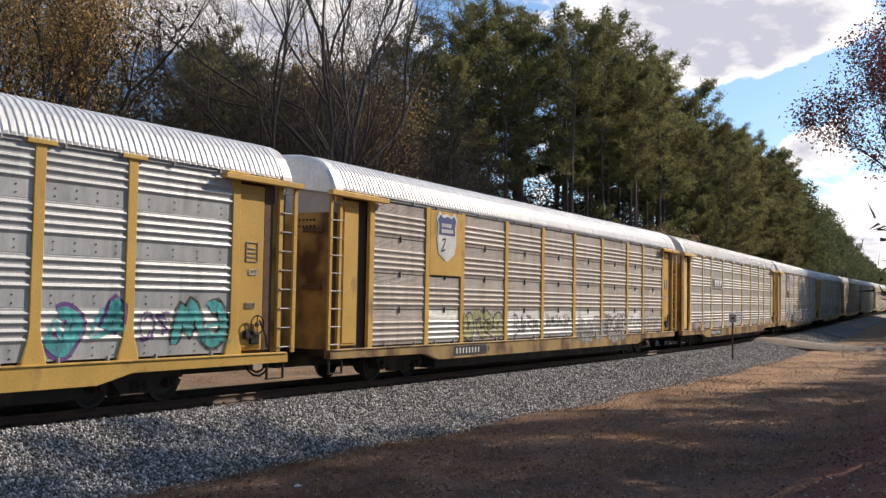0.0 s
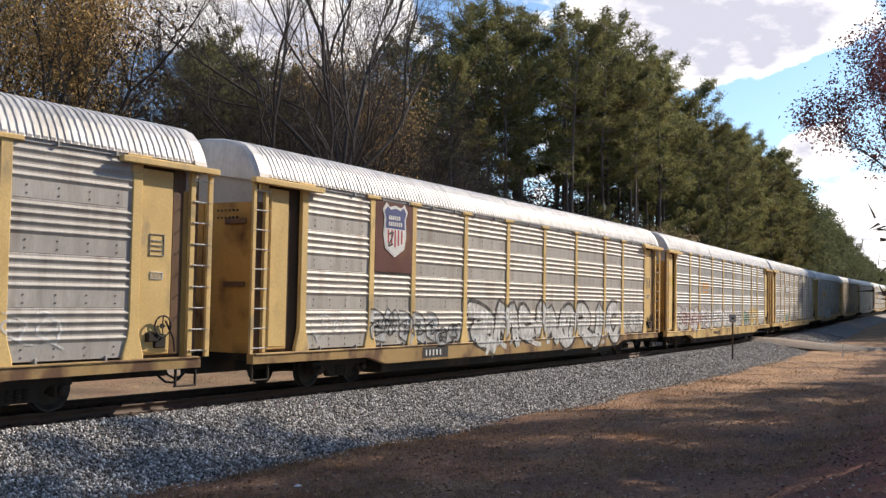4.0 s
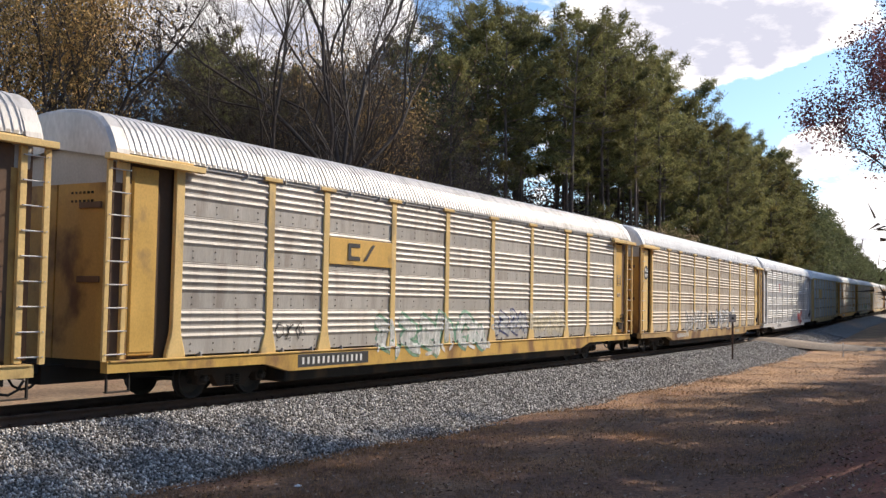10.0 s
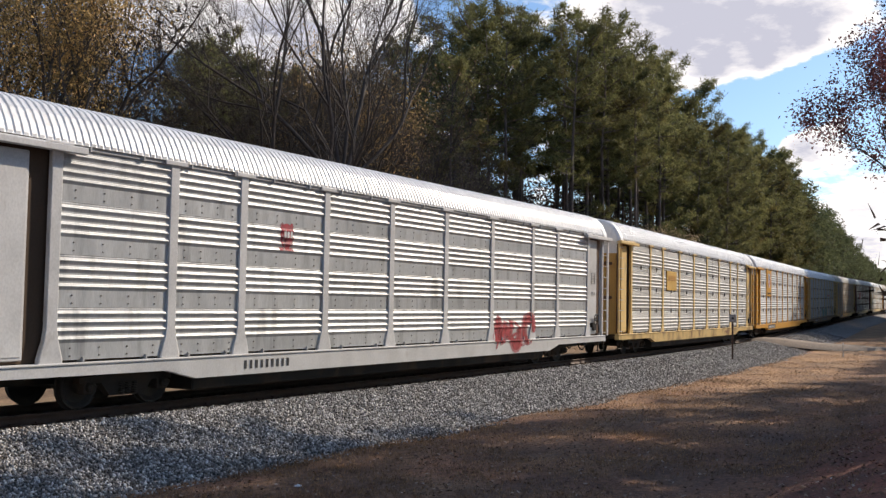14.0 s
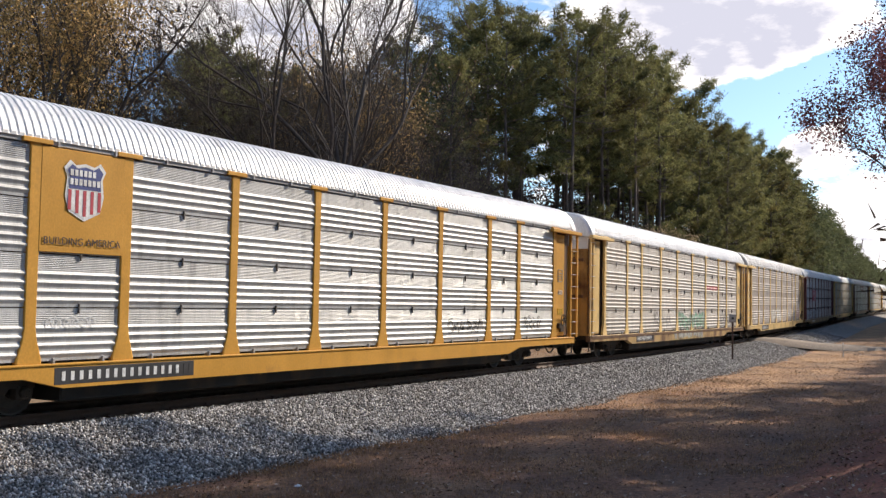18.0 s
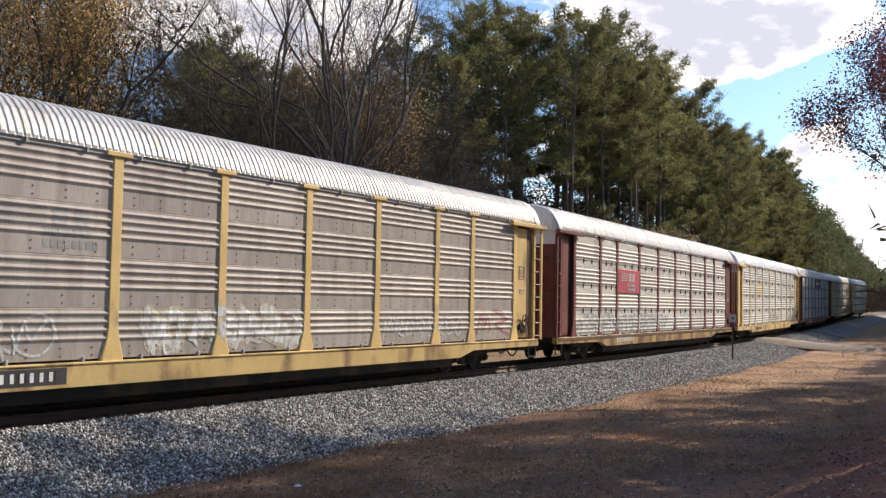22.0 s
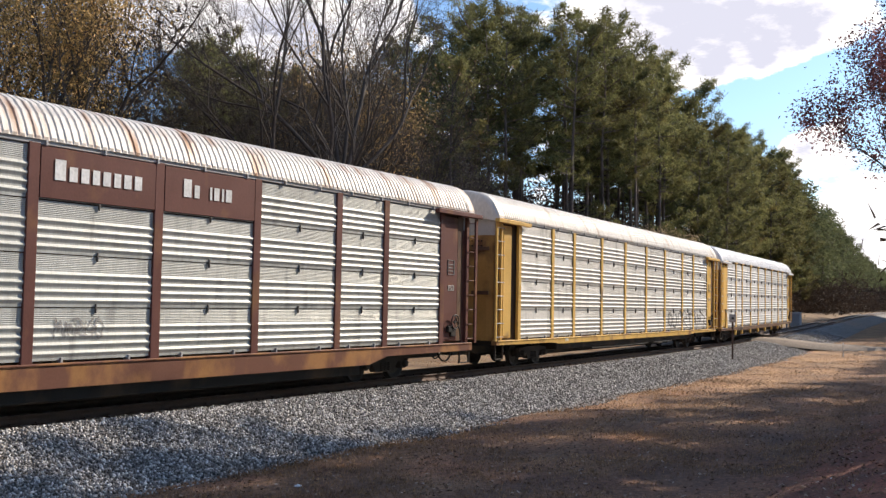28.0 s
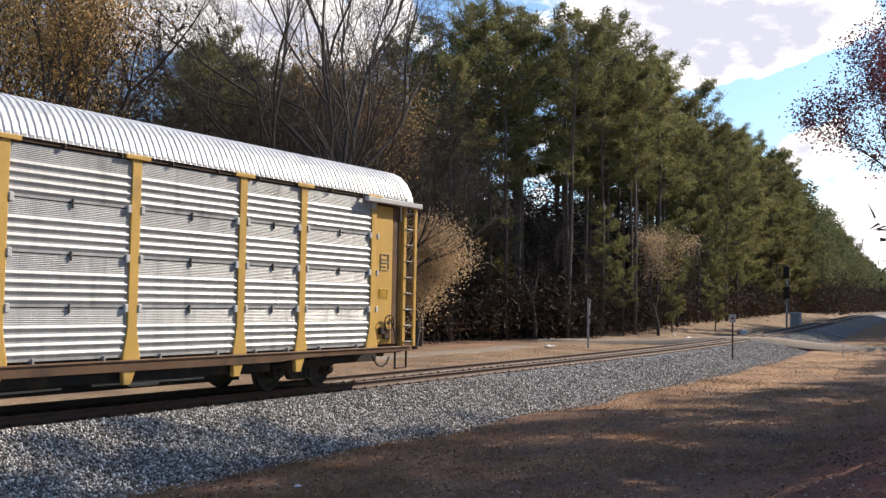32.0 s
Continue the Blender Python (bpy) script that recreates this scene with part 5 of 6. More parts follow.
def scrawl(rnd):
    """One meaningless curling stroke inside a unit cell."""
    kind = rnd.randrange(4)
    if kind == 0:
        return [(0.1, rnd.uniform(0, 0.3)), (0.3, rnd.uniform(0.7, 1)), (0.5, rnd.uniform(0.2, 0.5)), (0.7, rnd.uniform(0.7, 1)), (0.95, rnd.uniform(0, 0.4))]
    if kind == 1:
        a0, n = rnd.uniform(0, 6.28), rnd.choice((6, 7, 8))
        return [(0.5 + (0.46 - 0.03 * k) * math.cos(a0 + k * 0.95), 0.5 + (0.5 - 0.035 * k) * math.sin(a0 + k * 0.95)) for k in range(n)]
    if kind == 2:
        return [(rnd.uniform(-0.1, 0.2), 0.95), (0.55, rnd.uniform(0.75, 1.0)), (0.85, 0.6), (rnd.uniform(0.1, 0.4), 0.45), (0.75, 0.2), (1.1, rnd.uniform(0, 0.2))]
    return [(rnd.uniform(0, 1), rnd.uniform(0, 1)) for _ in range(5)]


def smooth_path(pts, steps=5):
    out, n = [], len(pts)
    for i in range(n - 1):
        p0, p1, p2, p3 = pts[max(i - 1, 0)], pts[i], pts[i + 1], pts[min(i + 2, n - 1)]
        for k in range(steps):
            t = k / steps
            out.append(tuple(0.5 * (2 * p1[c] + (p2[c] - p0[c]) * t + (2 * p0[c] - 5 * p1[c] + 4 * p2[c] - p3[c]) * t * t + (3 * p1[c] - p0[c] - 3 * p2[c] + p3[c]) * t ** 3) for c in (0, 1)))
    return out + [pts[-1]]


def side_levels(banded):
    """Heights and depths of a car's side from its sill up: (z, y) knots."""
    knots = [(0.30, -1.565), (0.894, -1.565), (0.895, -1.589), (0.935, -1.589), (0.936, -1.504)]
    for r in range(4):
        z0 = Z0 + r * ROW
        knots += [(z0 + z, -1.505 + y) for z, y in sheet_profile(*SHEETS[banded]) if y <= 0]
    return sorted(set(knots))


LEVELS = {b: side_levels(b) for b in (True, False)}
EDGES = sorted([x - 0.12 for x in POSTS] + [x + 0.12 for x in POSTS])


def cut_poly(poly, axis, value, keep_less):
    out, n = [], len(poly)
    for i in range(n):
        a, b = poly[i], poly[(i + 1) % n]
        ia, ib = (a[axis] <= value) == keep_less, (b[axis] <= value) == keep_less
        if ia:
            out.append(a)
        if ia != ib:
            t = (value - a[axis]) / (b[axis] - a[axis])
            out.append((a[0] + (b[0] - a[0]) * t, a[1] + (b[1] - a[1]) * t))
    return out


def drape(flat, banded, plain_feet):
    """Lays flat painted shapes onto the ridged sheets and the posts in front of them."""
    out, kn = Geo(), LEVELS[banded]
    zs, ys = [k[0] for k in kn], [k[1] for k in kn]
    for face in flat.f:
        lift = -1.642 - flat.v[face[0]][1]
        pieces = [[(flat.v[i][0], flat.v[i][2]) for i in face]]
        lo, hi = min(p[0] for p in pieces[0]), max(p[0] for p in pieces[0])
        for e in EDGES:
            if lo < e < hi:
                pieces = [q for p in pieces for q in (cut_poly(p, 0, e, True), cut_poly(p, 0, e, False)) if len(q) > 2]
        for p in pieces:
            cx = sum(a[0] for a in p) / len(p)
            if any(abs(cx - x) < 0.12 for x in POSTS):
                rest = cut_poly(p, 1, 0.93, False)
                if len(rest) > 2:
                    out.add([(a, -1.5435 - lift, b) for a, b in rest], [tuple(range(len(rest)))])
                continue
            z0, z1 = min(a[1] for a in p), max(a[1] for a in p)
            rest = p
            for k in range(len(zs) - 1):
                if zs[k + 1] <= z0 or len(rest) < 3:
                    continue
                low = cut_poly(rest, 1, zs[k + 1], True)
                rest = cut_poly(rest, 1, zs[k + 1], False)
                if len(low) > 2:
                    out.add([(a, float(np.interp(b, zs, ys)) - lift, b) for a, b in low], [tuple(range(len(low)))])
                if zs[k + 1] >= z1:
                    break
    return out


def graffiti(car, banded, x0, x1, z0, z1, fill, line, seed, style="block", cell=0.85, y=-1.642):
    """Spray paint: bulging shapes (block), thin scrawl (tag) or hollow outlines (throw)."""
    rnd = random.Random(seed)
    h = z1 - z0
    n = max(1, round((x1 - x0) / (h * cell)))
    w = (x1 - x0) / n
    outer, inner = Geo(), Geo()
    for i in range(n):
        gl = scrawl(rnd)
        ox, oz = x0 + i * w, z0 + rnd.uniform(-0.04, 0.04) * h
        tilt = rnd.uniform(-0.12, 0.12)
        pts = [(ox + (a + rnd.uniform(-0.08, 0.08)) * w + tilt * b * w, oz + (b + rnd.uniform(-0.06, 0.06)) * h * 0.86 + 0.07 * h) for a, b in gl]
        path = smooth_path(pts)
        dy = 0.0015 * (i % 3)
        if style == "block":
            ribbon(outer, path, 0.40 * w + 0.05, y - dy)
            ribbon(inner, path, 0.27 * w, y - 0.006 - dy)
        elif style == "throw":
            ribbon(outer, path, 0.50 * w, y - dy)
            for sgn in (-1, 1):
                edge = []
                for k, p in enumerate(path):
                    a, b = path[max(k - 1, 0)], path[min(k + 1, len(path) - 1)]
                    d = Vector((b[0] - a[0], b[1] - a[1]))
                    d = d.normalized() if d.length > 1e-6 else Vector((1, 0))
                    edge.append((p[0] - d.y * 0.25 * w * sgn, p[1] + d.x * 0.25 * w * sgn))
                ribbon(inner, edge, 0.035 + 0.02 * h, y - 0.006 - dy)
        else:
            ribbon(inner, path, 0.05 * h + 0.015, y - 0.006)
            more = smooth_path([(ox + a * w, oz + b * h) for a, b in scrawl(rnd)])
            ribbon(inner, more, 0.035 * h + 0.012, y - 0.008)
        if style == "block":
            more = smooth_path([(ox + a * w, oz + b * h * 0.9) for a, b in scrawl(rnd)])
            ribbon(inner, more, 0.10 * w, y - 0.0075 - dy)
    outer, inner = drape(outer, banded, False), drape(inner, banded, False)
    if outer.f:
        tagged(put("graffiti_backing", outer.mesh("graffiti_backing"), M["worn_" + line], car, None, line + " sprayed graffiti shapes"), kind="stuff")
    tagged(put("graffiti", inner.mesh("graffiti"), M["worn_" + fill], car, None, fill + " sprayed graffiti strokes"), kind="stuff")


def plate(car, x0, x1, z0, z1, mat, name="sign_plate", y=-1.547, label=""):
    g = Geo()
    g.box(x0, x1, y, y + 0.04, z0, z1, 0.006)
    return put(name, g.mesh(name), mat, car, None, label)


SIDE = {"banded": True}     # the kind of sheets on the car that is being painted


def shape(car, name, outline, mat, y=-1.561, label=""):
    """A flat painted shape given by its outline on the side (x, z); with no depth given it follows the ridged sheets."""
    g = Geo()
    g.add([(a, -1.642 if y is None else y, b) for a, b in outline], [tuple(range(len(outline)))])
    if y is None:
        g = drape(g, SIDE["banded"], False)
    return put(name, g.mesh(name), mat, car, None, label)


def disc(cx, cz, r, n=24, k=1.0):
    return [(cx + r * math.cos(2 * math.pi * i / n), cz + r * k * math.sin(2 * math.pi * i / n)) for i in range(n)]


def build_car(spec):
    car = new("autorack_railcar")
    tagged(car, spec["label"], "railcar", "autorack cars of the train")
    fm, pm, rm, em = M[spec["frame"]], M[spec["panel"]], M[spec["roof"]], M[spec.get("end", "end_yellow" if spec["frame"] in ("yellow", "yellow_pale") else spec["frame"])]
    sm = M[spec.get("sill", {"yellow": "sill_yellow", "yellow_pale": "sill_pale"}.get(spec["frame"], spec["frame"]))]
    om = M[spec.get("post", spec["frame"])]
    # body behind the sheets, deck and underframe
    # the wall's dark colour paints the shade between the sheets
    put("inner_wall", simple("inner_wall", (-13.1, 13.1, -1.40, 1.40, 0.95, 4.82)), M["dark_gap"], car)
    put("underframe", simple("underframe", (-13.4, 13.4, -1.38, 1.38, 0.76, 0.95), (-8.25, 8.25, -0.45, 0.45, 0.27, 0.40), (-13.9, 13.9, -0.2, 0.2, 0.45, 0.80)), M["black_steel"], car)
    low = 0.72 if spec.get("foot") == "spike" or spec.get("shallow") else 0.50

    # added black box: stands for the shade under the car, hides sunlit ground
    deep = 0.24 if low < 0.6 else 0.50
    put("belly_frame", simple("belly_frame_%d" % round(deep * 100), (-8.3, 8.3, -1.36, 1.36, deep, 0.755, 0.03)), M["black_steel"], car)

    def sill_build(g):
        up = min(0.78, low + 0.19)
        prof = [(-13.55, up + 0.02), (-9.2, up), (-8.4, low), (8.4, low), (9.2, up), (13.55, up + 0.02), (13.55, 0.92), (-13.55, 0.92)]
        n = len(prof)
        for y0, y1 in ((-1.56, -1.38), (1.38, 1.56)):
            g.add([(a, y0, b) for a, b in prof] + [(a, y1, b) for a, b in prof], [tuple(range(n)), tuple(range(2 * n - 1, n - 1, -1))] + [(i, n + i, n + (i + 1) % n, (i + 1) % n) for i in range(n)])
    put("side_sill", shared("side_sill_%d" % round(low * 100), sill_build), sm, car)
    put("base_rail", simple("base_rail", (-13.5, 13.5, -1.585, -1.38, 0.895, 0.935, 0.01), (-13.5, 13.5, 1.38, 1.585, 0.895, 0.935, 0.01)), sm, car)
    if spec.get("dark_rail"):
        put("rub_rail", simple("rub_rail", (-13.4, 13.4, -1.578, -1.50, 0.80, 0.93, 0.01)), M["sill_brown"], car, None, "dark brown grimy side rail")

    for a, b in zip(POSTS, POSTS[1:]):
        for q in (0.25, 0.78):
            put("sheet_tab", simple("sheet_tab", (-0.025, 0.025, -1.545, -1.40, 0.93, 1.03, 0.008)), M["grey_paint"], car, (a + (b - a) * q, 0, 0))
    # sheets
    banded = spec["type"] == "banded"
    for i, (a, b) in enumerate(zip(POSTS, POSTS[1:])):
        w = b - a - 0.2
        for r in range(4):
            if banded:
                me = shared("band_sheet_%d" % round(w * 100), lambda g: sheet(g, w, *SHEETS[True]))
            else:
                me = shared("side_sheet_%d" % round(w * 100), lambda g: sheet(g, w, *SHEETS[False]))
            m = pm
            for (bi, ri), other in spec.get("sheets", {}).items():
                if (bi, ri) == (i, r):
                    m = M[other]
            put("side_panel", me, m, car, (a + 0.1, -1.50, Z0 + r * ROW))
            for q in (spec.get("latches", (0.5,)) if not banded and r else ()):
                put("latch", simple("latch", (-0.014, 0.014, -0.035, 0.0, -0.10, 0.07, 0.006), (-0.03, 0.03, -0.04, -0.02, -0.015, 0.015)), M["rivet"], car, (a + 0.1 + w * q, -1.50, Z0 + r * ROW - 0.01))
    if banded:
        def rivets(g):
            for a, b in zip(POSTS, POSTS[1:]):
                w = b - a - 0.2
                for k in range(4):
                    for r in range(4):
                        for q in (0.07, 0.21):
                            x, z = a + 0.1 + (k + 0.5) * w / 4, Z0 + r * ROW + q
                            g.box(x - 0.014, x + 0.014, -1.511, -1.498, z - 0.012, z + 0.012)
        tagged(put("rivets", shared("rivets", rivets), M["rivet"], car), kind="stuff")
    foot = spec.get("foot", "flare")
    for x in POSTS:
        put("post", post_mesh("flare" if foot == "spike" and abs(x) > 11 else foot), om, car, (x, 0, 0))

    def rail_build(g):
        g.box(-12.0, 12.0, -1.53, -1.40, 4.70, 4.80, 0.01)
        for a in np.arange(-11.2, 11.5, 1.25):
            g.box(a, a + 0.04, -1.57, -1.50, 4.69, 4.78)
    put("top_rail", shared("top_rail", rail_build), M[spec.get("rail", "grey_paint")], car)

    def far_build(g):
        g.box(-11.9, 11.9, 1.40, 1.50, 0.98, 4.70)
        for k in range(26):
            z = 1.02 + k * 0.142
            g.add([(-11.9, 1.50, z), (11.9, 1.50, z), (11.9, 1.54, z + 0.05), (-11.9, 1.54, z + 0.05), (11.9, 1.50, z + 0.1), (-11.9, 1.50, z + 0.1)], [(0, 1, 2, 3), (3, 2, 4, 5)])
        g.box(-13.5, -11.9, 1.38, 1.46, 0.98, 4.60)
        g.box(11.9, 13.5, 1.38, 1.46, 0.98, 4.60)
        for x in POSTS:
            g.box(x - 0.11, x + 0.11, 1.50, 1.62, 0.93, 4.75)
    put("far_side_wall", shared("far_side_wall", far_build), pm, car)
    put("roof", roof_mesh("a"), rm, car)
    for sx in (-1, 1):
        flip = Matrix.Diagonal((sx, 1, 1, 1))
        turn = Matrix.Identity(4) if sx > 0 else pose(0, 0, 0, 0, 0, 180)
        put("roof_end_cap", cap_mesh(), M[spec.get("cap", spec["roof"])], car, turn @ Matrix.Translation((13.22, 0, 0)))
        ed = put("end_door", end_mesh(0.93, 4.22, "end_door"), em, car, turn @ Matrix.Translation((13.5, 0, 0)))
        put("upper_panel", upper_mesh(), M[spec.get("upper", "grey_paint")], car, turn @ Matrix.Translation((13.46, 0, 0)))
        for z in (2.42, 3.80):
            put("door_slot", simple("door_slot", (0.0, 0.045, -0.30, 0.30, -0.06, 0.06, 0.01)), M["sill_brown"], ed, (0.02, -0.95 * sx, z))
        cut = spec.get("cut", False) and sx < 0
        x0, cw = (11.97, 0.82) if sx > 0 else ((-13.02, 1.04) if cut else (-13.02, 0.66))
        put("corner_panel", corner_mesh(cw, cut), fm, car, (x0, 0, 0))
        # brown colour stands in for the shade behind ladder and corner panel
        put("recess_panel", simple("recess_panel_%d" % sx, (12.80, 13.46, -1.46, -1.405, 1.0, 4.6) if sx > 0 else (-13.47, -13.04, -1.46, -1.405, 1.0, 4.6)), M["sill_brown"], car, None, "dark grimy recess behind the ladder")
        # ladder with its rungs
        lx = 13.18 if sx > 0 else -13.68
        lad = put("ladder", simple("ladder_stiles", (0.0, 0.13, -1.545, -1.46, 0.95, 4.60, 0.008), (0.46, 0.52, -1.545, -1.60, 0.95, 4.60, 0.008)) if sx > 0 else
                  simple("ladder_stiles_head", (0.0, 0.045, -1.545, -1.60, 0.95, 4.60, 0.008), (0.42, 0.53, -1.545, -1.46, 0.95, 4.60, 0.008)), om, car, (lx, 0, 0))

        def rung_build(g):
            g.tube([(0.03, -1.62, 0), (0.03, -1.565, 0), (0.49, -1.565, 0), (0.49, -1.62, 0)], 0.013, 5)
        for k in range(9):
            put("rung", shared("rung", rung_build), M["white_paint"] if spec.get("pale_rungs", True) else om, lad, (0, 0, 1.05 + k * 0.425))

        def beam_build(g):
            g.box(0.0, 2.45, -1.72, -1.58, 4.60, 4.72, 0.012)
            g.box(0.3, 2.2, -1.58, -1.40, 4.66, 4.76, 0.01)
            g.box(0.35, 0.55, -1.565, -1.50, 4.44, 4.60, 0.01)
        put("ladder_bracket", shared("ladder_bracket", beam_build), M[spec.get("beam", spec.get("post", spec["frame"]))], car, (11.35 if sx > 0 else -13.8, 0, 0))
        put("coupler", simple("coupler", (0, 0.42, -0.12, 0.12, 0.62, 0.86, 0.04), (0.30, 0.46, -0.22, 0.16, 0.56, 0.92, 0.05)), M["black_steel"], car, turn @ Matrix.Translation((13.85, 0, 0)))
        put("air_hose", shared("air_hose", hose_build, True), M["hose"], car, turn @ Matrix.Translation((13.3, -0.5, 0.62)))
        put("step", simple("step", (0, 0.03, -1.5, -1.45, 0.36, 0.86), (0.52, 0.55, -1.5, -1.45, 0.36, 0.86), (0, 0.55, -1.5, -1.42, 0.34, 0.37, 0.008)), M["truck_steel"], car, (12.95 if sx > 0 else -13.5, 0, 0))
    put("hand_brake", shared("hand_brake", brake_build), M["black_steel"], car, (12.5, -1.54, 1.55))
    wheels = truck_parts(car, -BOGIE) + truck_parts(car, BOGIE)
    def pipe_build(g):
        g.tube([(-4.2, -1.15, 0.44), (-1.0, -1.15, 0.42), (3.0, -1.12, 0.44)], 0.02, 5)
        g.tube([(3.6, -1.2, 0.47), (6.4, -1.2, 0.46)], 0.024, 5)
    put("brake_pipe", shared("brake_pipe", pipe_build), M["grey_paint"], car)

    def tank_build(g):
        g.tube([(4.6, -1.0, 0.5), (4.66, -1.0, 0.5), (5.3, -1.0, 0.5), (5.36, -1.0, 0.5)], [0.08, 0.14, 0.14, 0.08], 12)
        g.box(4.75, 5.2, -1.2, -1.0, 0.60, 0.72, 0.02)
    put("air_tank", shared("air_tank", tank_build), M["grey_paint"], car)
    # placards and marks common to all cars
    for i, (x, z, w, h, m) in enumerate(spec.get("placards", ((12.20, 2.9, 0.36, 0.42, "ink_grey"), (12.24, 2.45, 0.3, 0.14, "ink_white")))):
        put("placard", frame_plate(w, h), M[m], car, (x, -1.50 if not spec.get("cut") or x > 0 else -1.51, z))
    for x, z, n, cw, ch, m in spec.get("marks", ((-6.6, 0.62, 9, 0.10, 0.20, "ink_black"),)):
        g = Geo()
        bars(g, x, z, n, cw * 0.62, ch * 0.9, cw * 0.83, -1.565)
        tagged(put("reporting_mark", g.mesh("reporting_mark"), M[m], car), kind="stuff")
    g = Geo()
    for q, (zz, nn) in enumerate(((4.02, 6), (3.86, 6))):
        for k in range(nn):
            a = -1.0 + k * 0.11
            g.box(-13.538, -13.52, a, a + 0.05, zz, zz + 0.045)
    tagged(put("end_stencil", g.mesh("end_stencil"), M["worn_black"], car), kind="stuff")
    if foot == "spike":
        for x in POSTS:
            for r in range(1, 4):
                for sx in (-1, 1):
                    put("clip", simple("panel_clip", (-0.045, 0.045, -1.56, -1.50, -0.09, 0.06, 0.012)), M["white_paint"], car, (x + 0.16 * sx, 0, Z0 + r * ROW), "pale worn panel clip")
    for args in spec.get("graffiti", ()):
        graffiti(car, banded, *args)
    SIDE["banded"] = banded
    if "extra" in spec:
        spec["extra"](car)
    return car, wheels


def frame_plate(w, h):
    def build(g):
        for a, b, c, d in ((0, w, 0, 0.013), (0, w, h - 0.013, h), (0, 0.013, 0, h), (w - 0.013, w, 0, h)):
            g.box(a, b, -0.008, 0.01, c, d)
        for k in range(3):
            g.box(w * 0.15, w * 0.85, -0.008, 0.01, h * (0.22 + 0.22 * k), h * (0.27 + 0.22 * k))
    return shared("placard_%d_%d" % (round(w * 100), round(h * 100)), build)


# ---- painted signs: plain shapes in their colours
def block_marks(car, x0, x1, z0, z1, n, ink, y=-1.560, slant=0.12):
    """Letters that stay plain blocks: n slanted bars side by side."""
    w = (x1 - x0) / n
    for i in range(n):
        a = x0 + i * w
        d = slant * (z1 - z0)
        shape(car, "painted_mark", [(a + 0.06 * w, z0), (a + 0.74 * w, z0), (a + 0.74 * w + d, z1), (a + 0.06 * w + d, z1)], M["ink_" + ink], y)


def lettering(car, text, x, z, size, ink, y=-1.565):
    cu = bpy.data.curves.new("lettering", "FONT")
    cu.body, cu.size, cu.extrude, cu.align_x = text, size, 0.002, "CENTER"
    tmp = bpy.data.objects.new("tmp", cu)
    scene.collection.objects.link(tmp)
    me = bpy.data.meshes.new_from_object(tmp.evaluated_get(bpy.context.evaluated_depsgraph_get()))
    bpy.data.objects.remove(tmp)
    me.materials.clear()
    me.materials.append(None)
    return put("lettering", me, M["ink_" + ink], car, Matrix.Translation((x, y, z)) @ pose(0, 0, 0, 90, 0, 0))


def shield(cx, cz, w, h):
    """The outline of a heraldic shield."""
    half = [(0, 0.46), (0.22, 0.42), (0.36, 0.5), (0.5, 0.36), (0.42, 0.22), (0.46, -0.1), (0.38, -0.36), (0.15, -0.46), (0, -0.52)]
    pts = half + [(-a, b) for a, b in half[-2:0:-1]]
    return [(cx + a * w, cz + b * h) for a, b in pts]


def upper_shield(cx, cz, w, h):
    half = [(0, 0.44), (0.21, 0.40), (0.35, 0.47), (0.47, 0.36), (0.40, 0.22), (0.42, 0.02)]
    pts = half + [(-a, b) for a, b in half[:0:-1]]
    return [(cx + a * w, cz + b * h) for a, b in pts]


def shield_sign(base, lower, stripes=False, text=False):
    def build(car):
        plate(car, -9.0, -7.2, 2.86, 4.68, M[base], label="painted steel sign plate")
        k = 0.86 if text else 1.14
        shape(car, "emblem_border", shield(-8.1, 3.98, 1.06 * k, 1.22 * k), M["ink_white"], -1.560)
        shape(car, "emblem_lower", shield(-8.1, 3.98, 0.96 * k, 1.12 * k), M[lower], -1.565)
        shape(car, "emblem_upper", upper_shield(-8.1, 3.98, 0.96 * k, 1.12 * k), M["ink_blue"], -1.569)
        for k, z in enumerate((4.23, 4.07)):
            g = Geo()
            bars(g, -8.1 - 0.33, z, 6 + k, 0.066, 0.11, 0.03, -1.573)
            tagged(put("emblem_mark", g.mesh("emblem_mark"), M["ink_white"], car), kind="stuff")
        if stripes:
            for k in range(5):
                shape(car, "emblem_stripe", [(-8.1 - 0.36 + k * 0.16, 3.52 + 0.05 * abs(k - 2)), (-8.1 - 0.29 + k * 0.16, 3.52 + 0.05 * abs(k - 2)), (-8.1 - 0.29 + k * 0.16, 3.98), (-8.1 - 0.36 + k * 0.16, 3.98)], M["ink_crimson"], -1.569)
        if text:
            lettering(car, "BUILDING AMERICA", -8.1, 3.0, 0.185, "black")
        else:
            ribbon_mark(car, [(-8.4, 3.85), (-8.2, 3.9), (-8.3, 3.7), (-8.42, 3.55), (-8.2, 3.6)], "black", -1.571)
    return build


def ribbon_mark(car, pts, ink, y, width=0.05, name="painted_mark"):
    g = Geo()
    ribbon(g, smooth_path(pts), width, y)
    put(name, g.mesh(name), M["ink_" + ink], car)


def black_plate_sign(car):
    plate(car, -6.9, -4.4, 3.12, 3.70, M["ink_pale"], label="pale name board")
    shape(car, "painted_band", [(-6.8, 3.2), (-4.5, 3.2), (-4.5, 3.62), (-6.8, 3.62)], M["ink_black"], -1.553)
    block_marks(car, -6.5, -4.7, 3.24, 3.58, 3, "white", -1.557, 0.35)
    for x in (-6.45, -5.85, -5.2):
        shape(car, "painted_bar", [(x - 0.1, 3.44), (x + 0.5, 3.44), (x + 0.53, 3.58), (x - 0.07, 3.58)], M["ink_white"], -1.559)


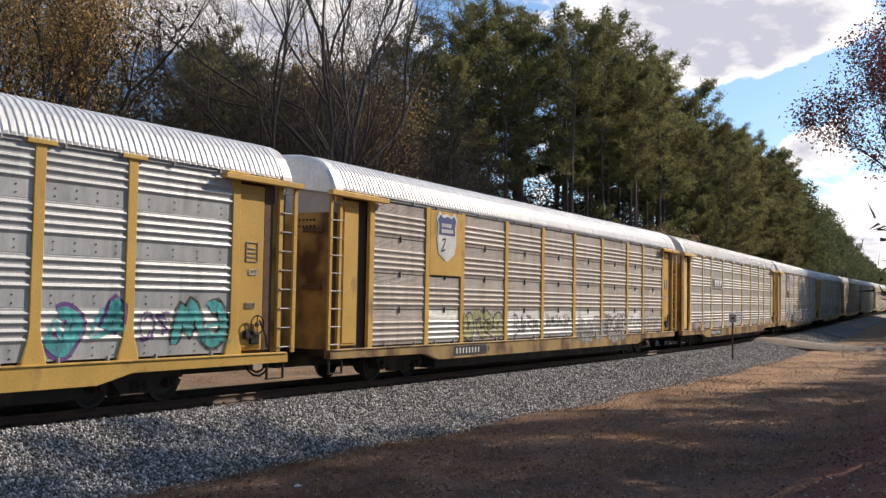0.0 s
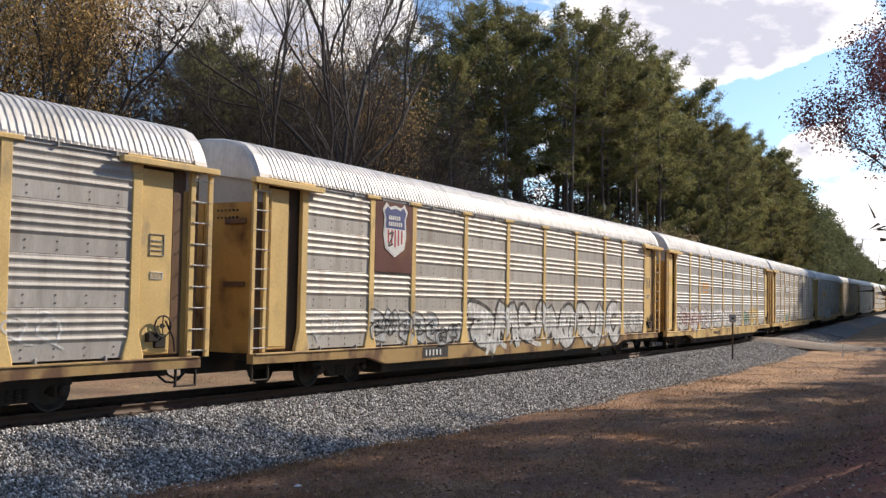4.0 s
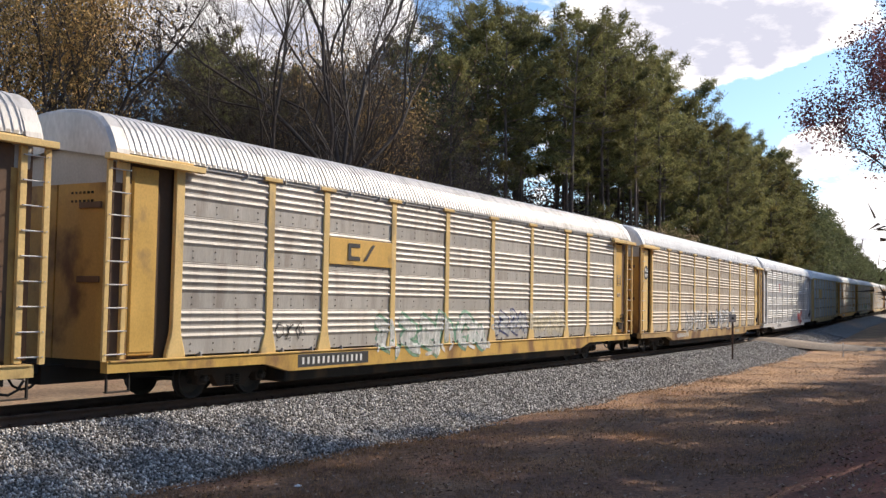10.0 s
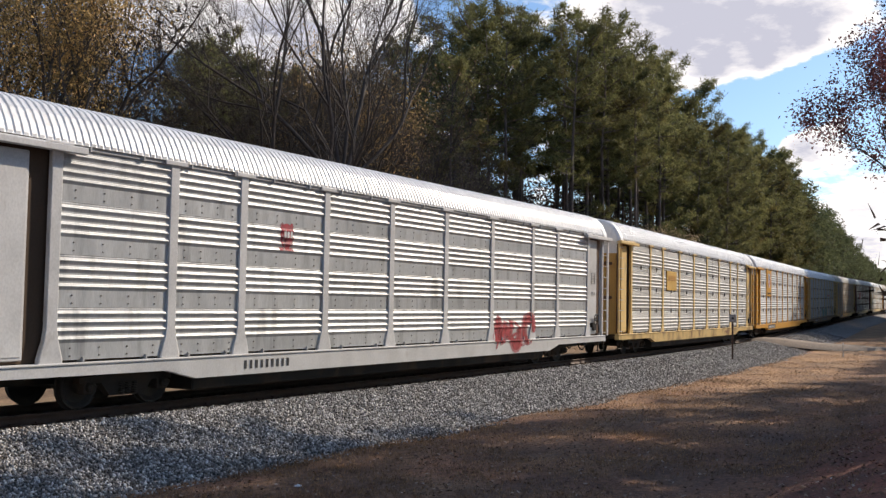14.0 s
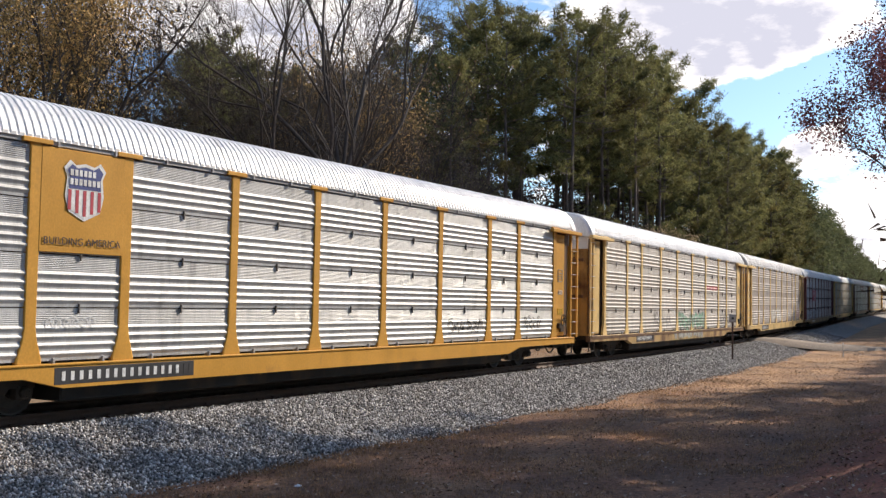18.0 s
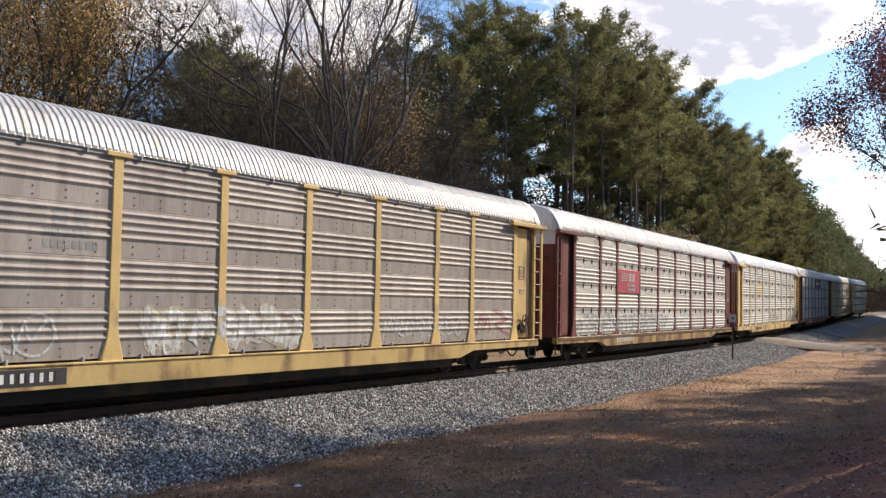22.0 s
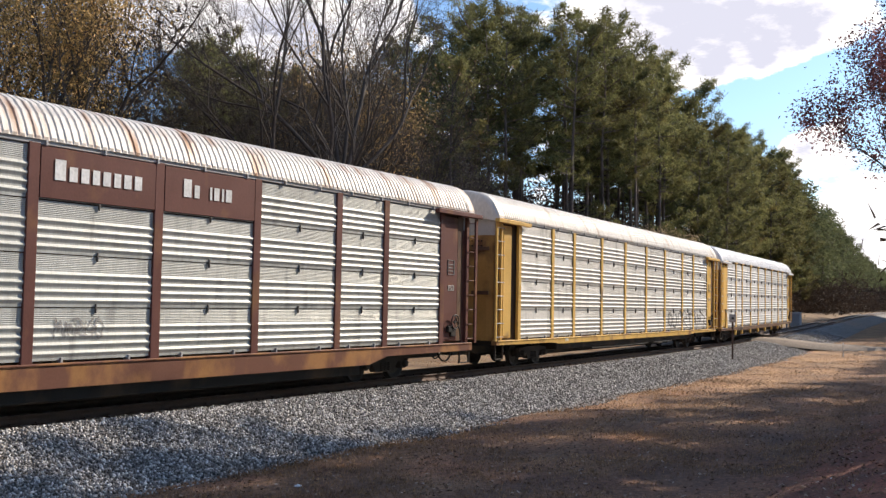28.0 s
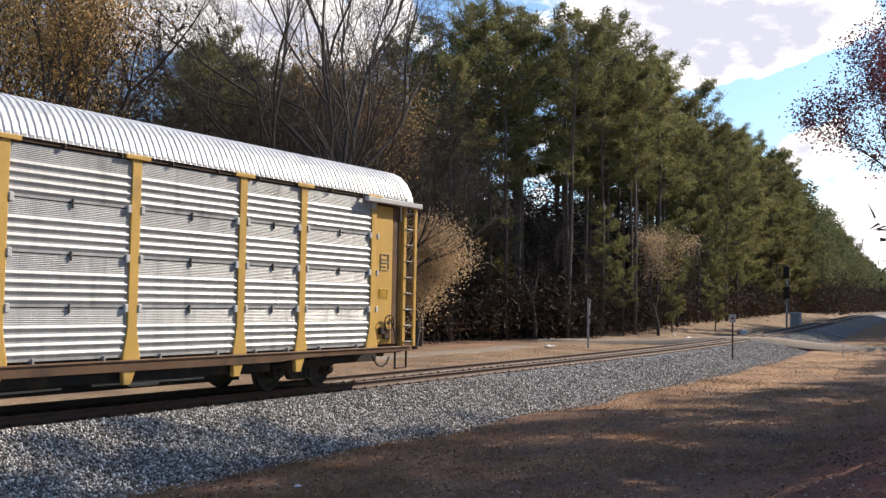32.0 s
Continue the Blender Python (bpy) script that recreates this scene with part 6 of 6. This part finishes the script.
def orange_sign(car):
    block_marks(car, -6.45, -4.85, 3.02, 3.38, 3, "orange", None, 0.0)
    shape(car, "painted_bar", [(-6.45, 2.82), (-4.9, 2.82), (-4.9, 2.92), (-6.45, 2.92)], M["ink_orange"], None)


def gold_sign(car):
    block_marks(car, -6.45, -4.75, 3.1, 3.55, 3, "gold", None, 0.0)
    shape(car, "painted_bar", [(-6.45, 2.88), (-4.8, 2.88), (-4.8, 3.0), (-6.45, 3.0)], M["ink_gold"], None)


def curl_sign(car):
    plate(car, -7.0, -4.3, 2.98, 3.62, M["yellow"], label="yellow emblem board")
    shape(car, "painted_mark", [(-6.25, 3.1), (-5.75, 3.1), (-5.75, 3.2), (-6.13, 3.2), (-6.13, 3.42), (-5.75, 3.42), (-5.75, 3.52), (-6.25, 3.52)], M["ink_black"])
    shape(car, "painted_mark", [(-5.6, 3.1), (-5.48, 3.1), (-5.1, 3.52), (-5.22, 3.52)], M["ink_black"])


def cross_disc(car):
    shape(car, "emblem_disc", disc(-12.7, 3.55, 0.30), M["ink_black"], -1.500)
    shape(car, "emblem_ring", disc(-12.7, 3.55, 0.22), M["ink_white"], -1.504)
    for a, b in (((-0.27, -0.04), (0.27, 0.04)), ((-0.04, -0.27), (0.04, 0.27))):
        shape(car, "emblem_cross", [(-12.7 + a[0], 3.55 + a[1]), (-12.7 + b[0], 3.55 + a[1]), (-12.7 + b[0], 3.55 + b[1]), (-12.7 + a[0], 3.55 + b[1])], M["ink_black"], -1.508)


def red_badge(car):
    shape(car, "emblem_badge", shield(-5.65, 3.55, 0.5, 0.6), M["worn_crimson"], None)
    shape(car, "emblem_band", [(-5.9, 3.2), (-5.42, 3.2), (-5.42, 3.28), (-5.9, 3.28)], M["worn_red"], None)
    g = Geo()
    bars(g, -5.80, 3.5, 3, 0.07, 0.14, 0.035, -1.565)
    tagged(put("emblem_mark", g.mesh("emblem_mark"), M["ink_white"], car), kind="stuff")


def yellow_panel_sign(car):
    plate(car, -6.5, -4.8, 2.85, 3.75, M["yellow"], label="yellow emblem board")
    block_marks(car, -6.3, -5.0, 3.3, 3.55, 4, "orange", -1.561, 0.0)


def red_stripe_sign(car):
    block_marks(car, 4.5, 6.95, 3.02, 3.24, 7, "crimson", None, 0.3)


def dark_marks(car):
    for k in range(4):
        shape(car, "painted_bar", [(-6.9 - 0.0, 3.38 + 0.075 * k), (-5.7, 3.38 + 0.075 * k), (-5.7, 3.41 + 0.075 * k), (-6.9, 3.41 + 0.075 * k)], M["ink_grey"], None)
    block_marks(car, -5.6, -4.7, 3.36, 3.64, 2, "grey", None, 0.0)
    for k, z in enumerate((3.15, 2.94)):
        for i in range(7 + k):
            x = -5.75 + 0.15 * i
            shape(car, "painted_mark", [(x, z), (x + 0.11, z), (x + 0.11, z + 0.15), (x, z + 0.15)], M["ink_grey"], None)


def red_board(car):
    plate(car, -7.0, -4.3, 2.62, 3.58, M["ink_crimson"], label="faded red emblem board")
    for k in range(4):
        shape(car, "painted_bar", [(-6.7, 3.12 + 0.09 * k), (-5.9 + 0.03 * k, 3.12 + 0.09 * k), (-5.9 + 0.03 * k, 3.16 + 0.09 * k), (-6.7, 3.16 + 0.09 * k)], M["ink_pale"])
    block_marks(car, -5.75, -4.9, 3.1, 3.44, 2, "pale", -1.561, 0.1)
    for z in (2.88, 2.70):
        g = Geo()
        bars(g, -5.9, z, 8, 0.09, 0.12, 0.035, -1.560)
        tagged(put("painted_mark", g.mesh("painted_mark"), M["ink_pale"], car), kind="stuff")


def maroon_boards(car):
    for x0, x1, letters in ((-1.28, 1.28, ((-1.0, 0.26, 0.36), (-0.70, 0.20, 0.26), (-0.45, 0.20, 0.26), (-0.20, 0.18, 0.26), (0.03, 0.20, 0.26), (0.28, 0.18, 0.26), (0.51, 0.20, 0.26), (0.76, 0.20, 0.26))),
                            (1.52, 4.08, ((2.0, 0.24, 0.36), (2.29, 0.16, 0.26), (2.72, 0.07, 0.26), (2.84, 0.17, 0.26), (3.06, 0.07, 0.26), (3.18, 0.2, 0.26)))):
        plate(car, x0, x1, 3.79, 4.68, M["brown_red"], label="brown-red name board")
        for x, w, h in letters:
            shape(car, "painted_mark", [(x, 4.12), (x + w * 0.86, 4.12), (x + w * 0.86, 4.12 + h), (x, 4.12 + h)], M["ink_white"])


def black_number(x0, x1):
    def build(car):
        plate(car, x0, x1, 0.56, 0.86, M["ink_black"], y=-1.564)
        g = Geo()
        bars(g, x0 + 0.15, 0.63, int((x1 - x0 - 0.3) / 0.19), 0.075, 0.16, 0.115, -1.567)
        tagged(put("reporting_mark", g.mesh("reporting_mark"), M["ink_white"], car), kind="stuff")
    return build


def both(*fs):
    def build(car):
        for f in fs:
            f(car)
    return build


WHITE_ROW = {(i, 0): "galv_white" for i in (1, 3, 4, 5, 6, 7)}
DARK_SUN = dict(placards=((12.20, 2.9, 0.36, 0.42, "ink_grey"), (12.24, 2.45, 0.3, 0.14, "ink_white"), (12.18, 1.75, 0.4, 0.2, "ink_sticker")))
SPECS = [
    dict(label="yellow-framed autorack with bright galvanized panels and teal graffiti", frame="yellow", panel="galv_white", roof="roof_white", type="banded", upper="grey_paint",
         placards=((12.20, 2.9, 0.36, 0.42, "ink_grey"), (12.30, 2.62, 0.24, 0.12, "ink_white"), (12.2, 1.9, 0.3, 0.12, "ink_grey")),
         graffiti=((7.25, 8.95, 1.10, 2.05, "teal", "purple", 1, "block", 0.8), (10.2, 11.7, 1.10, 2.15, "teal", "black", 2, "block", 0.75), (9.3, 10.2, 1.2, 1.9, "purple", "purple", 3, "tag"))),
    dict(label="yellow-framed autorack with dull grey panels, shield sign and black tags", frame="yellow", panel="galv_dark", roof="roof_white", type="ribbed", foot="plain", sill="yellow_rust",
         sheets=WHITE_ROW, extra=both(shield_sign("yellow", "ink_white"), black_number(-7.6, -5.6)),
         graffiti=((-6.95, -4.4, 1.05, 1.85, "black", "lime", 4, "throw", 0.8), (-3.6, -1.7, 1.1, 1.75, "black", "pale", 5, "tag", 0.7), (-1.1, 1.1, 1.25, 1.75, "black", "pale", 6, "tag", 0.8),
                   (1.6, 6.9, 0.75, 1.6, "grey", "pale", 7, "throw", 1.1), (4.4, 7.0, 1.05, 1.75, "black", "white", 8, "throw", 0.8), (7.3, 11.4, 1.1, 1.7, "grey", "silver", 9, "tag", 0.8))),
    dict(label="pale yellow autorack with grey riveted panels and black name board", frame="yellow_pale", panel="galv_dirty", roof="roof_grey", type="banded", sill="yellow_rust", upper="grey_paint",
         extra=both(black_plate_sign, black_number(-7.4, -4.7)),
         graffiti=((-2.2, 2.1, 0.98, 1.9, "pale", "silver", 10, "throw", 1.0), (-11.6, -8.4, 0.62, 1.5, "maroon", "maroon", 72, "tag", 1.4), (4.9, 10.3, 1.15, 1.85, "white", "white", 11, "tag", 0.9), (-11.0, -6.0, 1.1, 1.6, "pale", "pale", 12, "tag", 1.1))),
    dict(label="faded yellow autorack with brown shield sign and dark graffiti", frame="yellow_pale", panel="galv_dirty", roof="roof_grey", type="banded", sill="yellow_rust",
         extra=both(shield_sign("brown_red", "ink_white", True), black_number(-6.6, -5.2)),
         graffiti=((-9.2, -4.4, 1.0, 1.8, "black", "silver", 13, "throw", 0.85), (-3.9, 9.0, 0.58, 2.15, "white", "black", 73, "block", 1.0), (9.4, 11.5, 1.02, 1.85, "grey", "white", 14, "throw", 0.8), (-11.6, -9.8, 1.1, 1.9, "white", "pale", 15, "tag", 0.9))),
    dict(label="pale yellow autorack with riveted panels, orange emblem and pink graffiti", frame="yellow_pale", panel="galv", roof="roof_grey", type="banded", extra=orange_sign,
         placards=((12.20, 2.9, 0.36, 0.42, "ink_grey"), (-12.98, 3.05, 0.55, 0.5, "ink_sticker")), marks=((-4.0, 0.62, 11, 0.10, 0.18, "ink_black"),),
         graffiti=((-11.6, -5.0, 0.96, 2.0, "maroon", "white", 16, "throw", 1.0), (-4.6, 3.9, 0.98, 2.0, "grey", "white", 17, "throw", 0.85), (-10.5, -6.5, 1.1, 1.8, "pink", "pink", 71, "tag", 1.2), (4.4, 6.2, 1.05, 1.8, "black", "green", 18, "throw", 0.7),
                   (6.2, 9.2, 1.02, 2.0, "white", "gold", 19, "throw", 0.9))),
    dict(label="pale yellow autorack with weathered riveted panels and white tags", frame="yellow_pale", panel="galv_dirty", roof="roof_grey", type="banded",
         extra=both(black_plate_sign, lambda car: ribbon_mark(car, [(-2.9, 1.2), (-3.4, 1.8), (-3.1, 2.0), (-2.9, 1.85), (-2.65, 2.0), (-2.35, 1.75), (-2.9, 1.2)], "white", -1.550)),
         marks=((-7.2, 0.62, 11, 0.16, 0.2, "ink_black"), (4.3, 0.66, 3, 0.15, 0.16, "ink_black")),
         graffiti=((-11.6, -7.9, 1.05, 1.75, "white", "pale", 20, "throw", 1.1), (-6.9, -4.5, 1.05, 1.5, "pale", "green", 21, "throw", 1.2), (-1.55, -1.25, 1.05, 1.9, "grey", "black", 22, "tag", 0.6))),
    dict(label="yellow autorack with grey riveted panels and green and white graffiti", frame="yellow", panel="galv_dirty", roof="roof_grey", type="banded", post="yellow_pale",
         extra=both(curl_sign, black_number(-8.1, -5.3)),
         graffiti=((-5.0, 1.2, 0.62, 1.75, "white", "green", 23, "block", 0.9), (1.2, 3.9, 1.05, 1.85, "silver", "blue", 24, "block", 0.8), (4.0, 7.0, 1.1, 1.75, "cream", "cream", 25, "block", 0.8), (-8.9, -7.8, 1.2, 1.6, "black", "black", 26, "tag", 0.8))),
    dict(label="grimy brown autorack with dull yellow posts and silver graffiti", frame="yellow_pale", panel="galv_brown", roof="roof_white", type="banded", extra=cross_disc, sill="yellow_rust",
         post="yellow_pale", graffiti=((-6.0, -1.5, 0.85, 1.85, "white", "grey", 27, "throw", 0.8), (-1.2, 0.4, 1.1, 1.75, "black", "silver", 28, "block", 0.8), (0.6, 5.6, 0.85, 1.95, "black", "silver", 29, "throw", 0.8),
                                       (-8.8, -7.4, 1.1, 1.7, "white", "white", 30, "tag", 0.7)), marks=((-7.6, 0.62, 10, 0.15, 0.2, "ink_white"), (5.6, 0.62, 3, 0.28, 0.2, "ink_pale"))),
    dict(label="silver-white autorack with shiny galvanized panels and red graffiti", frame="white_paint", panel="galv_white", roof="roof_white", type="banded", extra=red_badge, upper="white_paint",
         marks=((-7.0, 0.62, 9, 0.12, 0.2, "ink_black"),), graffiti=((4.4, 7.3, 0.62, 1.75, "red", "pink", 31, "block", 0.8),)),
    dict(label="pale yellow autorack with clean grey galvanized panels", frame="yellow_pale", panel="galv", roof="roof_white", type="ribbed", extra=yellow_panel_sign, upper="white_paint",
         marks=((5.5, 0.62, 3, 0.25, 0.2, "ink_maroon"),)),
    dict(label="amber autorack with bright panels and a striped shield sign", frame="amber", panel="galv_white", roof="roof_white", type="ribbed", upper="white_paint",
         extra=both(shield_sign("amber", "ink_white", True, True), black_number(-8.6, -5.3)),
         graffiti=((-8.8, -7.7, 1.5, 1.75, "white", "white", 32, "tag", 0.8), (4.6, 6.8, 1.15, 1.65, "black", "black", 33, "tag", 0.7), (9.5, 10.8, 1.2, 1.7, "black", "black", 34, "tag", 0.7)), **DARK_SUN),
    dict(label="pale yellow autorack with grey panels, red marks and green graffiti", frame="yellow_pale", panel="galv_dirty", roof="roof_white", type="ribbed", upper="white_paint", sill="yellow_rust", dark_rail=True,
         extra=both(red_stripe_sign, black_number(-7.9, -5.4)),
         graffiti=((-1.2, 3.9, 1.05, 1.75, "pale", "green", 35, "throw", 0.9), (-2.0, 3.4, 0.56, 0.88, "pale", "lime", 36, "block", 1.5), (-5.3, -4.4, 1.1, 1.9, "grey", "black", 37, "tag", 0.6),
                   (-3.9, -2.5, 1.15, 1.75, "grey", "black", 38, "tag", 0.7), (7.6, 11.3, 1.05, 1.75, "black", "grey", 39, "tag", 0.7))),
    dict(label="pale yellow autorack with dark weathered panels and white graffiti", frame="yellow_pale", panel="galv_dark", roof="roof_grey", type="banded",
         extra=both(dark_marks, black_number(-8.0, -5.2)),
         graffiti=((-11.7, -5.3, 0.98, 1.95, "white", "grey", 40, "tag", 1.1), (-3.7, 1.2, 1.0, 1.95, "white", "cream", 41, "block", 0.75), (4.5, 8.6, 1.1, 1.75, "white", "white", 42, "tag", 0.8), (9.3, 11.4, 1.0, 1.9, "pink", "white", 43, "tag", 1.0))),
    dict(label="maroon autorack with weathered panels and pale washed graffiti", frame="maroon", dark_rail=True, latches=(0.33, 0.67), panel="galv_dirty", roof="roof_grey", type="ribbed", sill="yellow_rust", upper="white_paint", post="maroon",
         extra=red_board, pale_rungs=False, marks=((-7.2, 0.62, 11, 0.14, 0.2, "ink_white"),),
         graffiti=((-11.6, 0.2, 1.02, 1.75, "white", "pale", 44, "throw", 1.0), (0.3, 4.0, 1.1, 1.75, "white", "white", 45, "tag", 0.8))),
    dict(label="pale yellow autorack with grey galvanized panels and gold emblem", frame="yellow_pale", panel="galv", roof="roof_white", type="ribbed", upper="white_paint", extra=gold_sign,
         marks=((-7.1, 0.62, 11, 0.14, 0.2, "ink_black"), (5.0, 0.65, 4, 0.14, 0.16, "ink_black")), graffiti=((-1.4, 1.5, 1.0, 1.75, "grey", "grey", 46, "tag", 0.5), (1.7, 2.8, 1.1, 1.5, "grey", "grey", 47, "tag", 0.6), (7.5, 9.0, 1.1, 1.4, "grey", "grey", 48, "tag", 0.6))),
    dict(label="brown-red autorack with greenish panels, name boards and rusting roof", frame="brown_red", panel="galv_green", roof="roof_rust", type="ribbed", foot="plain", post="brown_red", pale_rungs=False,
         extra=maroon_boards, marks=((-7.4, 0.62, 9, 0.2, 0.22, "ink_white"),), sill="sill_rust", graffiti=((-0.9, 0.2, 1.3, 1.75, "grey", "grey", 49, "tag", 0.45), (-5.0, -3.2, 1.2, 1.7, "grey", "grey", 50, "tag", 0.6))),
    dict(label="yellow autorack with clean grey panels and a rust-streaked roof", frame="yellow", panel="galv", roof="roof_rust2", type="ribbed", foot="plain", shallow=True,
         graffiti=((4.5, 11.6, 1.0, 1.95, "black", "black", 51, "tag", 0.9),), marks=((-8.0, 0.8, 1, 0.5, 0.1, "ink_cream"),)),
    dict(label="yellow-framed last autorack with shiny silver panels and white roof", frame="yellow", panel="galv_white", roof="roof_white", type="ribbed", foot="spike", cut=True, rail="dark_gap", upper="white_paint", sill="sill_brown",
         beam="white_paint", placards=((12.20, 2.9, 0.36, 0.42, "ink_grey"), (12.18, 2.2, 0.36, 0.22, "ink_sticker"), (-12.85, 1.25, 0.44, 0.2, "ink_sticker")),
         marks=((-8.7, 0.76, 9, 0.12, 0.13, "ink_black"),)),
]

make_roadside()
TRAIN = [build_car(s) for s in SPECS]

# ---------------------------------------------------------------- what moves
U_T = (0, 5, 10, 14, 19, 24, 28, 32)
U_V = (3.5, 3.8, 4.25, 4.3, 4.0, 3.75, 3.62, 3.15)


def car_s(n, t):
    """How far along the track car n stands at t seconds; the train rolls at about 15 metres a second."""
    return float(np.interp(t, U_T, U_V)) - 15.0 * t + n * PITCH


def car_pose(s):
    a, b = tr(s - BOGIE), tr(s + BOGIE)
    d = (b - a).normalized()
    n = Vector((-d.y, d.x, 0)).normalized()
    up = d.cross(n)
    m = Matrix((d, n, up)).transposed().to_4x4()
    m.translation = (a + b) / 2
    return m


def spin(s):
    """The turn of a wheel of 0.425 m radius, in a pose of its truck's space, when its car stands at s."""
    return Matrix.Rotation(s / 0.425, 4, "Y")


def motions():
    times = [k * 0.5 for k in range(65)]
    for n, (car, wheels) in enumerate(TRAIN):
        walk(car, [(t, car_pose(car_s(n, t))) for t in times])
        # the wheels roll while they pass the crossing
        for wheel, x in zip(wheels, (-BOGIE - 0.89, -BOGIE + 0.89, BOGIE - 0.89, BOGIE + 0.89)):
            near = [k / FPS for k in range(int(32 * FPS) + 1) if -4 < car_s(n, k / FPS) + x < 62]
            near = sorted({0.0, 32.0, *near})
            held = near[1] if near[1] - near[0] > 0.1 else near[0]
            last = near[-2] if near[-1] - near[-2] > 0.1 else near[-1]
            at = wheel.location.copy()
            walk(wheel, [(t, Matrix.Translation(at) @ spin(car_s(n, min(max(t, held), last)))) for t in near])


motions()
